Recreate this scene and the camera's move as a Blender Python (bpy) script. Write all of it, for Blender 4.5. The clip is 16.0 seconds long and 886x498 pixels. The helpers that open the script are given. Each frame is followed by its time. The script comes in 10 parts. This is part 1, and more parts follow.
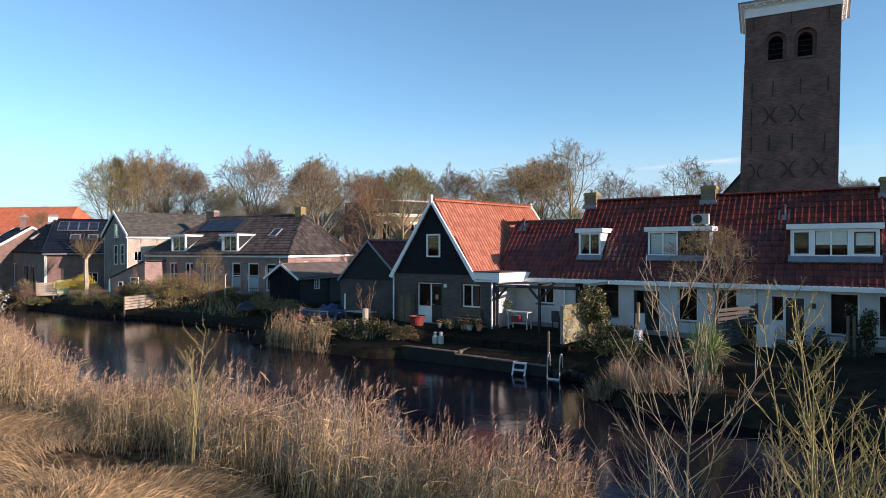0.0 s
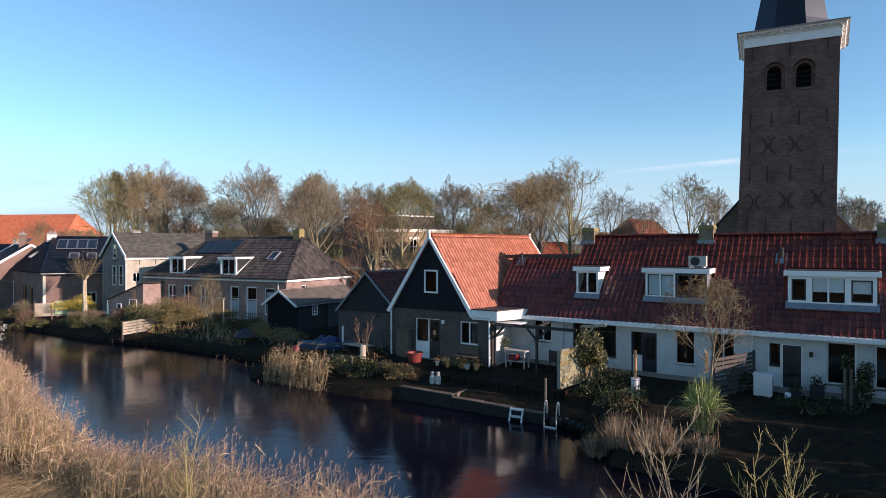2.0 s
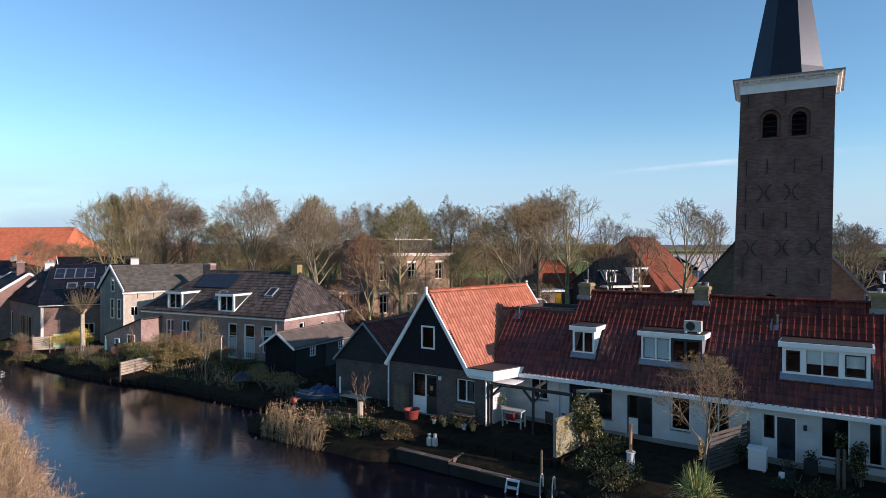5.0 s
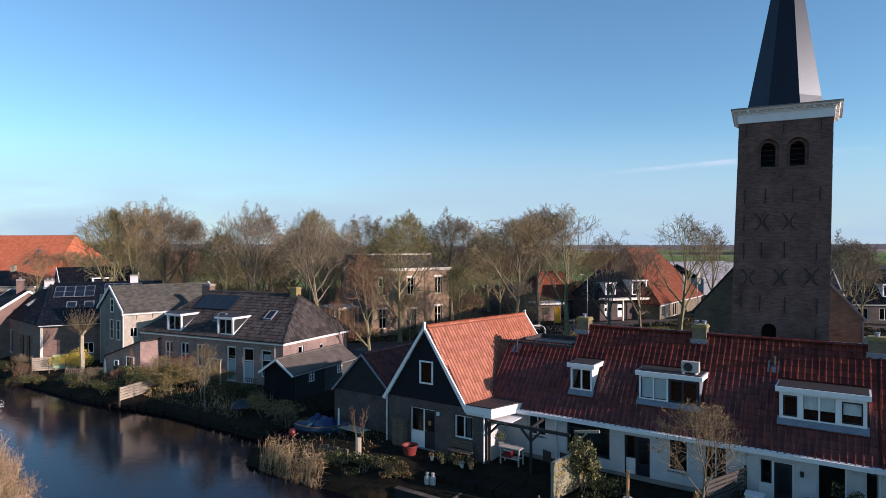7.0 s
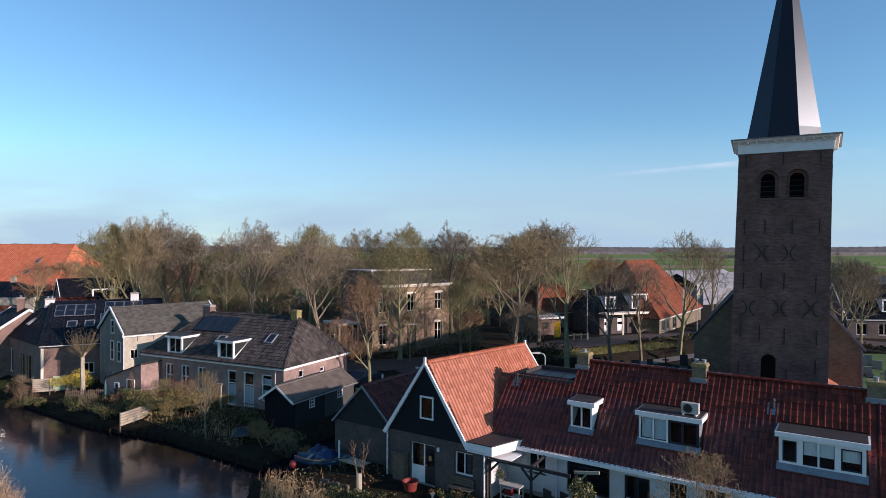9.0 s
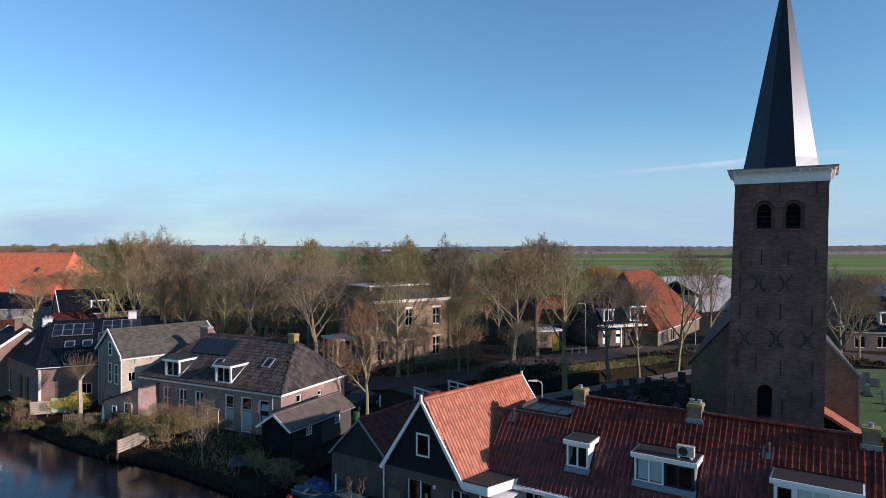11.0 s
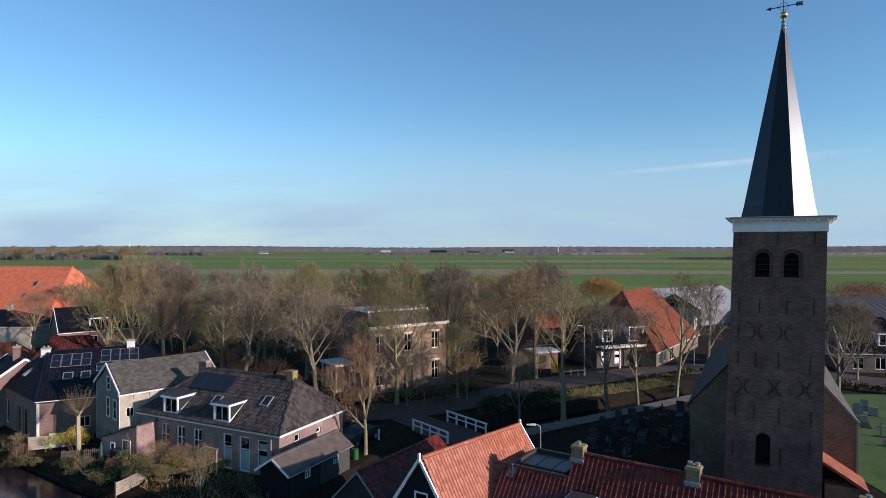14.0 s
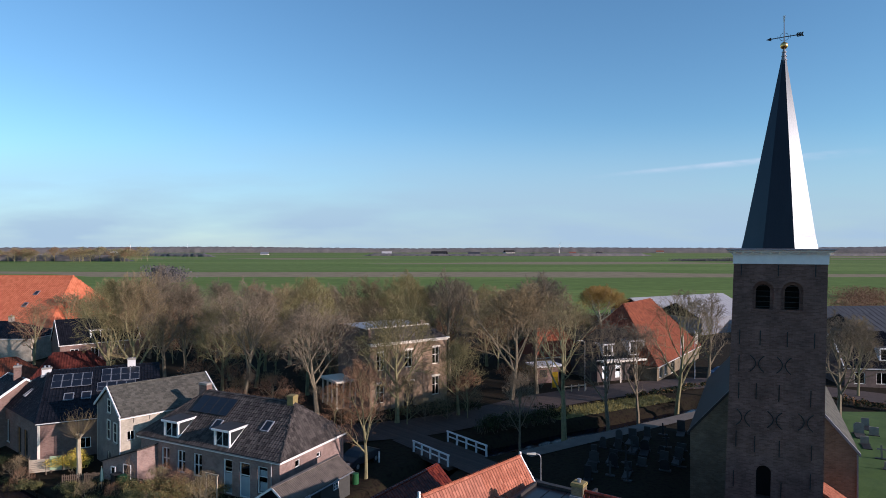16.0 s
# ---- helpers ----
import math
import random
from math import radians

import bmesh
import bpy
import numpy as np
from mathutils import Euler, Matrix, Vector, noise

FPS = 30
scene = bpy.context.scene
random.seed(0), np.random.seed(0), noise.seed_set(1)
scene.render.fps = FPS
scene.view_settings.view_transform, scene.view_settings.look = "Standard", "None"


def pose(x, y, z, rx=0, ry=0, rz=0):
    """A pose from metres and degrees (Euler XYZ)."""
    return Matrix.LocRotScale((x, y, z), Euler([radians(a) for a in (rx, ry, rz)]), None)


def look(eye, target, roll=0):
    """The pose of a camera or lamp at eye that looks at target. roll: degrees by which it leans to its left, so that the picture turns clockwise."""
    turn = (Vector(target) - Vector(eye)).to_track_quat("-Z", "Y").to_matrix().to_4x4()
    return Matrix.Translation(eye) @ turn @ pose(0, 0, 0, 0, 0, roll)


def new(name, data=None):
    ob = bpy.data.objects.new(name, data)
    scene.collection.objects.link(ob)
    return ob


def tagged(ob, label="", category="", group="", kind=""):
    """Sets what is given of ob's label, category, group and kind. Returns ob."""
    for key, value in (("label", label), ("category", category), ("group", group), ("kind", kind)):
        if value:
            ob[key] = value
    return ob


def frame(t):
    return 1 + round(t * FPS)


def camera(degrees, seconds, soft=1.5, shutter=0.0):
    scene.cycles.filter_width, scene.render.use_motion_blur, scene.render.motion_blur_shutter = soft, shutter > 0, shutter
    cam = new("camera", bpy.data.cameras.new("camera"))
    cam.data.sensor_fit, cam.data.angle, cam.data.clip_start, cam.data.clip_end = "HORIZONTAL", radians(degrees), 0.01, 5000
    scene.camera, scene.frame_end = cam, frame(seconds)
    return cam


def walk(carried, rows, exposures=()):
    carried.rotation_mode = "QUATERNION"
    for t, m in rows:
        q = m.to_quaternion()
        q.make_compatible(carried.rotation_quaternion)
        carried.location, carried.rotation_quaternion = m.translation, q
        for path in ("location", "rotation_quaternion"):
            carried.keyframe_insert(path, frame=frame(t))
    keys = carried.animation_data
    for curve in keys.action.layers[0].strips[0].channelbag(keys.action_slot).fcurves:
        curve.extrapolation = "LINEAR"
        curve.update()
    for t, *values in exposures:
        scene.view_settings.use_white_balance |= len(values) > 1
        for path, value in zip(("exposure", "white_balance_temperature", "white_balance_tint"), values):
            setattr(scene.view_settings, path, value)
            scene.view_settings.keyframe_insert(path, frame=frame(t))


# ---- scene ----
cam = camera(72.1, 16.0, soft=0.5)
PATH = [
    (0, (-0.065, 1.331, 4.107), (-0.071, 3.331, 4.103), -0.1),
    (0.5, (-0.041, 1.352, 4.538), (-0.047, 3.352, 4.535), -0.0),
    (1, (-0.03, 1.366, 4.992), (-0.035, 3.366, 4.989), -0.0),
    (1.5, (0.018, 1.354, 5.452), (0.012, 3.354, 5.449), -0.0),
    (2, (0.051, 1.35, 5.927), (0.045, 3.35, 5.923), -0.0),
    (2.5, (0.074, 1.334, 6.401), (0.07, 3.334, 6.398), -0.0),
    (3, (0.079, 1.31, 6.887), (0.076, 3.31, 6.884), -0.0),
    (3.5, (0.116, 1.288, 7.363), (0.111, 3.288, 7.36), -0.0),
    (4, (0.103, 1.273, 7.828), (0.101, 3.273, 7.825), -0.0),
    (6.5, (0.221, 1.194, 10.175), (0.22, 3.194, 10.168), -0.0),
    (7, (0.238, 1.198, 10.593), (0.236, 3.198, 10.588), -0.0),
    (7.5, (0.214, 1.166, 11.032), (0.212, 3.166, 11.028), 0.0),
    (8, (0.18, 1.141, 11.472), (0.179, 3.141, 11.469), 0.0),
    (8.5, (0.152, 1.122, 11.909), (0.152, 3.122, 11.907), 0.0),
    (9, (0.185, 1.102, 12.347), (0.184, 3.102, 12.347), 0.1),
    (11.5, (0.401, 1.111, 14.794), (0.401, 3.111, 14.79), 0.0),
    (12, (0.407, 1.115, 15.26), (0.407, 3.115, 15.257), 0.0),
    (12.5, (0.437, 1.132, 15.766), (0.437, 3.132, 15.763), 0.0),
    (13, (0.419, 1.146, 16.281), (0.421, 3.146, 16.278), 0.0),
    (13.5, (0.42, 1.137, 16.777), (0.422, 3.137, 16.774), 0.1),
    (14, (0.421, 1.126, 17.298), (0.424, 3.126, 17.294), 0.0),
    (14.5, (0.425, 1.125, 17.811), (0.428, 3.125, 17.807), 0.0),
    (15, (0.444, 1.132, 18.306), (0.446, 3.132, 18.302), 0.0),
    (15.5, (0.463, 1.157, 18.806), (0.464, 3.157, 18.802), 0.0),
    (16, (0.47, 1.132, 19.247), (0.47, 3.132, 19.244), 0.0),
]
walk(cam, [(t, look(eye, target, roll)) for t, eye, target, roll in PATH], [(0, 0.5, 6150, 19), (7, 0.27, 5900, 18), (16, 0.1, 5700, 16)])

# ---- light ----
SUN_AZ, SUN_EL = -27.0, 16.0
sun_dir = Vector((math.cos(radians(SUN_AZ)) * math.cos(radians(SUN_EL)), math.sin(radians(SUN_AZ)) * math.cos(radians(SUN_EL)), math.sin(radians(SUN_EL))))
world = bpy.data.worlds.new("sky")
scene.world = world
world.use_nodes = True
wt = world.node_tree
wt.nodes.clear()
sky = wt.nodes.new("ShaderNodeTexSky")
sky.sky_type = 'NISHITA'
sky.sun_disc = False
sky.sun_elevation = radians(SUN_EL)
sky.sun_rotation = radians(90 - SUN_AZ)
sky.altitude = 0
sky.air_density, sky.dust_density, sky.ozone_density = 1.0, 0.1, 3.0
bg = wt.nodes.new("ShaderNodeBackground")
bg.inputs["Strength"].default_value = 0.15
wo = wt.nodes.new("ShaderNodeOutputWorld")
haze = wt.nodes.new("ShaderNodeMixRGB")
haze.blend_type = 'MULTIPLY'
haze.inputs[0].default_value, haze.inputs[2].default_value = 1.0, (0.86, 1.0, 0.93, 1)
wt.links.new(sky.outputs[0], haze.inputs[1])
wt.links.new(haze.outputs[0], bg.inputs[0])
wt.links.new(bg.outputs[0], wo.inputs[0])
sun = new("sun", bpy.data.lights.new("sun", 'SUN'))
sun.data.energy, sun.data.angle, sun.data.color = 6.0, radians(0.6), (1.0, 0.765, 0.62)
sun.matrix_world = look(sun_dir * 100, (0, 0, 0))


# ---- materials ----
def node_mat(name):
    m = bpy.data.materials.new(name)
    m.use_nodes = True
    t = m.node_tree
    return m, t, t.nodes["Principled BSDF"]


def ramp_node(t, stops):
    r = t.nodes.new("ShaderNodeValToRGB")
    e = r.color_ramp.elements
    while len(e) < len(stops):
        e.new(0.5)
    for k, (p, c) in zip(e, stops):
        k.position, k.color = p, (*c, 1)
    return r


def surf(name, dark, light, scale=3.0, rough=0.8, bump=0.2, fine=40.0, metal=0.0, vary="", spread=0.35, stretch=(1, 1, 1), spec=0.5):
    """A mottled surface: broad stains and a fine grain between two colours; vary 'island' or 'object' shifts each piece."""
    m, t, b = node_mat(name)
    n, l = t.nodes, t.links
    co = n.new("ShaderNodeTexCoord")
    mp = n.new("ShaderNodeMapping")
    mp.inputs["Scale"].default_value = stretch
    l.new(co.outputs["Object"], mp.inputs[0])
    a = n.new("ShaderNodeTexNoise")
    a.inputs["Scale"].default_value, a.inputs["Detail"].default_value, a.inputs["Roughness"].default_value = scale, 6, 0.65
    f = n.new("ShaderNodeTexNoise")
    f.inputs["Scale"].default_value, f.inputs["Detail"].default_value = fine, 3
    l.new(mp.outputs[0], a.inputs[0])
    l.new(mp.outputs[0], f.inputs[0])
    mix = n.new("ShaderNodeMath")
    mix.operation = 'MULTIPLY_ADD'
    mix.inputs[1].default_value = 0.35
    l.new(f.outputs[0], mix.inputs[0])
    sc = n.new("ShaderNodeMath")
    sc.operation = 'MULTIPLY'
    sc.inputs[1].default_value = 0.65
    l.new(a.outputs[0], sc.inputs[0])
    l.new(sc.outputs[0], mix.inputs[2])
    last = mix.outputs[0]
    if vary:
        src = n.new("ShaderNodeNewGeometry").outputs["Random Per Island"] if vary == "island" else n.new("ShaderNodeObjectInfo").outputs["Random"]
        ad = n.new("ShaderNodeMath")
        ad.operation = 'MULTIPLY_ADD'
        ad.inputs[1].default_value = spread
        l.new(src, ad.inputs[0])
        l.new(last, ad.inputs[2])
        su = n.new("ShaderNodeMath")
        su.operation = 'SUBTRACT'
        su.inputs[1].default_value = spread / 2
        l.new(ad.outputs[0], su.inputs[0])
        last = su.outputs[0]
    r = ramp_node(t, [(0.3, dark), (0.7, light)])
    l.new(last, r.inputs[0])
    l.new(r.outputs[0], b.inputs["Base Color"])
    b.inputs["Roughness"].default_value, b.inputs["Metallic"].default_value = rough, metal
    b.inputs["Specular IOR Level"].default_value = spec
    if bump:
        bu = n.new("ShaderNodeBump")
        bu.inputs["Strength"].default_value, bu.inputs["Distance"].default_value = bump, 0.03
        l.new(last, bu.inputs["Height"])
        l.new(bu.outputs[0], b.inputs["Normal"])
    return m


def brickwork(name, one, two, mortar, width=0.22, height=0.062, rough=0.9, stain=0.5):
    """Brick courses on axis-aligned walls of a thing's own frame, with large stains."""
    m, t, b = node_mat(name)
    n, l = t.nodes, t.links
    co = n.new("ShaderNodeTexCoord")
    se = n.new("ShaderNodeSeparateXYZ")
    l.new(co.outputs["Object"], se.inputs[0])
    ad = n.new("ShaderNodeMath")
    ad.operation = 'ADD'
    l.new(se.outputs[0], ad.inputs[0])
    l.new(se.outputs[1], ad.inputs[1])
    cb = n.new("ShaderNodeCombineXYZ")
    l.new(ad.outputs[0], cb.inputs[0])
    l.new(se.outputs[2], cb.inputs[1])
    br = n.new("ShaderNodeTexBrick")
    br.inputs["Scale"].default_value = 1.0
    br.inputs["Brick Width"].default_value, br.inputs["Row Height"].default_value = width, height
    br.inputs["Mortar Size"].default_value, br.inputs["Mortar Smooth"].default_value = 0.006, 0.2
    br.inputs["Color1"].default_value, br.inputs["Color2"].default_value, br.inputs["Mortar"].default_value = (*one, 1), (*two, 1), (*mortar, 1)
    l.new(cb.outputs[0], br.inputs[0])
    st = n.new("ShaderNodeTexNoise")
    st.inputs["Scale"].default_value, st.inputs["Detail"].default_value, st.inputs["Roughness"].default_value = 0.9, 8, 0.7
    l.new(co.outputs["Object"], st.inputs[0])
    r = ramp_node(t, [(0.3, (1 - stain,) * 3), (0.7, (1 + stain * 0.3,) * 3)])
    l.new(st.outputs[0], r.inputs[0])
    mu = n.new("ShaderNodeMixRGB")
    mu.blend_type = 'MULTIPLY'
    mu.inputs[0].default_value = 1
    l.new(br.outputs[0], mu.inputs[1])
    l.new(r.outputs[0], mu.inputs[2])
    l.new(mu.outputs[0], b.inputs["Base Color"])
    bu = n.new("ShaderNodeBump")
    bu.inputs["Strength"].default_value, bu.inputs["Distance"].default_value = 0.4, 0.01
    bu.invert = True
    l.new(br.outputs["Fac"], bu.inputs["Height"])
    l.new(bu.outputs[0], b.inputs["Normal"])
    b.inputs["Roughness"].default_value = rough
    return m


M = {}
M["render_grey"] = brickwork("dark_brick", (0.070, 0.054, 0.049), (0.098, 0.078, 0.071), (0.122, 0.102, 0.095))
M["shed_brick"] = brickwork("brown_brick", (0.066, 0.051, 0.049), (0.088, 0.070, 0.066), (0.10, 0.084, 0.079))
M["white_wall"] = surf("white_wall", (0.42, 0.43, 0.43), (0.64, 0.64, 0.63), 1.2, 0.75, 0.15, 30)
M["white"] = surf("white_paint", (0.66, 0.66, 0.65), (0.82, 0.82, 0.80), 2.0, 0.5, 0.05, 50)
M["cream"] = surf("cream_paint", (0.62, 0.58, 0.48), (0.78, 0.74, 0.63), 2.0, 0.55, 0.05, 50)
M["black_board"] = surf("black_boards", (0.004, 0.0045, 0.008), (0.012, 0.013, 0.019), 2.0, 0.8, 0.25, 30, stretch=(1, 1, 6), spec=0.2)
M["green_board"] = surf("dark_green_boards", (0.005, 0.008, 0.009), (0.014, 0.019, 0.019), 2.0, 0.6, 0.25, 30)
# Paler boards: sunlight on the shed's rear wall, put into the colour.
M["lit_grey_board"] = surf("grey_boards", (0.028, 0.030, 0.028), (0.062, 0.064, 0.058), 2.0, 0.8, 0.25, 30, stretch=(1, 1, 6))
M["slate_board"] = surf("slate_grey_boards", (0.014, 0.015, 0.018), (0.030, 0.031, 0.035), 2.0, 0.8, 0.25, 30, stretch=(1, 1, 6), spec=0.2)
TILE_RED = ((0.060, 0.011, 0.007), (0.165, 0.034, 0.017))
TILE_OR = ((0.28, 0.095, 0.054), (0.46, 0.180, 0.108))
TILE_WINE = ((0.050, 0.012, 0.010), (0.105, 0.026, 0.018))
TILE_RUST = ((0.13, 0.038, 0.019), (0.26, 0.082, 0.04))
TILE_FARM = ((0.38, 0.105, 0.048), (0.52, 0.17, 0.085))
TILE_GREY = ((0.022, 0.020, 0.019), (0.086, 0.076, 0.070))
TILE_BLK = ((0.005, 0.006, 0.009), (0.013, 0.014, 0.019))
for key, (d, li), ro in (("red", TILE_RED, 0.16), ("or", TILE_OR, 0.7), ("rust", TILE_RUST, 0.75), ("wine", TILE_WINE, 0.8), ("farm", TILE_FARM, 0.75), ("grey", TILE_GREY, 0.8), ("blk", TILE_BLK, 0.2)):
    M["tile_" + key] = surf("pantile_" + key, d, li, 1.2, ro, 0.1, 25, vary="island", spread=0.3, spec=(0.07 if key == "blk" else 0.27) if ro < 0.6 else 0.2)
    M["tile_" + key + "_p"] = surf("pantile_piece_" + key, d, li, 1.2, ro, 0.1, 25, vary="object", spread=0.3)
    M["under_" + key] = surf("roof_base_" + key, tuple(c * 0.6 for c in d), d, 1.2, 0.8, 0.1, 25)
M["slate"] = surf("slate", (0.050, 0.049, 0.041), (0.118, 0.113, 0.094), 7.0, 0.8, 0.1, 20, vary="island", spread=0.3, spec=0.2)
M["spire_slate"] = surf("spire_slate", (0.0065, 0.0075, 0.013), (0.015, 0.017, 0.026), 0.6, 0.34, 0.14, 18, stretch=(1, 1, 0.3), spec=0.29)
M["spire_slate"].node_tree.nodes["Principled BSDF"].inputs["Specular Tint"].default_value = (0.70, 0.88, 1.0, 1)
M["tower_brick"] = brickwork("tower_brick", (0.118, 0.066, 0.053), (0.180, 0.108, 0.088), (0.170, 0.115, 0.098), 0.29, 0.085, 0.95, 0.5)
M["church_brick"] = brickwork("church_brick", (0.14, 0.105, 0.070), (0.20, 0.152, 0.10), (0.19, 0.165, 0.13), 0.28, 0.08, 0.95, 0.4)
M["pink_brick"] = brickwork("pink_brick", (0.225, 0.145, 0.124), (0.305, 0.210, 0.178), (0.34, 0.295, 0.265), stain=0.45)
M["brown_brick"] = brickwork("mauve_brick", (0.165, 0.098, 0.080), (0.235, 0.145, 0.118), (0.22, 0.19, 0.165), stain=0.4)
M["yellow_brick"] = brickwork("yellow_brick", (0.38, 0.345, 0.270), (0.48, 0.435, 0.345), (0.44, 0.41, 0.35), stain=0.45)
M["grey_brick"] = brickwork("grey_render_brick", (0.175, 0.160, 0.145), (0.225, 0.205, 0.185), (0.23, 0.215, 0.20), stain=0.35)
M["manor_brick"] = brickwork("manor_brick", (0.26, 0.170, 0.104), (0.345, 0.236, 0.150), (0.32, 0.28, 0.22), stain=0.5)
M["chimney_brick"] = brickwork("chimney_brick", (0.15, 0.12, 0.07), (0.22, 0.17, 0.10), (0.2, 0.18, 0.14), stain=0.6)
M["lichen"] = surf("lichen_brick", (0.15, 0.12, 0.05), (0.31, 0.25, 0.095), 5, 0.95, 0.3, 30)
M["lead"] = surf("lead", (0.13, 0.145, 0.165), (0.22, 0.24, 0.27), 3, 0.5, 0.1, 20)
M["zinc"] = surf("zinc", (0.30, 0.31, 0.32), (0.42, 0.43, 0.44), 3, 0.45, 0.05, 20, metal=0.6)
M["corrugated"] = surf("fibre_cement_sheets", (0.080, 0.068, 0.056), (0.205, 0.175, 0.148), 1.5, 0.85, 0.1, 20)
M["iron"] = surf("black_iron", (0.008, 0.008, 0.009), (0.02, 0.02, 0.022), 3, 0.6, 0.1, 30)
M["gold"] = surf("gilt", (0.75, 0.42, 0.12), (0.9, 0.58, 0.2), 3, 0.3, 0.0, 30, metal=1.0)
# Near-black colour of the sheets that stand in for unlit rooms.
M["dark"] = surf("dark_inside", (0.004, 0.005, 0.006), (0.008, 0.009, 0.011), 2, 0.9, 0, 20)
M["curtain"] = surf("curtain", (0.42, 0.47, 0.50), (0.60, 0.64, 0.66), 3, 0.9, 0.1, 20, stretch=(6, 6, 0.5))
M["navy"] = surf("navy_paint", (0.008, 0.012, 0.022), (0.016, 0.022, 0.036), 3, 0.35, 0.03, 30)
M["bitumen"] = surf("bitumen", (0.015, 0.014, 0.014), (0.045, 0.04, 0.037), 1.5, 0.6, 0.2, 20)
M["concrete"] = surf("concrete", (0.16, 0.15, 0.13), (0.32, 0.30, 0.27), 1.2, 0.9, 0.3, 25)
# Stone with the churchyard's shade put into it; also bases and pots.
M["stone"] = surf("grey_stone", (0.008, 0.008, 0.009), (0.050, 0.050, 0.048), 1.0, 0.7, 0.2, 20, vary="object", spread=0.6)
# Deck wood darkened so that its colour carries the garden's shade.
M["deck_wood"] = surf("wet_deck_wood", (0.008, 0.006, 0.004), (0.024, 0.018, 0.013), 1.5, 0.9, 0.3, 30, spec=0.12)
# Mossy stained concrete, with the bank's shade put into the colour too.
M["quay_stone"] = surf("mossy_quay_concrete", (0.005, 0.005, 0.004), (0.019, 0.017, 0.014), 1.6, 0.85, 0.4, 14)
M["wood_old"] = surf("weathered_wood", (0.055, 0.042, 0.028), (0.16, 0.125, 0.09), 2.0, 0.9, 0.3, 30, stretch=(1, 1, 8))
M["wood_pale"] = surf("pale_wood", (0.26, 0.22, 0.16), (0.45, 0.39, 0.30), 2.0, 0.85, 0.3, 30, stretch=(1, 8, 1))
M["bark"] = surf("bark", (0.094, 0.078, 0.050), (0.26, 0.222, 0.148), 3.0, 0.95, 0.4, 25)
M["bark_green"] = surf("mossy_bark", (0.126, 0.116, 0.054), (0.33, 0.300, 0.158), 2.5, 0.95, 0.4, 25)
M["bark_pale"] = surf("pale_bark", (0.24, 0.205, 0.135), (0.52, 0.450, 0.320), 3.0, 0.9, 0.3, 25)
M["twig"] = surf("twigs", (0.108, 0.083, 0.043), (0.265, 0.208, 0.112), 0.4, 0.95, 0, 9, vary="island", spread=0.4)
M["twig_grey"] = surf("grey_twigs", (0.092, 0.076, 0.052), (0.225, 0.185, 0.128), 0.4, 0.95, 0, 9, vary="island", spread=0.4)
M["twig_red"] = surf("russet_twigs", (0.125, 0.068, 0.038), (0.27, 0.155, 0.085), 0.4, 0.95, 0, 9, vary="island", spread=0.4)
M["twig_olive"] = surf("olive_twigs", (0.104, 0.092, 0.038), (0.255, 0.225, 0.098), 0.4, 0.95, 0, 9, vary="island", spread=0.4)
M["dull_red"] = surf("faded_red_plastic", (0.10, 0.012, 0.010), (0.22, 0.030, 0.022), 4, 0.6, 0.05, 30)
M["leaf_dry"] = surf("dry_leaves", (0.12, 0.060, 0.024), (0.27, 0.150, 0.058), 1.0, 0.9, 0, 9, vary="island", spread=0.6)
M["leaf"] = surf("green_leaves", (0.010, 0.017, 0.007), (0.040, 0.056, 0.019), 1.0, 0.8, 0, 9, vary="island", spread=0.6, spec=0.25)
M["leaf_olive"] = surf("olive_leaves", (0.075, 0.074, 0.024), (0.27, 0.245, 0.085), 1.0, 0.6, 0, 9, vary="island", spread=0.6)
M["leaf_yellow"] = surf("yellow_leaves", (0.40, 0.30, 0.03), (0.70, 0.56, 0.08), 1.0, 0.6, 0, 9, vary="island", spread=0.5)
M["reed"] = surf("dry_reed", (0.18, 0.118, 0.052), (0.53, 0.400, 0.215), 0.6, 0.8, 0, 9, vary="island", spread=0.7)
M["plume"] = surf("reed_plumes", (0.16, 0.096, 0.068), (0.41, 0.280, 0.200), 0.6, 0.9, 0, 9, vary="island", spread=0.5)
M["straw"] = surf("dead_grass", (0.19, 0.125, 0.056), (0.54, 0.390, 0.205), 0.5, 0.85, 0, 9, vary="island", spread=0.8)
M["lichen_bark"] = surf("lichen_bark", (0.13, 0.110, 0.045), (0.38, 0.325, 0.130), 4.0, 0.95, 0.3, 25)
M["bark_tan"] = surf("tan_bark", (0.15, 0.125, 0.080), (0.36, 0.305, 0.205), 3.0, 0.95, 0.3, 25)
# Darker copy of the old wood; the slatted fence's shade is in it.
M["fence_wood"] = surf("grey_fence_wood", (0.030, 0.026, 0.022), (0.085, 0.074, 0.062), 2.0, 0.9, 0.3, 30, stretch=(1, 1, 8))
M["blade"] = surf("pampas_blades", (0.10, 0.15, 0.035), (0.34, 0.38, 0.14), 0.8, 0.6, 0, 9, vary="island", spread=0.6)
M["moss_bank"] = surf("mossy_bank", (0.095, 0.092, 0.028), (0.26, 0.235, 0.080), 0.9, 1.0, 0.5, 7)
M["twig_gold"] = surf("golden_twigs", (0.25, 0.160, 0.045), (0.44, 0.290, 0.085), 0.4, 0.95, 0, 9, vary="island", spread=0.4)
# Far woods greyed towards blue: distance haze put into their colour.
M["far_twig"] = surf("far_woods", (0.080, 0.078, 0.082), (0.140, 0.132, 0.130), 0.03, 1.0, 0, 0.2)
M["churn"] = surf("dull_white_paint", (0.30, 0.29, 0.26), (0.50, 0.48, 0.43), 9, 0.6, 0.1, 40)
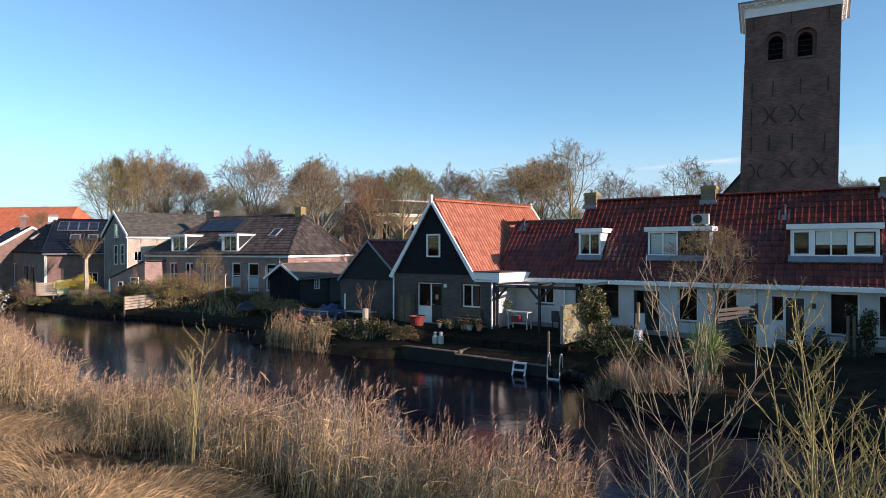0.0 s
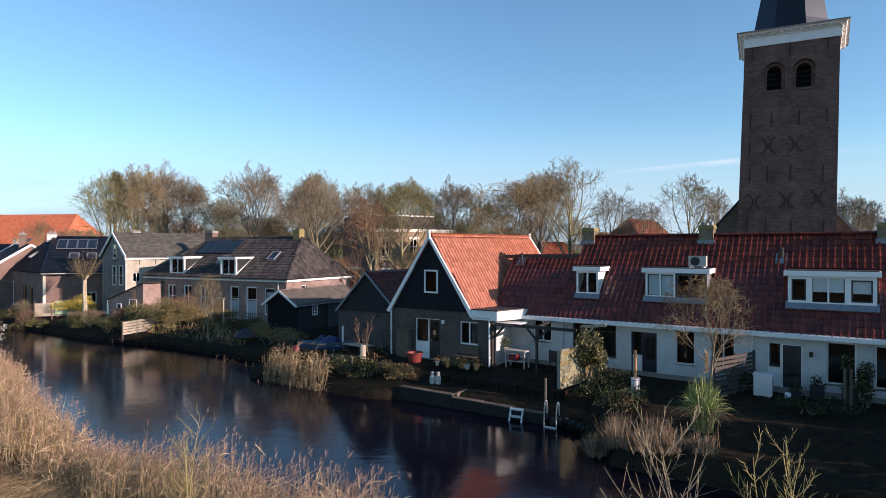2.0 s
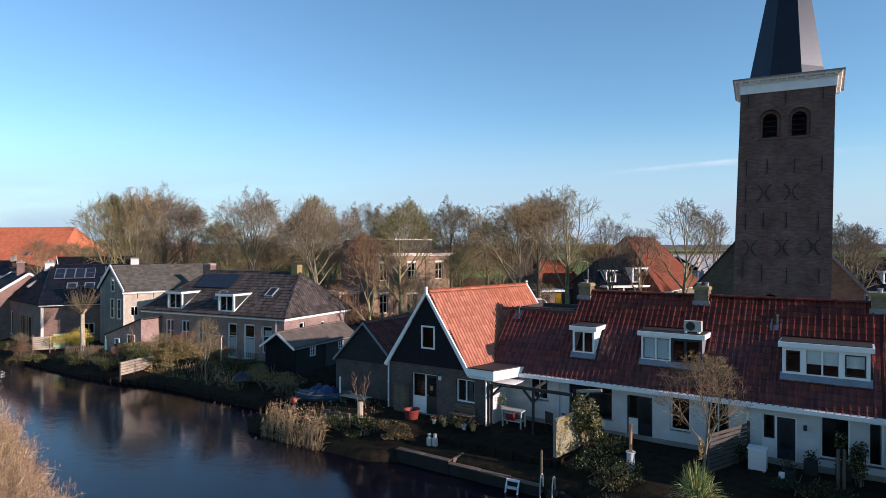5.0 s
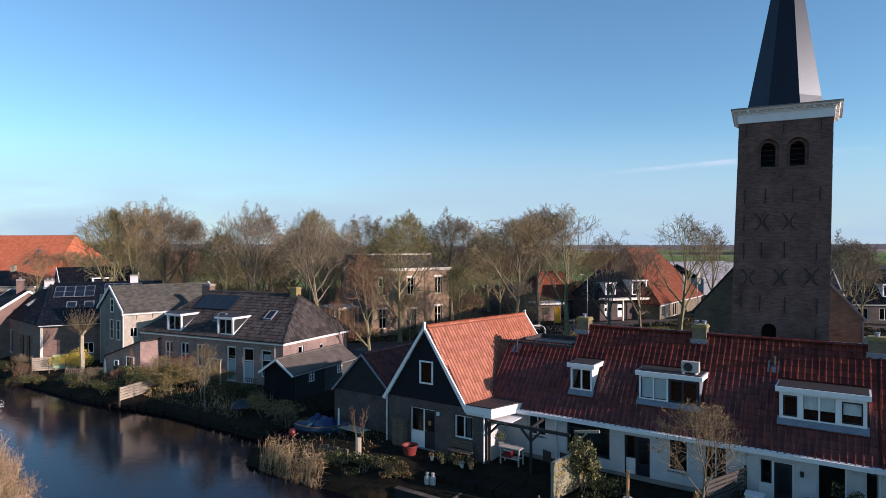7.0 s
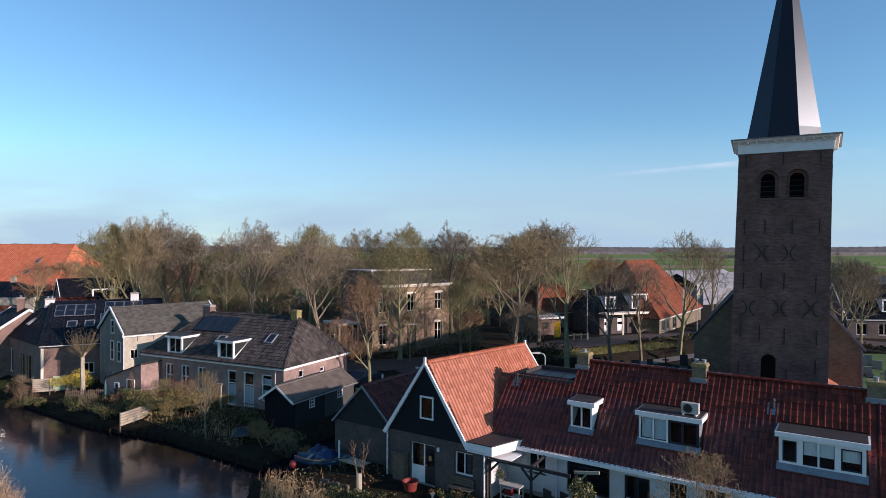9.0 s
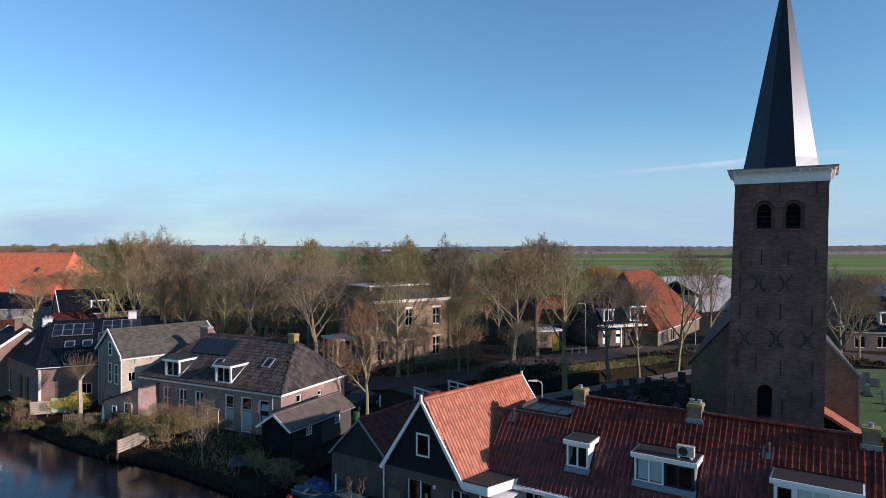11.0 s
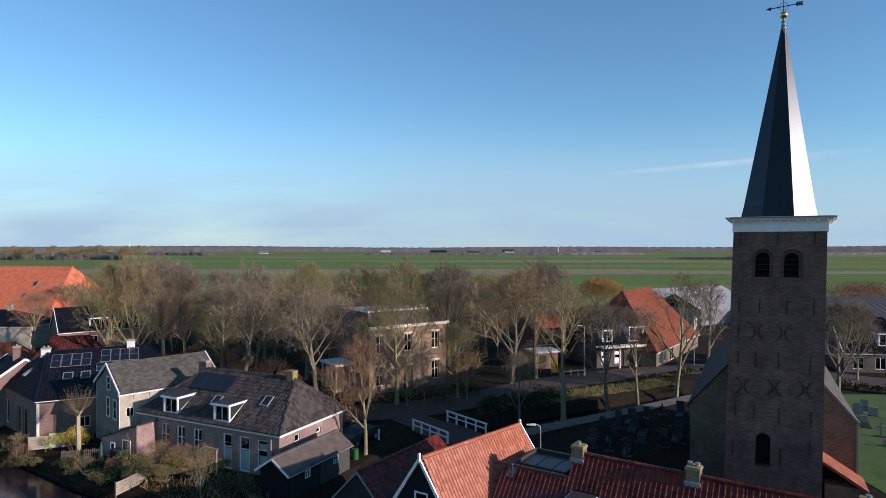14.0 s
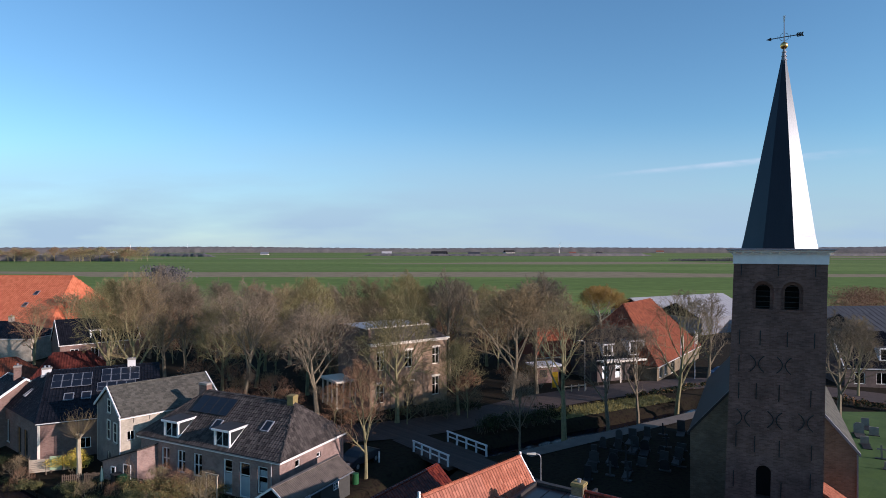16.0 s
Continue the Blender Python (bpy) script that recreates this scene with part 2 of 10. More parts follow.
M["moss_block"] = surf("mossy_blocks", (0.12, 0.115, 0.06), (0.33, 0.31, 0.20), 5, 0.95, 0.3, 30)
M["clinker"] = brickwork("clinker_road", (0.046, 0.033, 0.028), (0.072, 0.051, 0.043), (0.042, 0.034, 0.029), 0.2, 0.1, 0.9, 0.3)
M["gravel"] = surf("gravel", (0.085, 0.078, 0.068), (0.165, 0.15, 0.13), 0.8, 0.95, 0.3, 40)
M["orange_wood"] = surf("orange_wood", (0.30, 0.15, 0.06), (0.5, 0.27, 0.12), 3, 0.6, 0.1, 30)
for key, rgb in (("red", (0.15, 0.010, 0.012)), ("blue", (0.012, 0.03, 0.10)), ("yellow", (0.70, 0.42, 0.02)), ("green", (0.02, 0.10, 0.035)), ("pale_green", (0.40, 0.52, 0.33)),
                 ("teal", (0.03, 0.08, 0.09)), ("pale_blue", (0.30, 0.38, 0.42)), ("plastic_white", (0.75, 0.75, 0.74)), ("car_dark", (0.02, 0.022, 0.03)), ("car_blue", (0.03, 0.08, 0.16))):
    M[key] = surf("paint_" + key, tuple(c * 0.8 for c in rgb), rgb, 3, 0.4, 0.0, 30)


def pane_glass():
    m, t, b = node_mat("window_glass")
    b.inputs["Base Color"].default_value = (0.85, 0.9, 0.92, 1)
    b.inputs["Roughness"].default_value = 0.02
    b.inputs["Transmission Weight"].default_value = 1.0
    b.inputs["IOR"].default_value = 1.3
    return m


M["glass"] = pane_glass()


def solar():
    m, t, b = node_mat("solar_cells")
    b.inputs["Base Color"].default_value = (0.008, 0.009, 0.014, 1)
    b.inputs["Roughness"].default_value = 0.3
    return m


M["solar"] = solar()


def water_mat():
    m, t, b = node_mat("canal_water")
    n, l = t.nodes, t.links
    co = n.new("ShaderNodeTexCoord")
    b.inputs["Base Color"].default_value = (0.004, 0.004, 0.009, 1)
    b.inputs["Roughness"].default_value = 0.12
    b.inputs["IOR"].default_value = 1.33
    hs = []
    for s, st in ((0.25, (1, 1, 1)), (1.5, (1, 1.5, 1))):
        mp = n.new("ShaderNodeMapping")
        mp.inputs["Scale"].default_value = st
        mp.inputs["Rotation"].default_value = (0, 0, radians(8))
        no = n.new("ShaderNodeTexNoise")
        no.inputs["Scale"].default_value, no.inputs["Detail"].default_value = s, 3
        l.new(co.outputs["Object"], mp.inputs[0])
        l.new(mp.outputs[0], no.inputs[0])
        hs.append(no)
    mu = n.new("ShaderNodeMath")
    mu.operation = 'MULTIPLY'
    l.new(hs[0].outputs[0], mu.inputs[0])
    l.new(hs[1].outputs[0], mu.inputs[1])
    bu = n.new("ShaderNodeBump")
    bu.inputs["Strength"].default_value, bu.inputs["Distance"].default_value = 0.34, 0.04
    l.new(mu.outputs[0], bu.inputs["Height"])
    l.new(bu.outputs[0], b.inputs["Normal"])
    return m


M["water"] = water_mat()


def ground_mat():
    """Garden soil and rough grass near the village, fields of pasture and stubble further out."""
    m, t, b = node_mat("ground")
    n, l = t.nodes, t.links
    co = n.new("ShaderNodeTexCoord")
    big = n.new("ShaderNodeTexNoise")
    big.inputs["Scale"].default_value, big.inputs["Detail"].default_value = 0.12, 8
    fine = n.new("ShaderNodeTexNoise")
    fine.inputs["Scale"].default_value, fine.inputs["Detail"].default_value = 3.0, 6
    l.new(co.outputs["Object"], big.inputs[0])
    l.new(co.outputs["Object"], fine.inputs[0])
    # Near-black soil: part of the gardens' shade is put into its colour.
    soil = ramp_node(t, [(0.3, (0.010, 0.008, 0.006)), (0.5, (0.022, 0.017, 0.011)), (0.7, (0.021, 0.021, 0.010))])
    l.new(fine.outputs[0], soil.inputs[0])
    # long narrow parcels
    mp = n.new("ShaderNodeMapping")
    mp.inputs["Scale"].default_value = (0.0018, 0.0105, 1)
    mp.inputs["Rotation"].default_value = (0, 0, radians(-12))
    l.new(co.outputs["Object"], mp.inputs[0])
    vo = n.new("ShaderNodeTexVoronoi")
    vo.distance = 'CHEBYCHEV'
    vo.inputs["Scale"].default_value = 1.0
    l.new(mp.outputs[0], vo.inputs[0])
    se = n.new("ShaderNodeSeparateColor")
    l.new(vo.outputs["Color"], se.inputs[0])
    field = ramp_node(t, [(0.0, (0.120, 0.178, 0.040)), (0.34, (0.150, 0.208, 0.052)), (0.60, (0.132, 0.184, 0.047)), (0.78, (0.22, 0.185, 0.100)), (0.86, (0.135, 0.190, 0.055)), (0.94, (0.25, 0.205, 0.125))])
    field.color_ramp.interpolation = 'CONSTANT'
    l.new(se.outputs[0], field.inputs[0])
    fm = n.new("ShaderNodeMixRGB")
    fm.blend_type = 'MULTIPLY'
    fm.inputs[0].default_value = 0.8
    fr = ramp_node(t, [(0.3, (0.75, 0.75, 0.75)), (0.7, (1.15, 1.15, 1.15))])
    l.new(big.outputs[0], fr.inputs[0])
    l.new(field.outputs[0], fm.inputs[1])
    l.new(fr.outputs[0], fm.inputs[2])
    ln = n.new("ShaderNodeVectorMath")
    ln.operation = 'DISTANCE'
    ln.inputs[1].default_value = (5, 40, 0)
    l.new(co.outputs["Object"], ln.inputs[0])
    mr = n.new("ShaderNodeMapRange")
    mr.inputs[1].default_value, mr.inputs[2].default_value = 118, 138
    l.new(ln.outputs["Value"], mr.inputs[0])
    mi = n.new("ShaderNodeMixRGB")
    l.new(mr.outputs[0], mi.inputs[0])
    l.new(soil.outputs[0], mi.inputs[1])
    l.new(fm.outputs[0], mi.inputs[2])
    # the near bank is trodden straw
    dq = n.new("ShaderNodeVectorMath")
    dq.operation = 'DOT_PRODUCT'
    dq.inputs[1].default_value = (0.559, 0.829, 0)
    l.new(co.outputs["Object"], dq.inputs[0])
    mb = n.new("ShaderNodeMapRange")
    mb.inputs[1].default_value, mb.inputs[2].default_value = 13.0, 12.0
    l.new(dq.outputs["Value"], mb.inputs[0])
    straw = ramp_node(t, [(0.35, (0.035, 0.022, 0.012)), (0.7, (0.17, 0.11, 0.052))])
    l.new(fine.outputs[0], straw.inputs[0])
    m2 = n.new("ShaderNodeMixRGB")
    l.new(mb.outputs[0], m2.inputs[0])
    l.new(mi.outputs[0], m2.inputs[1])
    l.new(straw.outputs[0], m2.inputs[2])
    l.new(m2.outputs[0], b.inputs["Base Color"])
    b.inputs["Roughness"].default_value = 1.0
    b.inputs["Specular IOR Level"].default_value = 0.1
    bu = n.new("ShaderNodeBump")
    bu.inputs["Strength"].default_value, bu.inputs["Distance"].default_value = 0.6, 0.08
    l.new(fine.outputs[0], bu.inputs["Height"])
    l.new(bu.outputs[0], b.inputs["Normal"])
    return m


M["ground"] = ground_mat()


# ---- building helpers ----
def mesh_object(name, verts, faces, material, parent=None):
    me = bpy.data.meshes.new(name)
    me.from_pydata([tuple(v) for v in verts], [], [tuple(f) for f in faces])
    me.materials.append(material)
    ob = new(name, me)
    if parent:
        ob.parent = parent
    return ob


def part(name, bm, material, parent, label=""):
    me = bpy.data.meshes.new(name)
    bmesh.ops.recalc_face_normals(bm, faces=bm.faces)
    bm.to_mesh(me)
    bm.free()
    me.materials.append(material)
    ob = new(name, me)
    if parent:
        ob.parent = parent
    if label:
        tagged(ob, label)
    return ob


def thing(name, m, label, category, group="", kind=""):
    ob = new(name)
    ob.empty_display_size = 0.3
    ob.matrix_world = m
    return tagged(ob, label, category, group, kind)


def box(bm, x0, x1, y0, y1, z0, z1):
    v = [bm.verts.new(p) for p in ((x0, y0, z0), (x1, y0, z0), (x1, y1, z0), (x0, y1, z0), (x0, y0, z1), (x1, y0, z1), (x1, y1, z1), (x0, y1, z1))]
    for f in ((3, 2, 1, 0), (4, 5, 6, 7), (0, 1, 5, 4), (1, 2, 6, 5), (2, 3, 7, 6), (3, 0, 4, 7)):
        bm.faces.new([v[i] for i in f])


def boxes(*dims):
    bm = bmesh.new()
    for d in dims:
        box(bm, *d)
    return bm


def beam(bm, a, b, w, h=None):
    """A straight bar from a to b, w wide and h high."""
    a, b = Vector(a), Vector(b)
    d = (b - a).normalized()
    up = Vector((0, 0, 1)) if abs(d.z) < 0.95 else Vector((0, 1, 0))
    s = d.cross(up).normalized()
    u = s.cross(d).normalized()
    h = h or w
    c = [(-w / 2, -h / 2), (w / 2, -h / 2), (w / 2, h / 2), (-w / 2, h / 2)]
    va = [bm.verts.new(a + s * i + u * j) for i, j in c]
    vb = [bm.verts.new(b + s * i + u * j) for i, j in c]
    bm.faces.new(va[::-1])
    bm.faces.new(vb)
    for i in range(4):
        j = (i + 1) % 4
        bm.faces.new((va[i], va[j], vb[j], vb[i]))


def tube(bm, a, b, r0, r1=None, sides=8):
    a, b = Vector(a), Vector(b)
    r1 = r0 if r1 is None else r1
    d = (b - a).normalized()
    up = Vector((0, 0, 1)) if abs(d.z) < 0.95 else Vector((1, 0, 0))
    s = d.cross(up).normalized()
    u = s.cross(d)
    ring = [(math.cos(2 * math.pi * i / sides), math.sin(2 * math.pi * i / sides)) for i in range(sides)]
    va = [bm.verts.new(a + (s * x + u * y) * r0) for x, y in ring]
    vb = [bm.verts.new(b + (s * x + u * y) * max(r1, 0.001)) for x, y in ring]
    bm.faces.new(va[::-1])
    bm.faces.new(vb)
    for i in range(sides):
        j = (i + 1) % sides
        bm.faces.new((va[i], va[j], vb[j], vb[i]))


def slab(bm, pts, thick):
    """A flat plate with these corners as its top, thick downward along its normal."""
    p = [Vector(q) for q in pts]
    n = (p[1] - p[0]).cross(p[2] - p[0]).normalized()
    if n.z < 0:
        n = -n
    top = [bm.verts.new(q) for q in p]
    low = [bm.verts.new(q - n * thick) for q in p]
    bm.faces.new(top)
    bm.faces.new(low[::-1])
    for i in range(len(p)):
        j = (i + 1) % len(p)
        bm.faces.new((top[i], low[i], low[j], top[j]))


def prism(bm, poly, y0, y1):
    """Extrude an (x, z) outline from y0 to y1."""
    a = [bm.verts.new((x, y0, z)) for x, z in poly]
    b = [bm.verts.new((x, y1, z)) for x, z in poly]
    bm.faces.new(a)
    bm.faces.new(b[::-1])
    for i in range(len(poly)):
        j = (i + 1) % len(poly)
        bm.faces.new((a[j], a[i], b[i], b[j]))


def shear(bm, k):
    """Lean the plan: x grows by k for each metre of depth."""
    for v in bm.verts:
        v.co.x += k * v.co.y


def turned(bm, x, y, az):
    bm.transform(pose(x, y, 0, 0, 0, az))
    return bm


def wall(bm, length, z0, z1, thick, holes=()):
    """A wall along x from 0 to length, outside at y = 0, with holes (x0, x1, za, zb) right through it."""
    xs = sorted({0, length, *[h[0] for h in holes], *[h[1] for h in holes]})
    zs = sorted({z0, z1, *[h[2] for h in holes], *[h[3] for h in holes]})
    for xa, xb in zip(xs, xs[1:]):
        run = None
        for za, zb in zip(zs, zs[1:]):
            cx, cz = (xa + xb) / 2, (za + zb) / 2
            if any(h[0] < cx < h[1] and h[2] < cz < h[3] for h in holes):
                if run:
                    box(bm, xa, xb, 0, thick, *run)
                run = None
            else:
                run = (run[0], zb) if run else (za, zb)
        if run:
            box(bm, xa, xb, 0, thick, *run)
    bmesh.ops.remove_doubles(bm, verts=bm.verts, dist=1e-5)
    return bm


def window(parent, m, w, h, cols=(0.5,), rows=(), frame_w=0.07, frame_mat="white", sill=True, curtain=0.0, name="window", sash="", panel=0.0, panel_mat="white", blind=0.0, backing=False):
    """A framed window whose outer lower left corner stands at m; cols and rows are the places of its bars. panel: height of a solid lower part."""
    def put(bm):
        bm.transform(m)
        return bm
    f = frame_w
    d0, d1 = 0.03, 0.11
    bm = boxes((0, f, d0, d1, 0, h), (w - f, w, d0, d1, 0, h), (f, w - f, d0, d1, h - f, h), (f, w - f, d0, d1, 0, f))
    xs = [f, *[c * w for c in cols], w - f]
    zs = [f, *[r * h for r in rows], h - f]
    for c in cols:
        box(bm, c * w - f * 0.4, c * w + f * 0.4, d0 + 0.01, d1, f, h - f)
    for r in rows:
        for xa, xb in zip(xs, xs[1:]):
            box(bm, xa + f * 0.4, xb - f * 0.4, d0 + 0.015, d1, r * h - f * 0.3, r * h + f * 0.3)
    ob = part(name, put(bm), M[frame_mat], parent)
    for xa, xb in zip(xs, xs[1:]):
        for za, zb in zip(zs, zs[1:]):
            lo = za
            if panel and za == zs[0]:
                part("lower_panel", put(boxes((xa, xb, 0.05, 0.09, za, panel))), M[panel_mat], ob)
                lo = panel
            if sash:
                part("sash", put(boxes((xa, xa + 0.05, 0.02, 0.06, lo, zb), (xb - 0.05, xb, 0.02, 0.06, lo, zb), (xa, xb, 0.022, 0.06, lo, lo + 0.05), (xa, xb, 0.022, 0.06, zb - 0.05, zb))), M[sash], ob)
            pa = part("pane", put(boxes((xa + 0.01, xb - 0.01, 0.065, 0.073, lo, zb))), M["glass"], ob)
            pa.visible_shadow = False
            if curtain:
                part("curtain", put(boxes((xa + 0.03, xb - 0.03, 0.16, 0.19, lo + 0.02, lo + (zb - lo) * curtain))), M["curtain"], ob)
    if blind:
        part("blind", put(boxes((f + 0.02, w - f - 0.02, 0.13, 0.15, h - f - (h - 2 * f) * blind, h - f))), M["plastic_white"], ob)
    # Near-black backing paints the room's darkness behind a window without a hole.
    if backing:
        part("dark_inside", put(boxes((f, w - f, 0.085, 0.10, f, h - f))), M["dark"], ob)
    if sill:
        part("sill", put(boxes((-0.05, w + 0.05, -0.06, 0.05, -0.06, 0))), M["concrete"], ob)
    return ob


def tile_mesh(w, l, lift=0.024, wave=0.048):
    """One pantile: an S across, its lower end lifted over the next one, with a front lip."""
    prof = ((0.0, 0.40), (0.05, 0.8), (0.13, 1.0), (0.24, 1.0), (0.31, 0.84), (0.355, 0.34), (0.44, 0.10), (0.72, 0.0), (1.04, 0.28))
    n = len(prof) - 1
    v, f = [], []
    for y, z, on in ((0, lift - 0.03, 0), (0, lift, 1), (0.001, lift, 1), (l * 1.06, 0.004, 1)):
        for a, b in prof:
            v.append((a * w, y, z + (wave * b if on else -0.005)))
    for j in (0, 2):
        for i in range(n):
            p = j * (n + 1) + i
            f.append((p, p + 1, p + n + 2, p + n + 1))
    return np.array(v), f


def tile_field(parent, origin, across, up, width, height, key, keep=None, tw=0.25, tl=0.32, pieces=0, name="tile", flat=False, mat=None, piece_test=None):
    """Cover a roof slope with tiles: origin at its lower left, across and up its directions. keep(x, y) says where a tile lies."""
    o, a, u = Vector(origin), Vector(across).normalized(), Vector(up).normalized()
    nrm = a.cross(u).normalized()
    tv, tf = tile_mesh(tw, tl, 0.018, 0.002) if flat else tile_mesh(tw, tl, 0.034, 0.030) if key == "grey" else tile_mesh(tw, tl)
    base = np.array([[*a], [*u], [*nrm]])
    verts, faces, made = [], [], 0
    shared = None
    for r in range(int(height / tl + 0.5)):
        for c in range(int(width / tw + 0.5)):
            x, y = c * tw, r * tl
            if flat and r % 2:
                x += tw / 2
            if keep and not keep(x + tw / 2, y + tl / 2):
                continue
            if made < pieces and (piece_test is None or piece_test(x, y)):
                if shared is None:
                    shared = bpy.data.meshes.new(name)
                    shared.from_pydata([tuple(p) for p in tv], [], tf)
                    shared.materials.append(M["tile_" + key + "_p"])
                    shared.polygons.foreach_set("use_smooth", [True] * len(shared.polygons))
                ob = new(name, shared)
                ob.parent = parent
                place = o + a * x + u * y
                ob.matrix_local = Matrix(((a.x, u.x, nrm.x, place.x), (a.y, u.y, nrm.y, place.y), (a.z, u.z, nrm.z, place.z), (0, 0, 0, 1)))
                made += 1
            else:
                k = len(verts) * len(tv)
                jit = np.array([0, 0, random.uniform(-0.004, 0.006)])
                verts.append((tv + np.array([x, y, 0]) + jit) @ base + np.array([*o]))
                faces += [tuple(i + k for i in q) for q in tf]
    if verts:
        ob = mesh_object("roof_tiles", np.concatenate(verts), faces, mat or M["tile_" + key], parent)
        ob.data.polygons.foreach_set("use_smooth", [True] * len(ob.data.polygons))
        tagged(ob, kind="stuff")
        return ob


def ridge_caps(parent, a, b, r, material, step=0.38, name="ridge_tiles"):
    """Half-round tiles along a ridge or hip from a to b."""
    bm = bmesh.new()
    a, b = Vector(a), Vector(b)
    n = max(1, int((b - a).length / step))
    d = (b - a) / n
    s = d.cross(Vector((0, 0, 1))).normalized()
    u = s.cross(d).normalized()
    for i in range(n):
        p0, p1 = a + d * i, a + d * (i + 1.06)
        ra, rb = r * 1.0, r * 0.88
        va = [bm.verts.new(p0 + s * math.cos(t) * ra + u * (math.sin(t) * ra * 0.8 - 0.03)) for t in np.linspace(0, math.pi, 6)]
        vb = [bm.verts.new(p1 + s * math.cos(t) * rb + u * (math.sin(t) * rb * 0.8 - 0.03)) for t in np.linspace(0, math.pi, 6)]
        for k in range(5):
            bm.faces.new((va[k], va[k + 1], vb[k + 1], vb[k]))
        bm.faces.new(va)
    return part(name, bm, material, parent)


def chimney(m, w, d, z0, z1, label, brick="chimney_brick", cap="lichen", pots=1):
    """A brick stack with a projecting lichen-grown top, lead flashing and pots, at m."""
    t = thing("chimney", m, label, "chimney")
    part("shaft", boxes((-w / 2, w / 2, -d / 2, d / 2, z0, z1 - 0.16)), M[brick], t)
    part("coping", boxes((-w / 2 - 0.04, w / 2 + 0.04, -d / 2 - 0.04, d / 2 + 0.04, z1 - 0.16, z1 - 0.06), (-w / 2 - 0.01, w / 2 + 0.01, -d / 2 - 0.01, d / 2 + 0.01, z1 - 0.06, z1)), M[cap], t)
    part("lead_flashing", boxes((-w / 2 - 0.06, w / 2 + 0.06, -d / 2 - 0.12, d / 2 + 0.06, z0, z0 + 0.2)), M["lead"], t)
    for i in range(pots):
        bm = bmesh.new()
        x = (i - (pots - 1) / 2) * 0.35
        tube(bm, (x, 0, z1 - 0.01), (x, 0, z1 + 0.14), 0.10, 0.085, 10)
        tube(bm, (x, 0, z1 + 0.14), (x, 0, z1 + 0.17), 0.12, 0.12, 10)
        part("chimney_pot", bm, M["lead"], t)
    return t


def downpipe(parent, x, y, z0, z1, material="zinc", r=0.045):
    bm = bmesh.new()
    tube(bm, (x, y, z0), (x, y, z1), r)
    for z in np.arange(z0 + 0.4, z1, 1.0):
        tube(bm, (x, y, z), (x, y, z + 0.05), r * 1.35)
    return part("downpipe", bm, M[material], parent)


def gutter(parent, a, b, material="zinc", r=0.07):
    bm = bmesh.new()
    a, b = Vector(a), Vector(b)
    s = (b - a).cross(Vector((0, 0, 1))).normalized()
    prof = [(math.cos(t) * r, math.sin(t) * r) for t in np.linspace(math.pi, 2 * math.pi, 7)] + [(r * 0.8, 0.0)] + [(math.cos(t) * r * 0.8, math.sin(t) * r * 0.8) for t in np.linspace(2 * math.pi, math.pi, 7)[1:]]
    va = [bm.verts.new(a + s * x + Vector((0, 0, z))) for x, z in prof]
    vb = [bm.verts.new(b + s * x + Vector((0, 0, z))) for x, z in prof]
    for i in range(len(prof)):
        j = (i + 1) % len(prof)
        bm.faces.new((va[i], va[j], vb[j], vb[i]))
    return part("gutter", bm, M[material], parent)


# ---- ground and water ----
WATER_Z = -0.9
DITCH = [(-9.0, 36.5), (-5.5, 44.0), (-1.5, 52.0), (1.5, 57.5), (8.0, 61.0), (15.0, 65.5), (22.0, 69.0), (30.0, 74.0), (44.0, 80.0)]


def smooth(a, b, x):
    k = np.clip((x - a) / (b - a), 0, 1)
    return k * k * (3 - 2 * k)


def polyline_distance(x, y, pts):
    best = np.full(np.shape(x), 1e9)
    for (ax, ay), (bx, by) in zip(pts, pts[1:]):
        dx, dy = bx - ax, by - ay
        k = np.clip(((x - ax) * dx + (y - ay) * dy) / (dx * dx + dy * dy), 0, 1)
        best = np.minimum(best, np.hypot(x - ax - k * dx, y - ay - k * dy))
    return best


def near_edge(s):
    return 10.8 + 4.5 * smooth(-20, -44, s)


def ground_height(x, y):
    x, y = np.asarray(x, float), np.asarray(y, float)
    s = 0.829 * x - 0.559 * y
    q = 0.559 * x + 0.829 * y
    far_bank = 21.9 + 0.95 * smooth(-18.6, -17.6, s) - 3.1 * smooth(-9.8, -6.8, s) + 3.4 * smooth(-27.2, -29.2, s) - 1.4 * smooth(-38, -48, s)
    nb = near_edge(s)
    near = -0.45 - 0.42 * smooth(nb - 4.8, nb - 0.6, q) - 1.2 * smooth(nb - 0.6, nb + 1.2, q)
    far = -2.07 + 1.70 * smooth(far_bank - 0.5, far_bank + 0.35, q) + 0.64 * smooth(far_bank + 0.4, far_bank + 4.0, q)
    z = np.where(q < 18, near, far)
    d = polyline_distance(x, y, DITCH)
    inside = (q > far_bank - 0.5)
    z = np.where(inside, z - (z + 1.5) * (1 - smooth(0.9, 2.3, d)), z)
    calm = smooth(250, 120, np.hypot(x, y - 40))
    z = z + 0.05 * np.sin(x * 0.9 + 1.3) * np.sin(y * 0.7) * calm
    return z


def axis(lo, hi, step, reach):
    core = list(np.arange(lo, hi + step / 2, step))
    k, w = [], step
    p = hi
    while p < reach:
        w *= 1.25
        p += w
        k.append(p)
    p, w, j = lo, step, []
    while p > -reach:
        w *= 1.25
        p -= w
        j.append(p)
    return np.array(j[::-1] + core + k)


sa, qa = axis(-75, 45, 0.8, 4800), axis(4, 62, 0.42, 4800)
gs, gq = np.meshgrid(sa, qa, indexing="ij")
gx, gy = 0.829 * gs + 0.559 * gq, -0.559 * gs + 0.829 * gq
gz = ground_height(gx, gy)
nq = len(qa)
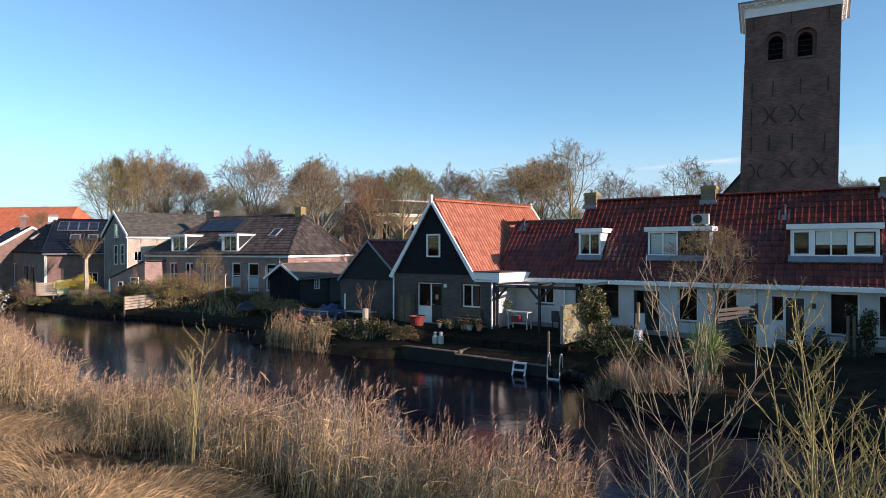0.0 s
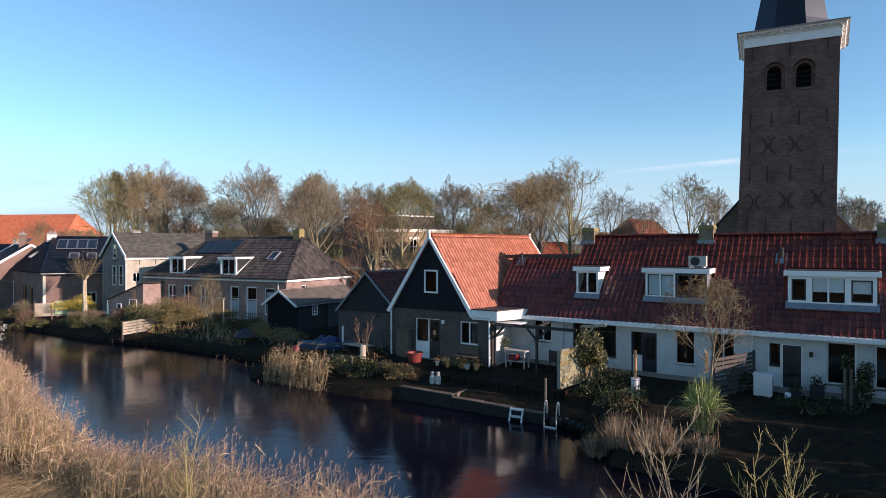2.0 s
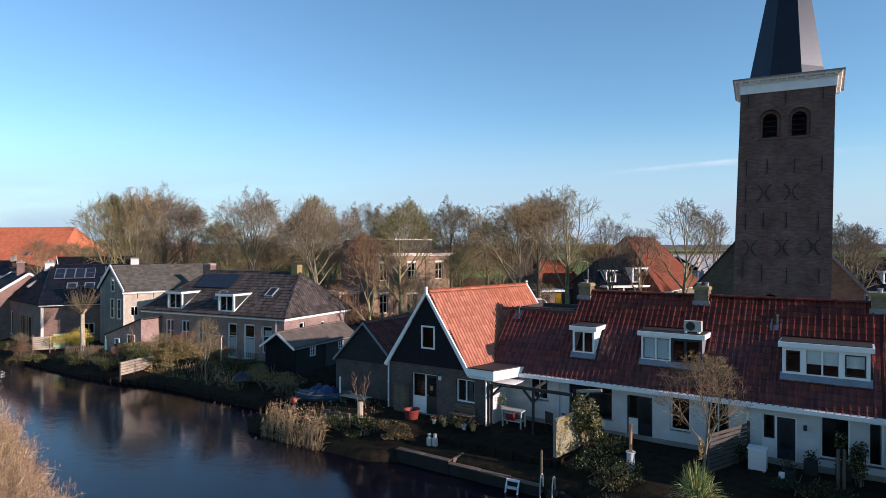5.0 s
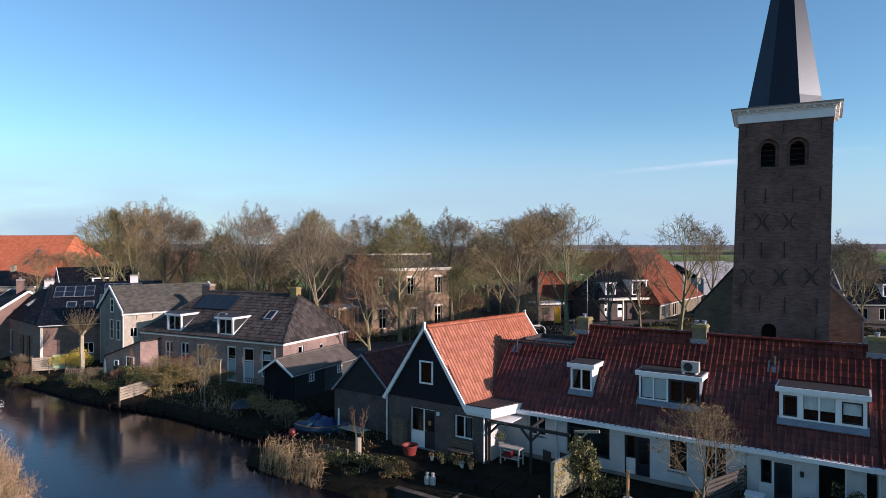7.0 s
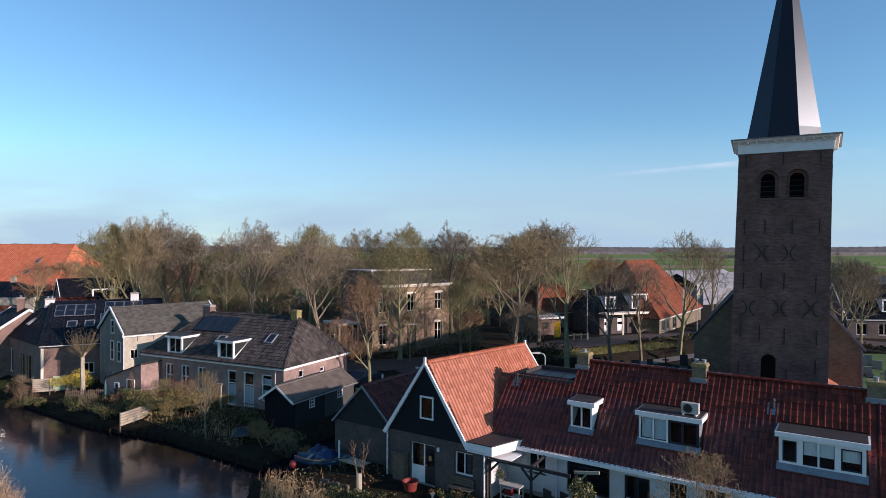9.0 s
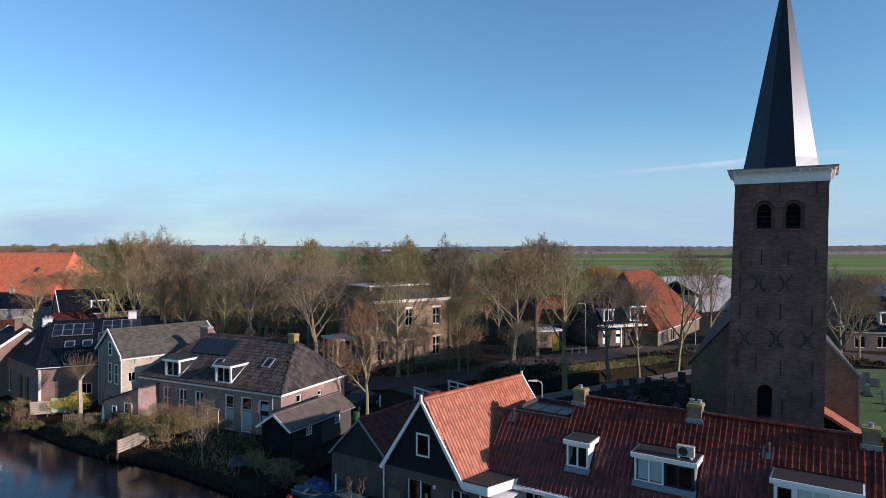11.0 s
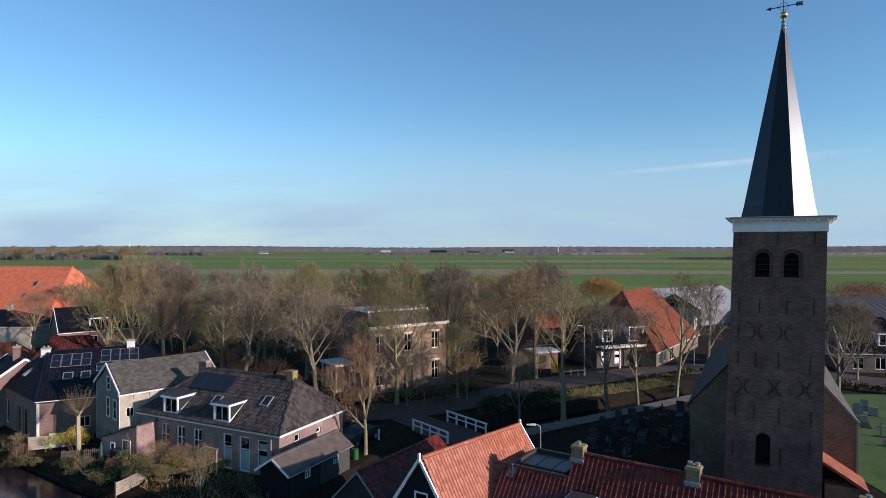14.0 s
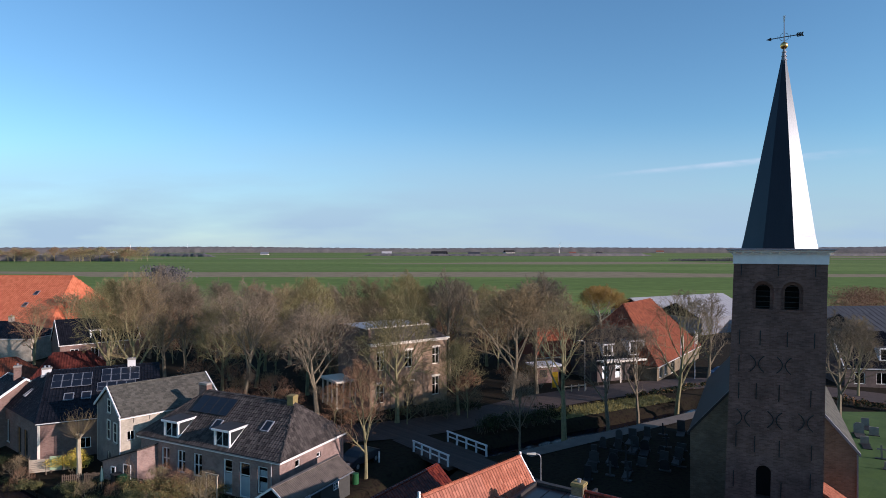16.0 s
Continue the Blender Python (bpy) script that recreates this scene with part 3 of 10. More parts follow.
gf = [(i * nq + j, (i + 1) * nq + j, (i + 1) * nq + j + 1, i * nq + j + 1) for i in range(len(sa) - 1) for j in range(nq - 1)]
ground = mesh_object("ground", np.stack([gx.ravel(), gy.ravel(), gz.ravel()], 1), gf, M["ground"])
for p in ground.data.polygons:
    p.use_smooth = True
tagged(ground, "flat ground of garden soil, rough grass and green fields", "ground", kind="structure")

ws = [(-160, 8.6), (45, 8.6), (45, 27.5), (-160, 27.5)]
water = mesh_object("canal_water", [(0.829 * s + 0.559 * q, -0.559 * s + 0.829 * q, WATER_Z) for s, q in ws], [(0, 1, 2, 3)], M["water"])
tagged(water, "dark brown rippled canal water reflecting the sky", "water", kind="structure")


def ribbon(name, pts, width, z, material, label, category, lift=0.02):
    bm = bmesh.new()
    dense = []
    for (a, b) in zip(pts, pts[1:]):
        n = max(2, int(math.dist(a, b) / 1.5))
        dense += [(a[0] + (b[0] - a[0]) * i / n, a[1] + (b[1] - a[1]) * i / n) for i in range(n)]
    dense.append(pts[-1])
    for _ in range(3):
        dense = [dense[0]] + [((p[0] + 2 * q[0] + r[0]) / 4, (p[1] + 2 * q[1] + r[1]) / 4) for p, q, r in zip(dense, dense[1:], dense[2:])] + [dense[-1]]
    rows = []
    for i, p in enumerate(dense):
        a, b = dense[max(i - 1, 0)], dense[min(i + 1, len(dense) - 1)]
        d = Vector((b[0] - a[0], b[1] - a[1])).normalized()
        rows.append([bm.verts.new((p[0] - d.y * k, p[1] + d.x * k, (z if z is not None else float(ground_height(p[0] - d.y * k, p[1] + d.x * k)) + lift))) for k in (-width / 2, 0, width / 2)])
    for a, b in zip(rows, rows[1:]):
        for k in range(2):
            bm.faces.new((a[k], a[k + 1], b[k + 1], b[k]))
    return tagged(part(name, bm, material, None), label, category, kind="structure")


ribbon("ditch_water", DITCH, 3.2, WATER_Z + 0.25, M["water"], "narrow dark water in the ditch by the churchyard", "water")
ribbon("road", [(14, 41.5), (7.5, 49.0), (1.1, 57.0), (-3.2, 62.2)], 3.6, 0.35, M["clinker"], "brown clinker-paved lane over the little bridge", "road")
ribbon("road", [(-40, 74), (-24, 66), (-12, 62.6), (-2.5, 65.0), (6, 70.5), (13, 76.5), (20, 80.5), (29, 84.5), (38, 87), (47, 84.5), (56, 77.5), (66, 69), (90, 52)], 6.2, 0.36, M["clinker"], "brown clinker-paved village road with bare verges", "road")
ribbon("churchyard_path", [(8, 57), (15.5, 61.8), (24, 67.0), (30, 71.0), (35, 73.5)], 1.8, 0.33, M["gravel"], "pale gravel path along the ditch", "path")

# ---- gable house ----
G = pose(-2.75, 33.73, 0, 0, 0, -34)   # x along the canal, y away from it
GZ = 0.25


def gable_house():
    t = thing("gable_house", G, "small brick house with a black boarded gable and orange pantile roof", "house")
    k = 0.18
    W, D, EZ, AX, AZ = 6.05, 8.2, 2.78, 2.52, 6.5

    def put(name, bm, mat, label="", parent=None):
        shear(bm, k)
        return part(name, bm, M[mat], parent or t, label)
    holes = [(1.48, 3.07, GZ + 0.02, 2.32), (4.22, 5.3, 1.18, 2.32)]
    put("wall", wall(bmesh.new(), W, GZ - 0.4, EZ, 0.28, holes), "render_grey", "dark grey-brown brick front wall")
    bm = bmesh.new()
    box(bm, 0.0, 0.25, 0.28, D, GZ - 0.4, EZ)
    box(bm, 4.75, 5.0, 0.28, D, GZ - 0.4, EZ)
    box(bm, 0.25, 4.75, D - 0.28, D, GZ - 0.4, EZ)
    put("wall", bm, "render_grey")
    gw = (2.2, 2.98, 3.66, 4.78)
    # boarded gable: overlapping horizontal planks with a window hole
    z = EZ
    while z < AZ - 0.25:
        z1 = z + 0.19
        half_l, half_r = (AZ - z - 0.12) * AX / (AZ - EZ), (AZ - z - 0.12) * (5.0 - AX) / (AZ - EZ)
        xa, xb = AX - half_l, AX + half_r
        bm = bmesh.new()
        spans = [(xa, xb)] if z1 < gw[2] or z > gw[3] else [(xa, gw[0] - 0.0), (gw[1], xb)]
        for a, b in spans:
            if b - a < 0.05:
                continue
            p = [bm.verts.new(q) for q in ((a, -0.075, z), (b, -0.075, z), (b, -0.045, z1 + 0.01), (a, -0.045, z1 + 0.01), (a, 0.1, z), (b, 0.1, z), (b, 0.1, z1 + 0.01), (a, 0.1, z1 + 0.01))]
            for f in ((0, 1, 2, 3), (1, 5, 6, 2), (5, 4, 7, 6), (4, 0, 3, 7), (3, 2, 6, 7), (4, 5, 1, 0)):
                bm.faces.new([p[i] for i in f])
            put("board", bm, "black_board")
            bm = bmesh.new()
        bm.free()
        z = z1
    prism_bm = bmesh.new()
    prism(prism_bm, [(0.1, EZ), (4.9, EZ), (AX, AZ - 0.2)], D - 0.2, D)
    put("back_gable", prism_bm, "black_board")
    window(t, pose(gw[0] - 0.03, -0.14, gw[2] - 0.03), 0.84, 1.18, cols=(), frame_w=0.08, sill=False, curtain=0.0)
    # roof slopes
    OV = -0.12
    def pt(x, y, z):
        return (x + k * y, y, z)
    bm = bmesh.new()
    slab(bm, [pt(5.12, OV, 2.66), pt(5.12, D + 0.1, 2.66), pt(AX, D + 0.1, AZ), pt(AX, OV, AZ)], 0.10)
    part("roof", bm, M["under_or"], t)
    bm = bmesh.new()
    slab(bm, [pt(-0.12, OV, 2.66), pt(-0.12, D + 0.1, 2.66), pt(AX, D + 0.1, AZ), pt(AX, OV, AZ)], 0.10)
    part("roof", bm, M["under_or"], t)
    a = Vector((k, 1, 0)).normalized()
    upr = Vector((AX - 5.12, 0, AZ - 2.66))
    upr = (upr - a * upr.dot(a)).normalized()
    L = (D + 0.2) * math.hypot(1, k)
    H = math.hypot(5.12 - AX, AZ - 2.66)
    sk = Vector((AX - 5.12, 0, AZ - 2.66)).dot(a) / H
    lean = math.tan(math.asin(sk))
    tile_field(t, Vector(pt(5.12, OV, 2.675)) - a * 0.9, a, upr, L + 1.9, H, "or", keep=lambda x, y: 0.12 < x - 0.9 - y * lean < L - 0.02, tw=0.22, tl=0.30, pieces=300, piece_test=lambda x, y: x < 5.0)
    upl = Vector((AX + 0.12, 0, AZ - 2.66))
    b = -a
    upl = (upl - b * upl.dot(b)).normalized()
    H2 = math.hypot(AX + 0.12, AZ - 2.66)
    lean2 = math.tan(math.asin(Vector((AX + 0.12, 0, AZ - 2.66)).dot(b) / H2))
    tile_field(t, Vector(pt(-0.12, D + 0.1, 2.675)) - b * 0.9, b, upl, L + 1.9, H2, "or", keep=lambda x, y: 0 < x - 0.9 - y * lean2 < L - 0.05, tw=0.22, tl=0.30)
    ridge_caps(t, pt(AX, OV + 0.15, AZ + 0.04), pt(AX, D, AZ + 0.04), 0.13, M["tile_or"])
    # white barge boards, front and back
    for y0, nm in ((OV - 0.06, "barge_board"), (D + 0.06, "barge_board")):
        for x1 in (-0.22, 5.22):
            bm = bmesh.new()
            zl = 2.62
            w = 0.17
            q = [(x1, zl - 0.02), (x1 + (w * 1.1 if x1 < 1 else -w * 1.1), zl - 0.10), (AX, AZ - 0.13), (AX, AZ + 0.10)]
            prism(bm, q, y0, y0 + 0.09)
            shear(bm, k)
            part(nm, bm, M["white"], t, "white painted barge board")
    part("finial", boxes((AX - 0.05, AX + 0.05, OV - 0.10, OV + 0.03, AZ - 0.12, AZ + 0.30)), M["white"], t)
    bm = boxes((AX + k * D - 0.05, AX + k * D + 0.05, D, D + 0.15, AZ - 0.1, AZ + 0.28))
    part("finial", bm, M["white"], t)
    # door set and window
    window(t, pose(1.48, 0.08, GZ + 0.02), 0.86, 2.05, cols=(), sill=False, panel=0.85, frame_w=0.06)
    d = part("door", boxes((2.36, 3.03, 0.10, 0.16, GZ + 0.04, 2.28)), M["iron"], t, "dark brown back door")
    part("door_frame", boxes((2.33, 2.37, 0.08, 0.2, GZ + 0.02, 2.31), (3.02, 3.07, 0.08, 0.2, GZ + 0.02, 2.31), (2.33, 3.07, 0.085, 0.2, 2.27, 2.32)), M["white"], d)
    pa = part("pane", boxes((2.46, 2.94, 0.095, 0.10, 1.2, 2.15)), M["glass"], d)
    part("wreath", turned(boxes((-0.08, 0.08, -0.03, 0.0, 1.5, 1.72)), 2.7, 0.09, 0), M["orange_wood"], d)
    part("door_handle", boxes((2.44, 2.50, 0.05, 0.10, 1.2, 1.24)), M["zinc"], d)
    part("threshold", boxes((1.45, 3.1, -0.05, 0.26, GZ - 0.05, GZ + 0.03)), M["concrete"], t)
    window(t, pose(4.22, 0.08, 1.18), 1.08, 1.14, cols=(0.5,))
    window_lintel = boxes((4.12, 5.4, -0.015, 0.1, 2.34, 2.5))
    part("lintel", window_lintel, M["render_grey"], t)
    part("wall_lamp", boxes((3.22, 3.36, -0.09, 0.0, 2.12, 2.3)), M["plastic_white"], t)
    downpipe(t, 0.0, -0.07, GZ, 2.7, "plastic_white")
    downpipe(t, 5.98, -0.07, GZ, 2.6, "plastic_white")
    gutter(t, (5.2, -0.1, 2.62), (6.05, -0.1, 2.58), "plastic_white")
    # flat white roof over the side entrance
    can = [(5.04, -0.12), (6.42, -0.12), (7.06, 1.86), (5.42, 1.86)]
    for nm, o, z0, z1, mt in (("canopy", 0.0, 2.46, 2.92, "white"), ("canopy_roof", 0.03, 2.92, 2.97, "bitumen")):
        bm = bmesh.new()
        lo = [bm.verts.new((x + (o if x > 6 else -o * 0.2), y + (-o if y < 0 else 0), z0)) for x, y in can]
        hi = [bm.verts.new((x + (o if x > 6 else -o * 0.2), y + (-o if y < 0 else 0), z1)) for x, y in can]
        bm.faces.new(lo[::-1])
        bm.faces.new(hi)
        for i in range(4):
            j = (i + 1) % 4
            bm.faces.new((lo[i], lo[j], hi[j], hi[i]))
        part(nm, bm, M[mt], t, "white boarded flat canopy" if nm == "canopy" else "")
    part("awning", boxes((6.15, 7.25, 0.0, 1.7, 2.28, 2.33)), M["plastic_white"], t, "white sheet awning")
    part("porch_wall", boxes((6.0, 6.12, 0.3, 1.9, GZ - 0.3, 2.46)), M["white_wall"], t)
    # Near-black sheet and floor paint the unlit room behind the panes.
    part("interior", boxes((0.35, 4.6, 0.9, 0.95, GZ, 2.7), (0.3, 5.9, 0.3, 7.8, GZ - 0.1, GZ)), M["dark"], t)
    return t


gable_house()


def lean_house():
    """The lower dark-brick annexe with its own steep red roof."""
    t = thing("annexe", G, "low dark brick annexe with a red pantile roof and boarded gable", "house")
    x0, x1, y0, ax, az, ez = -4.78, -0.1, 0.9, -2.55, 4.5, 2.3
    part("wall", turned(wall(bmesh.new(), x1 - x0, GZ - 0.5, ez, 0.28), x0, y0, 0), M["shed_brick"], t)
    part("wall", boxes((x0, x0 + 0.25, y0 + 0.28, y0 + 8, GZ - 0.5, ez), (x1 - 0.25, x1, y0 + 0.28, y0 + 8, GZ - 0.5, ez), (x0 + 0.25, x1 - 0.25, y0 + 7.75, y0 + 8, GZ - 0.5, ez)), M["shed_brick"], t)
    z = ez
    while z < az - 0.2:
        f = (az - z - 0.05) / (az - ez)
        part("board", boxes((ax - (ax - x0) * f, ax + (x1 - ax) * f, y0 - 0.05, y0 + 0.1, z, z + 0.185)), M["slate_board"], t)
        z += 0.19
    bm = bmesh.new()
    prism(bm, [(x0 + 0.1, ez), (x1 - 0.1, ez), (ax, az - 0.15)], y0 + 7.8, y0 + 8.0)
    part("back_gable", bm, M["black_board"], t)
    for xe, sgn in ((x0 - 0.12, 1), (x1 + 0.12, -1)):
        bm = bmesh.new()
        slab(bm, [(xe, y0 - 0.12, ez - 0.05), (xe, y0 + 8.1, ez - 0.05), (ax, y0 + 8.1, az), (ax, y0 - 0.12, az)], 0.08)
        part("roof", bm, M["under_red"], t)
        h = math.hypot(ax - xe, az - ez)
        if sgn < 0:
            tile_field(t, (xe, y0 - 0.1, ez - 0.03), (0, 1, 0), (ax - xe, 0, az - ez + 0.05), 8.2, h, "red", tw=0.24, tl=0.32)
        else:
            tile_field(t, (xe, y0 + 8.1, ez - 0.03), (0, -1, 0), (ax - xe, 0, az - ez + 0.05), 8.2, h, "red", tw=0.24, tl=0.32)
        bm = bmesh.new()
        prism(bm, [(xe, ez - 0.06), (xe + 0.1 * sgn, ez - 0.12), (ax, az - 0.06), (ax, az + 0.06)], y0 - 0.2, y0 - 0.12)
        part("barge_board", bm, M["lead"], t)
    ridge_caps(t, (ax, y0, az + 0.03), (ax, y0 + 8, az + 0.03), 0.12, M["tile_red"])
    return t


lean_house()

# ---- the row of white houses ----
RY, REZ, RRY, RRZ = 1.9, 2.72, 5.3, 6.5          # wall, eave height, ridge depth and height
SL = (RRZ - REZ) / (RRY - RY + 0.12)
# The last three dormers are out of view, added to shade the lower roof.
DORMERS = [(9.16, 10.48, 0), (12.44, 15.26, 1), (18.05, 21.2, 2), (23.6, 26.7, 1), (29.4, 32.5, 2), (35.0, 38.1, 1)]


def roof_z(y):
    return REZ + (y - RY + 0.12) * SL


def dormer(t, x0, x1, style):
    """A flat-roofed white dormer with a wide fascia, set in the slope."""
    yf, zt, zb = 2.62, 5.02, roof_z(2.62) - 0.1
    yb = RY - 0.12 + (zt - REZ) / SL
    fas = part("dormer", boxes((x0 - 0.02, x1 + 0.02, yf - 0.16, yb + 0.2, zt - 0.20, zt)), M["white"], t, "white flat-roofed dormer")
    part("roofing", boxes((x0 + 0.05, x1 - 0.05, yf - 0.08, yb + 0.35, zt, zt + 0.03)), M["bitumen"], fas)
    a, b = x0 + 0.12, x1 - 0.12
    for xs in (a, b - 0.07):
        bm = bmesh.new()
        va = [(yf + 0.02, zb), (yf + 0.02, zt - 0.2), (yb, zt - 0.2)]
        v0 = [bm.verts.new((xs, y, z)) for y, z in va]
        v1 = [bm.verts.new((xs + 0.07, y, z)) for y, z in va]
        bm.faces.new(v0)
        bm.faces.new(v1[::-1])
        for i in range(3):
            j = (i + 1) % 3
            bm.faces.new((v0[i], v0[j], v1[j], v1[i]))
        part("cheek", bm, M["white"] if style != 1 else M["lead"], fas)
    bm = bmesh.new()
    slab(bm, [(a - 0.08, yf - 0.22, roof_z(yf - 0.22) + 0.15), (b + 0.08, yf - 0.22, roof_z(yf - 0.22) + 0.15), (b + 0.08, yf + 0.02, zb + 0.29), (a - 0.08, yf + 0.02, zb + 0.29)], 0.12)
    part("apron", bm, M["lead"], fas)
    h = zt - 0.2 - zb - 0.2
    m = pose(a, yf - 0.06, zb + 0.2)
    if style == 0:
        window(fas, m, b - a, h, cols=(0.5,), sill=False, frame_w=0.09)
    elif style == 1:
        w = (b - a) / 2
        window(fas, m, w, h, cols=(0.5,), sill=False, frame_w=0.08, curtain=0.95)
        window(fas, m @ pose(w, 0, 0), w, h, cols=(0.47,), sill=False, frame_w=0.07, frame_mat="navy", sash="navy")
    else:
        w = b - a
        window(fas, m, w * 0.26, h, cols=(), sill=False, frame_w=0.13, sash="navy")
        window(fas, m @ pose(w * 0.26, 0, 0), w * 0.42, h, cols=(0.5,), sill=False, frame_w=0.08, blind=0.58)
        window(fas, m @ pose(w * 0.68, 0, 0), w * 0.32, h, cols=(), sill=False, frame_w=0.13, sash="navy", blind=0.62)
    # Near-black sheet for the dormer's unlit room.
    part("inside", boxes((a + 0.1, b - 0.1, yf + 0.75, yf + 0.8, zb, zt - 0.25)), M["dark"], fas)


def row_house(xa, xb, label, holes, low=False, piece=0):
    t = thing("row_house", G, label, "house", "white houses in the row")
    part("wall", turned(wall(bmesh.new(), xb - xa, GZ - 0.4, REZ + 0.05, 0.25, [(h[0] - xa, h[1] - xa, h[2], h[3]) for h in holes]), xa, RY, 0), M["white_wall"], t, "white painted wall")
    yb = 8.6
    part("wall", boxes((xa, xb, yb - 0.25, yb, GZ - 0.4, REZ), (xa, xa + 0.12, RY + 0.25, yb - 0.25, GZ - 0.4, REZ), (xb - 0.12, xb, RY + 0.25, yb - 0.25, GZ - 0.4, REZ)), M["white_wall"], t)
    part("plinth", boxes((xa, xb, RY - 0.015, RY + 0.1, GZ - 0.4, GZ + 0.22)), M["concrete"], t)
    ry = 4.3 if low else RRY
    rz = roof_z(ry)
    bm = bmesh.new()
    slab(bm, [(xa, RY - 0.32, roof_z(RY - 0.32)), (xb, RY - 0.32, roof_z(RY - 0.32)), (xb, ry, rz), (xa, ry, rz)], 0.1)
    part("roof", bm, M["under_red"], t)
    bm = bmesh.new()
    if low:
        slab(bm, [(xa, ry, rz - 0.02), (xb, ry, rz - 0.02), (xb, yb, rz - 0.25), (xa, yb, rz - 0.25)], 0.12)
        part("flat_roof", bm, M["bitumen"], t)
    else:
        slab(bm, [(xa, ry, rz), (xb, ry, rz), (xb, yb + 0.3, REZ - 0.2), (xa, yb + 0.3, REZ - 0.2)], 0.1)
        part("roof", bm, M["under_red"], t)
        tile_field(t, (xb, yb + 0.3, REZ - 0.18), (-1, 0, 0), (0, ry - yb - 0.3, rz - REZ + 0.2), xb - xa, math.hypot(yb + 0.3 - ry, rz - REZ + 0.2), "red")
    for gx in (xa, xb - 0.1):
        bm = bmesh.new()
        pts = [(RY, REZ), (ry, rz - 0.12), (yb, rz - 0.4 if low else REZ)]
        if low:
            pts.append((yb, REZ))
        v0 = [bm.verts.new((gx, y, z)) for y, z in pts]
        v1 = [bm.verts.new((gx + 0.1, y, z)) for y, z in pts]
        bm.faces.new(v0)
        bm.faces.new(v1[::-1])
        for i in range(len(pts)):
            j = (i + 1) % len(pts)
            bm.faces.new((v0[i], v0[j], v1[j], v1[i]))
        part("party_wall", bm, M["render_grey"], t)
    y0 = RY - 0.34
    up = Vector((0, 1, SL)).normalized()

    def keep(x, y):
        X, Y = xa + x, y0 + y * up.y
        return not any(d0 + 0.05 < X < d1 - 0.05 and 2.62 < Y < RY - 0.12 + (5.02 - REZ) / SL + 0.05 for d0, d1, _ in DORMERS)
    tile_field(t, (xa, y0, roof_z(y0) + 0.015), (1, 0, 0), up, xb - xa, (ry - y0) * math.hypot(1, SL), "red", keep=keep, pieces=piece, piece_test=lambda x, y: y < 3.4)
    if not low:
        ridge_caps(t, (xa, ry, rz + 0.05), (xb, ry, rz + 0.05), 0.13, M["tile_red"])
    part("gutter", boxes((xa, xb, RY - 0.44, RY - 0.335, roof_z(RY - 0.34) - 0.03, roof_z(RY - 0.34) + 0.135)), M["white"], t)
    part("fascia", boxes((xa, xb, RY - 0.30, RY - 0.25, REZ - 0.28, REZ - 0.08), (xa, xb, RY - 0.25, RY, REZ - 0.28, REZ - 0.24)), M["white"], t)
    # Near-black sheet behind the openings stands in for room shade.
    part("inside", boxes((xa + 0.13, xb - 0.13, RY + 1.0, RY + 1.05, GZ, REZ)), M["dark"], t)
    for d0, d1, st in DORMERS:
        if xa < d0 < xb:
            dormer(t, d0, d1, st)
    return t


h1 = row_house(5.05, 8.75, "white house with a low red pantile roof", [(7.32, 8.3, 1.38, 2.42)], low=True, piece=150)
window(h1, pose(7.32, RY + 0.06, 1.38), 0.98, 1.04, cols=(0.5,))
h2 = row_house(8.75, 16.9, "white house with red pantiles and two dormers", [(9.37, 11.44, 0.95, 2.5), (12.12, 13.24, GZ + 0.03, 2.2), (14.0, 14.82, 0.95, 2.4), (15.45, 16.35, 0.92, 2.4)], piece=300)
window(h2, pose(9.37, RY + 0.06, 0.95), 2.07, 1.55, cols=(0.45,), rows=(0.72,), frame_mat="navy", curtain=0.0)
window(h2, pose(14.0, RY + 0.06, 0.95), 0.82, 1.45, cols=(), frame_w=0.06)
window(h2, pose(15.45, RY + 0.06, 0.92), 0.9, 1.48, cols=(0.5,), frame_w=0.06)
window(h2, pose(12.12, RY + 0.06, GZ + 0.03), 0.52, 2.15, cols=(), sill=False, panel=0.9, frame_w=0.05, frame_mat="navy", sash="navy")
dd = part("door", boxes((12.66, 13.22, RY + 0.08, RY + 0.14, GZ + 0.03, 2.18)), M["navy"], h2, "dark glazed back door")
part("pane", boxes((12.74, 13.14, RY + 0.07, RY + 0.08, 1.0, 2.05)), M["glass"], dd)
h3 = row_house(16.9, 21.5, "white house with red pantiles and a wide dormer", [(17.52, 18.72, GZ + 0.03, 2.16), (19.5, 20.45, 0.78, 2.38), (21.0, 21.48, 0.78, 2.36)], piece=300)
window(h3, pose(17.52, RY + 0.06, GZ + 0.03), 0.5, 2.1, cols=(), sill=False, panel=0.95, frame_w=0.06, sash="navy")
dd = part("door", boxes((18.05, 18.69, RY + 0.08, RY + 0.14, GZ + 0.03, 2.13)), M["navy"], h3, "dark glazed back door")
part("pane", boxes((18.14, 18.6, RY + 0.07, RY + 0.08, 0.9, 2.02)), M["glass"], dd)
part("door_frame", boxes((17.98, 18.05, RY + 0.05, RY + 0.18, GZ, 2.16), (18.68, 18.72, RY + 0.05, RY + 0.18, GZ, 2.16), (17.98, 18.72, RY + 0.052, RY + 0.18, 2.12, 2.16)), M["white"], dd)
window(h3, pose(19.5, RY + 0.06, 0.78), 0.95, 1.6, cols=(), frame_w=0.06)
window(h3, pose(21.0, RY + 0.06, 0.78), 0.48, 1.58, cols=(), frame_w=0.06)
part("wall_lamp", boxes((18.95, 19.07, RY - 0.1, RY, 1.75, 1.95)), M["iron"], h3)
row_house(21.5, 28.5, "white house further along the row", [], piece=0)
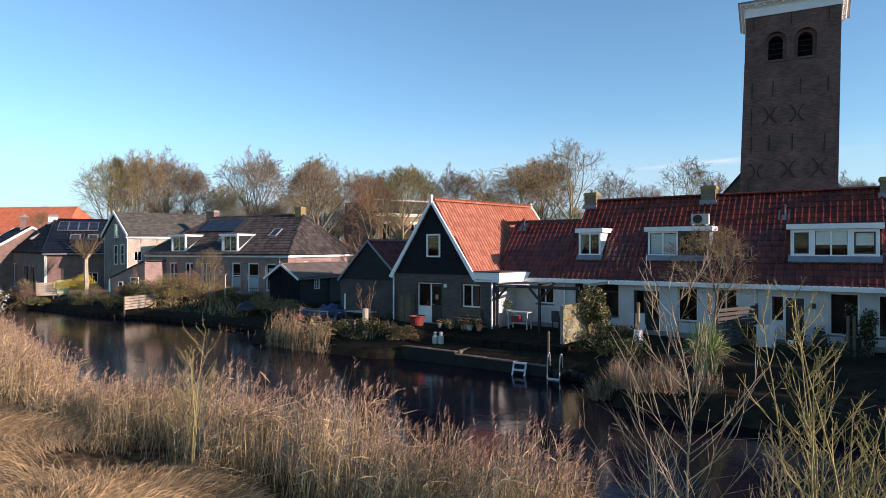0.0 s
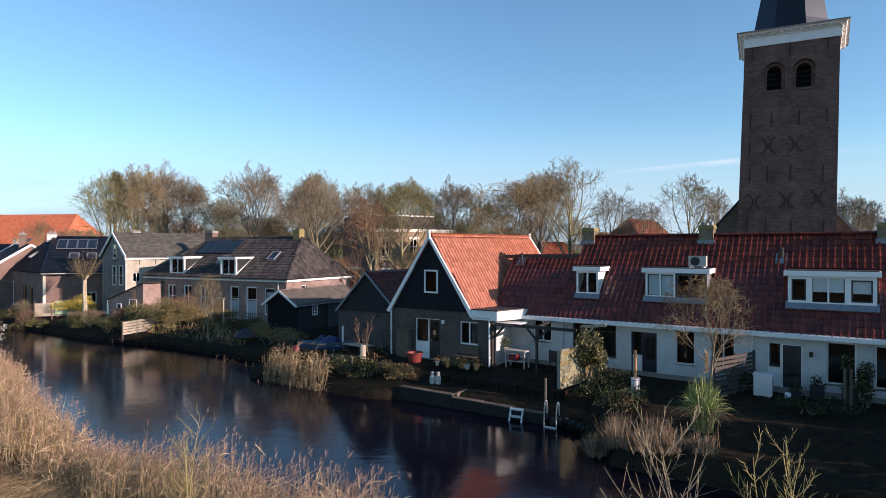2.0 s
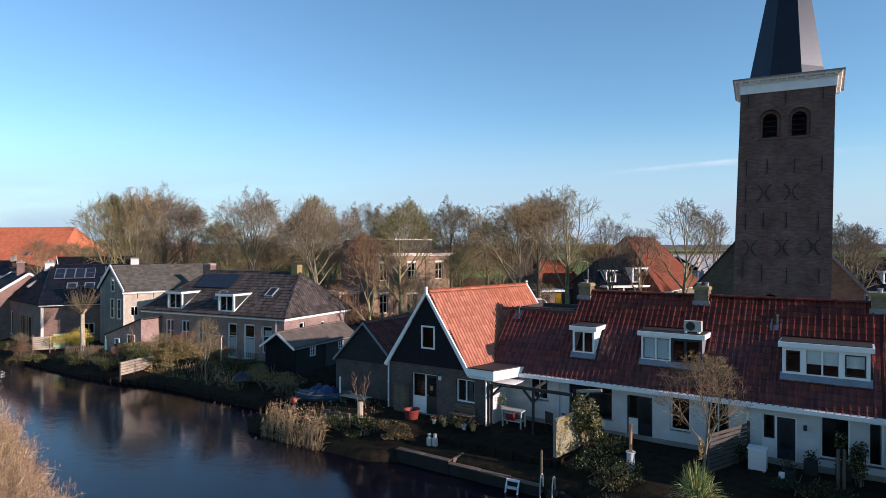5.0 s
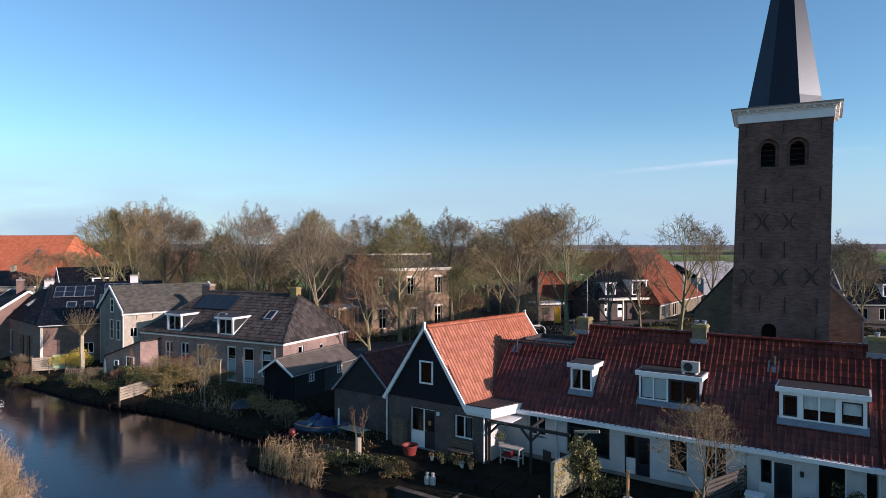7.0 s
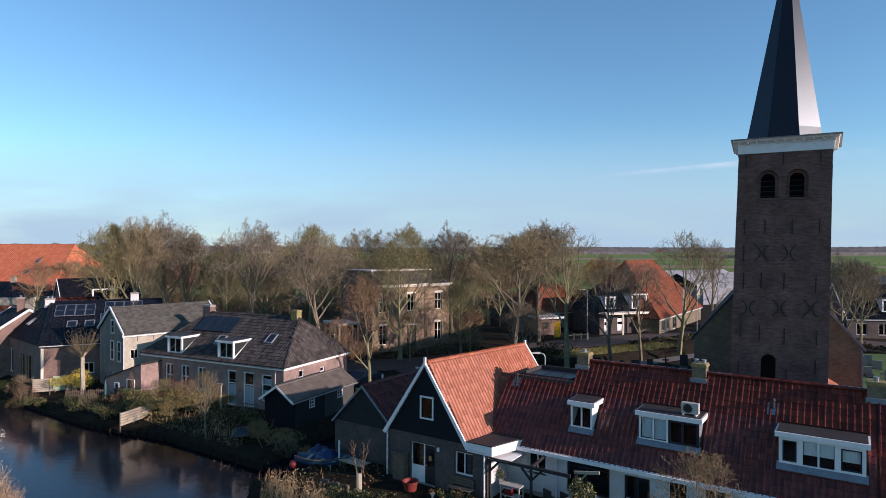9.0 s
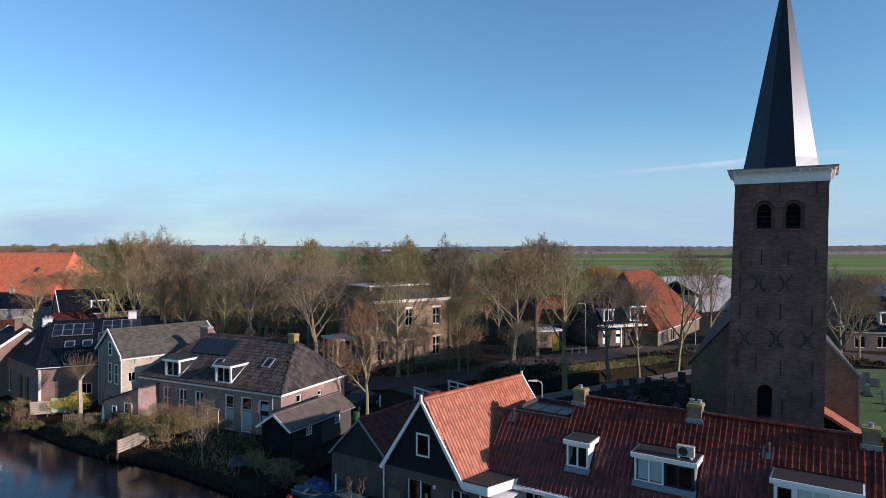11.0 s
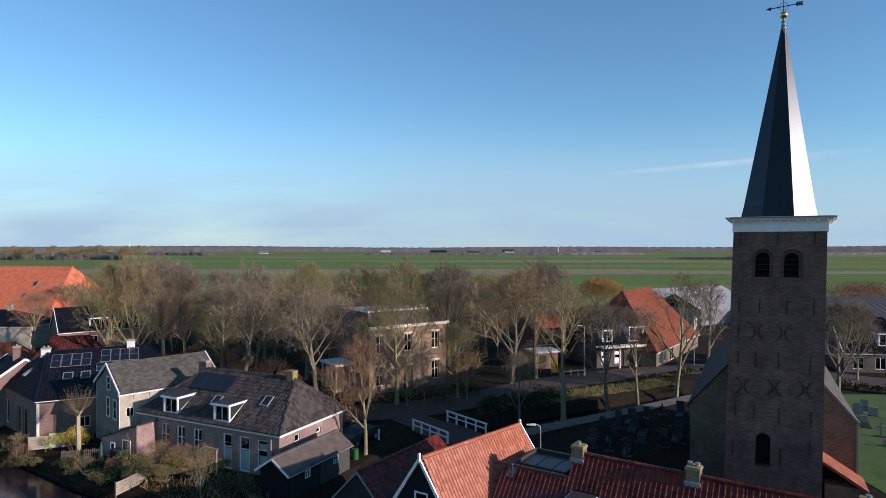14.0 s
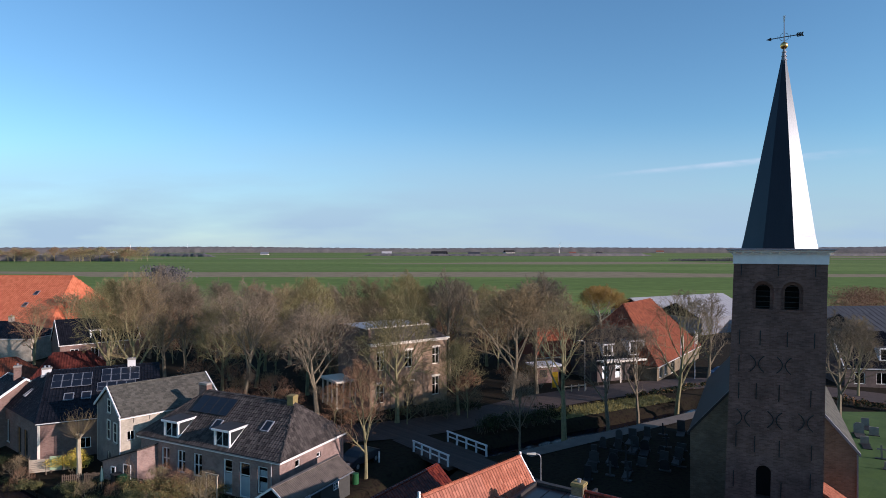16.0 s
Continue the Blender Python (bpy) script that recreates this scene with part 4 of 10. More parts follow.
# House out of view, added so that the row shades more garden.
row_house(28.5, 42.0, "unseen white house added to lengthen the row and its shade", [], piece=0)
# Flat-roofed block out of view, added to shade the fence and gardens.
ext = thing("back_extension", G, "unseen low white flat-roofed block added to shade the back gardens", "extension")
part("wall", boxes((22.4, 22.6, -1.3, RY - 0.02, GZ - 0.4, 2.85), (25.6, 25.8, -1.3, RY - 0.02, GZ - 0.4, 2.85), (22.6, 25.6, -1.3, -1.1, GZ - 0.4, 2.85)), M["white_wall"], ext)
part("flat_roof", boxes((22.25, 25.95, -1.45, RY - 0.35, 2.85, 3.05)), M["bitumen"], ext)
for hx, hh in ((8.75, h2), (16.9, h3)):
    downpipe(hh, hx + 0.1, RY - 0.06, GZ, REZ - 0.1, "plastic_white")

# chimneys, vents, air conditioner and flat-roof skylight
for cx, zt, pots in ((8.95, 6.95, 1), (14.65, 6.98, 2), (21.45, 6.95, 1)):
    chimney(G @ pose(cx, RRY, 0), 0.62, 0.62, 6.1, zt, "squat brick chimney with a lichen-yellow top", pots=pots)


def roof_vent(x, y):
    z = roof_z(y)
    t = thing("roof_vent", G @ pose(x, y, z), "dark roof vent pipe with a lead collar", "vent", "vent pipes on the row")
    bm = bmesh.new()
    slab(bm, [(-0.22, -0.25, -0.25 * SL + 0.06), (0.22, -0.25, -0.25 * SL + 0.06), (0.22, 0.15, 0.15 * SL + 0.06), (-0.22, 0.15, 0.15 * SL + 0.06)], 0.05)
    part("collar", bm, M["lead"], t)
    bm = bmesh.new()
    tube(bm, (0, 0, 0), (0, 0, 0.36), 0.07)
    part("pipe", bm, M["iron"], t)
    bm = bmesh.new()
    tube(bm, (0, 0, 0.36), (0, 0, 0.46), 0.11, 0.04)
    part("cowl", bm, M["iron"], t)


roof_vent(5.6, 4.1)
roof_vent(17.8, 4.35)
t = thing("air_conditioner", G @ pose(14.7, 3.0, 5.05), "grey air conditioner outdoor unit on the dormer roof", "air conditioner")
part("casing", boxes((-0.36, 0.36, -0.14, 0.16, 0.06, 0.52)), M["churn"], t)
bm = bmesh.new()
tube(bm, (-0.08, -0.16, 0.29), (-0.08, -0.139, 0.29), 0.19, 0.19, 20)
part("fan_grille", bm, M["iron"], t)
part("foot", boxes((-0.30, -0.22, -0.25, 0.2, 0, 0.06)), M["plastic_white"], t)
part("foot", boxes((0.22, 0.30, -0.25, 0.2, 0, 0.06)), M["plastic_white"], t)
t = thing("roof_skylight", G @ pose(7.0, 6.0, roof_z(4.3) - 0.12), "low glazed skylight on the flat roof", "skylight")
part("kerb", boxes((-1.5, 1.5, -1.4, -1.3, 0, 0.28), (-1.5, 1.5, 1.3, 1.4, 0, 0.28), (-1.5, -1.42, -1.3, 1.3, 0, 0.28), (1.42, 1.5, -1.3, 1.3, 0, 0.28)), M["bitumen"], t)
part("pane", boxes((-1.42, -0.52, -1.3, 1.3, 0.06, 0.09)), M["solar"], t)
part("pane", boxes((-0.46, 0.44, -1.3, 1.3, 0.06, 0.09)), M["solar"], t)
part("pane", boxes((0.50, 1.42, -1.3, 1.3, 0.06, 0.09)), M["solar"], t)
t = thing("roof_parapet", G @ pose(3.9, 4.3, roof_z(4.3) - 0.02), "lead-covered edge of the flat roof", "roof edge")
part("upstand", boxes((0.6, 4.9, -0.06, 0.1, -0.05, 0.14), (4.75, 4.9, 0.1, 4.2, -0.25, 0.12)), M["bitumen"], t)

# ---- church ----
CH = pose(18.4, 39.3, 0, 0, 0, -27.3)


def church_tower():
    t = thing("church_tower", CH, "weathered brick church tower with white cornice and slate spire", "church tower")
    lean = 0.026

    def sk(bm):
        for v in bm.verts:
            if v.co.x > 4.0:
                v.co.x += 0.055 * (v.co.y + 0.2) * (v.co.x - 4.0)
            v.co.x += lean * (v.co.z - 14)
        return bm
    X0, X1, D = 0.17, 5.15, 5.0
    top = 18.28

    def half(z):
        return (X1 - X0) / 2 + 0.16 * (1 - z / top)
    cx, cy = (X0 + X1) / 2, D / 2
    # belfry openings cut out of the front: shaft of four walls built in bands
    LV = [(1.44, 2.22), (3.00, 3.78)]
    NI = [(1.25, 2.41), (2.81, 3.97)]
    lz0, lz1 = 15.5, 16.62
    bm = bmesh.new()

    def band(z0, z1, xs=None):
        h0, h1 = half(z0), half(z1)
        lo = [bm.verts.new((cx + a * h0, cy + b * h0, z0)) for a, b in ((-1, -1), (1, -1), (1, 1), (-1, 1))]
        hi = [bm.verts.new((cx + a * h1, cy + b * h1, z1)) for a, b in ((-1, -1), (1, -1), (1, 1), (-1, 1))]
        for i in range(4):
            j = (i + 1) % 4
            bm.faces.new((lo[i], lo[j], hi[j], hi[i]))
        return lo, hi
    door = (1.75, 2.55)
    for z0, z1 in ((-0.3, 3.9), (6.1, lz0), (17.35, top)):
        lo, hi = band(z0, z1)
        bm.faces.new(lo[::-1])
        bm.faces.new(hi)
    h = half(16.5)
    xl, xr, yf, yb = cx - h, cx + h, cy - h, cy + h

    def arch_band(openings, z0, zs, z1, hh, skin=0.0, deep=0.7):
        xl, xr, yf, yb = cx - hh, cx + hh, cy - hh + skin, cy + hh
        edges = [xl] + [v for o in openings for v in o] + [xr]
        for a, b in zip(edges[0::2], edges[1::2]):
            box(bm, a, b, yf, yf + deep, z0, z1)
        for a, b in openings:
            r = (b - a) / 2
            m = (a + b) / 2
            n = 10
            pts = [(m - r * math.cos(math.pi * i / n), zs + r * math.sin(math.pi * i / n)) for i in range(n + 1)]
            for p, q in zip(pts, pts[1:]):
                vs = [bm.verts.new(c) for c in ((p[0], yf, p[1]), (q[0], yf, q[1]), (q[0], yf, z1), (p[0], yf, z1), (p[0], yf + deep, p[1]), (q[0], yf + deep, q[1]), (q[0], yf + deep, z1), (p[0], yf + deep, z1))]
                for f in ((0, 1, 2, 3), (0, 4, 5, 1), (7, 6, 5, 4)):
                    bm.faces.new([vs[i] for i in f])
        if deep < 0.5:
            return
        box(bm, xl, xl + 0.5, yf + deep, yb, z0, z1)
        box(bm, xr - 0.5, xr, yf + deep, yb, z0, z1)
        box(bm, xl + 0.5, xr - 0.5, yb - 0.5, yb, z0, z1)
    arch_band(NI, lz0, lz1 + 0.02, 17.35, h, 0.0, 0.2)
    arch_band(LV, lz0, lz1, 17.35, h, 0.2, 0.5)
    arch_band([door], 3.9, 5.55, 6.1, half(5))
    me = part("shaft", sk(bm), M["tower_brick"], t, "grey-brown weathered brick shaft")
    # Near-black sheet paints the belfry's darkness; the doorway takes the same colour.
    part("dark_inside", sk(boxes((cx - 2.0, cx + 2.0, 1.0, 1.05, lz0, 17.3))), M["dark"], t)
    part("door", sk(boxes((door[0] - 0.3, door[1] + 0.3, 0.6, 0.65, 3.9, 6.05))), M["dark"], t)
    for a, b in LV:
        lv = bmesh.new()
        for i in range(5):
            z = lz0 + 0.12 + i * 0.32
            beam(lv, (a, yf + 0.5, z), (b, yf + 0.5, z), 0.22, 0.03)
        part("louvre", sk(lv), M["iron"], t)
        # projecting brick arch and sill
        r, m = (b - a) / 2, (a + b) / 2
        n = 12
        for i in range(n):
            ar = bmesh.new()
            a0, a1 = math.pi * i / n, math.pi * (i + 1) / n
            vs = []
            for y in (yf - 0.04, yf + 0.05):
                for rr, an in ((r + 0.20, a0), (r + 0.36, a0), (r + 0.36, a1), (r + 0.20, a1)):
                    vs.append(ar.verts.new((m - rr * math.cos(an), y, lz1 + rr * math.sin(an))))
            for f in ((0, 1, 2, 3), (7, 6, 5, 4), (1, 5, 6, 2), (0, 3, 7, 4)):
                ar.faces.new([vs[i] for i in f])
            part("arch_brick", sk(ar), M["tower_brick"], t)
        part("sill", sk(boxes((a - 0.3, b + 0.3, yf - 0.06, yf + 0.1, lz0 - 0.12, lz0))), M["tower_brick"], t)
    # white frieze, brackets and a flaring crown moulding under a lead cover
    h = half(top)

    def collar(rows, name, mat, label=""):
        bm = bmesh.new()
        rings = [[bm.verts.new((cx + a * (h + o), cy + b * (h + o), z)) for a, b in ((-1, -1), (1, -1), (1, 1), (-1, 1))] for o, z in rows]
        for lo, hi in zip(rings, rings[1:]):
            for i in range(4):
                j = (i + 1) % 4
                bm.faces.new((lo[i], lo[j], hi[j], hi[i]))
        bm.faces.new(rings[0][::-1])
        bm.faces.new(rings[-1])
        part(name, sk(bm), M[mat], t, label)
    collar(((0.06, top), (0.06, 18.80), (0.10, 18.80), (0.10, 18.86)), "frieze", "white", "white painted timber frieze")
    collar(((0.12, 18.86), (0.16, 18.94), (0.30, 19.0), (0.34, 19.08), (0.44, 19.12)), "cornice", "white", "white painted timber cornice")
    collar(((0.46, 19.12), (0.47, 19.17), (0.1, 19.21)), "cornice_cover", "lead", "lead cornice cover")
    for i in range(11):
        p = -h + 2 * h * i / 10
        part("bracket", sk(boxes((cx + p - 0.06, cx + p + 0.06, cy - h - 0.27, cy - h - 0.08, 18.87, 18.985))), M["cream"], t)
        part("bracket", sk(boxes((cx + h + 0.08, cx + h + 0.27, cy + p - 0.06, cy + p + 0.06, 18.87, 18.985))), M["cream"], t)
    # eight-sided spire, slightly flared at the foot
    sp = bmesh.new()
    sx = cx - 0.03
    R = 2.10 / math.cos(math.pi / 8)
    turn = math.pi / 8 - radians(0.8)
    rings = []
    for z, r in ((19.19, R), (19.9, R * 0.932), (31.5, 0.12)):
        rings.append([sp.verts.new((sx + r * math.cos(turn + i * math.pi / 4), cy + r * math.sin(turn + i * math.pi / 4), z)) for i in range(8)])
    for a, b in zip(rings, rings[1:]):
        for i in range(8):
            j = (i + 1) % 8
            sp.faces.new((a[i], a[j], b[j], b[i]))
    sp.faces.new(rings[-1])
    part("spire", sk(sp), M["spire_slate"], t, "dark slate spire")
    lx = lean * 18
    ball = bmesh.new()
    bmesh.ops.create_uvsphere(ball, u_segments=16, v_segments=10, radius=0.23, matrix=Matrix.Translation((sx + lx, cy, 32.2)))
    for f in ball.faces:
        f.smooth = True
    part("ball", ball, M["gold"], t, "gilt ball")
    nk = bmesh.new()
    tube(nk, (sx + lx - 0.02, cy, 31.0), (sx + lx, cy, 32.05), 0.19, 0.06, 10)
    for z, q in ((31.25, 0.19), (31.5, 0.165), (31.75, 0.14)):
        tube(nk, (sx + lx, cy, z), (sx + lx, cy, z + 0.06), q, q, 10)
    part("spire_neck", nk, M["lead"], t)
    vx = sx + lx
    vn = bmesh.new()
    tube(vn, (vx, cy, 32.4), (vx, cy, 33.75), 0.035, 0.022, 6)
    beam(vn, (vx - 0.85, cy, 32.72), (vx + 0.95, cy, 32.79), 0.03, 0.05)
    for s in (-1, 1):
        for z0, z1, w in ((32.52, 32.72, 0.2), (33.0, 32.8, 0.18)):
            pts = [(vx + s * (0.05 + w * math.sin(q)), z0 + (z1 - z0) * (1 - math.cos(q))) for q in np.linspace(0, 1.57, 5)]
            for p, q in zip(pts, pts[1:]):
                beam(vn, (p[0], cy, p[1]), (q[0], cy, q[1]), 0.022)
        beam(vn, (vx + 0.35 * s, cy, 32.66), (vx + 0.35 * s, cy, 32.86), 0.022)
    prism(vn, [(vx - 1.02, 32.71), (vx - 0.72, 32.60), (vx - 0.72, 32.83)], cy - 0.015, cy + 0.015)
    for i in range(3):
        x = vx + 0.66 + 0.13 * i
        prism(vn, [(x, 32.785), (x + 0.06, 32.91), (x + 0.17, 32.92), (x + 0.11, 32.79), (x + 0.17, 32.66), (x + 0.06, 32.66)], cy - 0.015, cy + 0.015)
    part("weather_vane", vn, M["iron"], t, "black iron arrow weather vane")
    tip = bmesh.new()
    prism(tip, [(vx - 0.035, 33.7), (vx + 0.035, 33.7), (vx + 0.08, 34.12), (vx - 0.06, 34.12)], cy - 0.02, cy + 0.02)
    part("vane_tip", tip, M["plastic_white"], t, "pale tip of the weather vane")
    # wrought iron wall anchors
    yf = 0

    def fy(z):
        return cy - half(z) - 0.03

    def straight(x, z, l):
        an = bmesh.new()
        beam(an, (x, fy(z - l / 2), z - l / 2), (x, fy(z + l / 2), z + l / 2), 0.06, 0.05)
        part("wall_anchor", sk(an), M["iron"], t)

    def cross(x, z):
        for s in (-1, 1):
            an = bmesh.new()
            pts = [(x + s * (0.08 + 0.31 * (abs(q) ** 2.0)), z + q * 0.5) for q in np.linspace(-1, 1, 9)]
            rings = []
            for i, p in enumerate(pts):
                a, b = pts[max(i - 1, 0)], pts[min(i + 1, len(pts) - 1)]
                tx, tz = b[0] - a[0], b[1] - a[1]
                ln = math.hypot(tx, tz)
                nx, nz = -tz / ln * 0.03, tx / ln * 0.03
                rings.append([an.verts.new((p[0] + u * nx, fy(p[1]) + v, p[1] + u * nz)) for u, v in ((-1, -0.025), (1, -0.025), (1, 0.04), (-1, 0.04))])
            for a, b in zip(rings, rings[1:]):
                for i in range(4):
                    j = (i + 1) % 4
                    an.faces.new((a[i], a[j], b[j], b[i]))
            an.faces.new(rings[0][::-1])
            an.faces.new(rings[-1])
            part("wall_anchor", sk(an), M["iron"], t, "curved iron wall anchor")
    for x, z in ((1.62, 12.15), (3.06, 12.15), (0.95, 8.75), (2.66, 8.8), (4.28, 8.85)):
        cross(x, z)
    for x, z, l in ((0.6, 17.9, 0.7), (2.62, 17.9, 0.7), (4.55, 17.9, 0.7), (0.62, 13.75, 0.9), (1.75, 13.75, 0.9), (3.2, 13.75, 0.9), (4.6, 13.75, 0.9), (0.62, 12.1, 1.0), (0.65, 10.4, 1.0), (1.62, 10.45, 1.0), (2.85, 10.45, 1.0), (4.5, 10.3, 1.0), (0.58, 7.4, 1.0), (1.62, 7.2, 1.0), (2.95, 7.1, 1.0), (4.62, 7.1, 0.9), (0.5, 4.9, 1.0), (3.1, 4.6, 1.0), (4.6, 5.4, 0.9)):
        straight(x, z, l)
    return t


church_tower()


def church_nave():
    t = thing("church_nave", CH, "old brick church nave with a slate roof", "church")
    c, hw, y0, y1, ez, rz = 2.3, 5.0, 4.9, 26.0, 6.1, 12.0
    bm = bmesh.new()
    prism(bm, [(c - hw, -0.3), (c + hw, -0.3), (c + hw, ez), (c, rz), (c - hw, ez)], y0, y0 + 0.6)
    part("west_wall", bm, M["church_brick"], t, "ochre brick west wall")
    holes = [(3 + i * 4.2, 4.3 + i * 4.2, 2.0, 5.0) for i in range(4)]
    w = wall(bmesh.new(), y1 - y0 - 0.6, -0.3, ez, 0.6, holes)
    w.transform(pose(c + hw, y0 + 0.6, 0, 0, 0, 90))
    part("side_wall", w, M["church_brick"], t)
    for h in holes:
        window(t, pose(c + hw, y0 + 0.6, 0, 0, 0, 90) @ pose(h[0], 0.2, h[2]), 1.3, 3.0, cols=(0.33, 0.67), rows=(0.3, 0.6), frame_w=0.06, frame_mat="iron", sill=True)
    part("side_wall", boxes((c - hw, c - hw + 0.6, y0 + 0.6, y1, -0.3, ez), (c - hw + 0.6, c + hw - 0.6, y1 - 0.6, y1, -0.3, ez)), M["church_brick"], t)
    bm = bmesh.new()
    prism(bm, [(c - hw + 0.6, ez), (c + hw - 0.6, ez), (c, rz - 0.6)], y1 - 0.5, y1)
    part("east_gable", bm, M["church_brick"], t)
    for s in (-1, 1):
        bm = bmesh.new()
        xe, ze = c + s * (hw + 0.2), ez - 0.2
        slab(bm, [(xe, y0 + 0.25, ze), (xe, y1 + 0.1, ze), (c, y1 + 0.1, rz + 0.06), (c, y0 + 0.25, rz + 0.06)], 0.12)
        part("roof", bm, M["under_grey"], t)
        h = math.hypot(hw + 0.2, rz - ze)
        if s > 0:
            tile_field(t, (xe, y0 + 0.25, ze + 0.02), (0, 1, 0), (-s * (hw + 0.2), 0, rz - ze), y1 - y0 - 0.1, h, "grey", tw=0.4, tl=0.35, flat=True, mat=M["slate"])
        bm = bmesh.new()
        prism(bm, [(xe + s * 0.02, ze - 0.12), (xe + s * 0.02, ze + 0.1), (c, rz + 0.2), (c, rz - 0.02)], y0 - 0.06, y0 + 0.28)
        # Left verge in black: the shade on that side, put into the colour.
        part("verge", bm, M["lead" if s > 0 else "iron"], t)
    part("nave_downpipe", boxes((c + hw - 0.02, c + hw + 0.07, y0 - 0.08, y0, 0, ez - 0.2)), M["lead"], t)
    tt = thing("church_lean_to", CH, "low lean-to with an orange pantile roof beside the tower", "outbuilding")
    part("wall", boxes((5.35, 7.4, 2.4, 4.88, -0.3, 2.6)), M["church_brick"], tt)
    bm = bmesh.new()
    slab(bm, [(7.6, 2.2, 2.5), (7.6, 4.88, 2.5), (5.2, 4.88, 4.0), (5.2, 2.2, 4.0)], 0.1)
    part("roof", bm, M["under_or"], tt)
    tile_field(tt, (7.6, 2.2, 2.53), (0, 1, 0), (-2.4, 0, 1.5), 2.7, 2.8, "or", tw=0.24, tl=0.32)


church_nave()


# ---- other houses ----
def hip_house(m, W, D, ez, rz, hip_l, hip_r, wall_mat, key, label, front=(), right=(), left=(), tw=0.26, tl=0.34, keep_front=None, ov=0.25, name="house", flat=False, tile_mat=None, base=-0.3, ridge_y=None, tiles="frl", eave="white", group="", ezb=None, left_mat=None):
    """A house with its front along x and its ridge parallel to it; hip_l and hip_r are how far each end of the ridge draws in (0: a gable).
    Openings are (x, z, w, h, options) with options for window()."""
    t = thing(name, m, label, "house", group)
    ry = D / 2 if ridge_y is None else ridge_y

    ezb = ez if ezb is None else ezb

    def side(mm, length, ops, top=ez, mat=wall_mat):
        holes = [(o[0], o[0] + o[2], o[1], o[1] + o[3]) for o in ops]
        w = wall(bmesh.new(), length, base, top, 0.25, holes)
        w.transform(mm)
        part("wall", w, M[mat], t)
        for x, z, ww, hh, opt in ops:
            window(t, mm @ pose(x, 0.06, z), ww, hh, **opt)
    side(pose(0, 0, 0), W, front)
    side(pose(W, 0.25, 0, 0, 0, 90), D - 0.5, [(o[0] - 0.25, *o[1:]) for o in right], ezb)
    side(pose(0, D - 0.25, 0, 0, 0, -90), D - 0.5, [(o[0] - 0.25, *o[1:]) for o in left], ezb, left_mat or wall_mat)
    side(pose(W, D, 0, 0, 0, 180), W, (), ezb)
    # Near-black sheets paint the shade of the rooms behind the walls.
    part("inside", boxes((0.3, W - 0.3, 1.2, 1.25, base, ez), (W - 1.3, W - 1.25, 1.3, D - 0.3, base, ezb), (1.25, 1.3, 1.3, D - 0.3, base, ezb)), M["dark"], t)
    e = ez - ov * (rz - ez) / ry
    eb = ezb - ov * (rz - ezb) / (D - ry)
    A, B, C, E = (-ov, -ov, e), (W + ov, -ov, e), (W + ov, D + ov, eb), (-ov, D + ov, eb)
    if not hip_l:
        A, E = (-0.12, -ov, e), (-0.12, D + ov, eb)
    if not hip_r:
        B, C = (W + 0.12, -ov, e), (W + 0.12, D + ov, eb)
    R0 = (hip_l if hip_l else -0.12, ry, rz)
    R1 = (W - hip_r if hip_r else W + 0.12, ry, rz)
    mat = tile_mat or M["tile_" + key]

    def slope(p, q, r, s):
        bm = bmesh.new()
        pts = [p, q, r] + ([s] if s else [])
        slab(bm, pts, 0.09)
        part("roof", bm, M["under_" + key], t)

    def field(p, q, r, s, extra=None):
        p, q, r = Vector(p), Vector(q), Vector(r)
        s = Vector(s) if s else r
        a = (q - p).normalized()
        L = (q - p).length
        u = (r - p) - a * (r - p).dot(a)
        H = u.length
        u.normalize()
        xr, xl = (r - p).dot(a), (s - p).dot(a)

        def keep(x, y):
            f = y / H
            return xl * f - 0.02 < x < L + (xr - L) * f + 0.02 and not (extra and extra(x, y))
        tile_field(t, p + a.cross(u).normalized() * 0.015, a, u, L, H, key, keep=keep, tw=tw, tl=tl, flat=flat, mat=mat)
    slope(A, B, R1, R0)
    slope(C, E, R0, R1)
    if "f" in tiles:
        field(A, B, R1, R0, keep_front)
    if "b" in tiles:
        field(C, E, R0, R1)
    for hip, p, q, r, tag in ((hip_r, B, C, R1, "r"), (hip_l, E, A, R0, "l")):
        if hip:
            slope(p, q, r, None)
            if tag in tiles:
                field(p, q, r, None)
            if not flat:
                ridge_caps(t, Vector(p) + Vector((0, 0, 0.03)), Vector(r) + Vector((0, 0, 0.03)), 0.12, mat, 0.4, "hip_tiles")
                ridge_caps(t, Vector(q) + Vector((0, 0, 0.03)), Vector(r) + Vector((0, 0, 0.03)), 0.12, mat, 0.4, "hip_tiles")
        else:
            x = W - 0.25 if tag == "r" else 0
            bm = bmesh.new()
            va = [(0.05, ezb), (D - 0.05, ezb), (ry, rz - 0.1)] + ([(0.05, ez)] if ezb < ez else [])
            v0 = [bm.verts.new((x, y, z)) for y, z in va]
            v1 = [bm.verts.new((x + 0.25, y, z)) for y, z in va]
            bm.faces.new(v0)
            bm.faces.new(v1[::-1])
            for i in range(len(va)):
                j = (i + 1) % len(va)
                bm.faces.new((v0[i], v0[j], v1[j], v1[i]))
            part("gable", bm, M[(left_mat or wall_mat) if tag == "l" else wall_mat], t)
            xo = W + 0.12 if tag == "r" else -0.2
            for yy in (-ov, D + ov):
                bm = bmesh.new()
                for y2, z2 in (((yy, e), (ry, rz)),):
                    beam(bm, (xo + 0.04, yy, (e if yy < 0 else eb) + 0.02), (xo + 0.04, ry, rz + 0.02), 0.09, 0.2)
                part("barge_board", bm, M[eave], t)
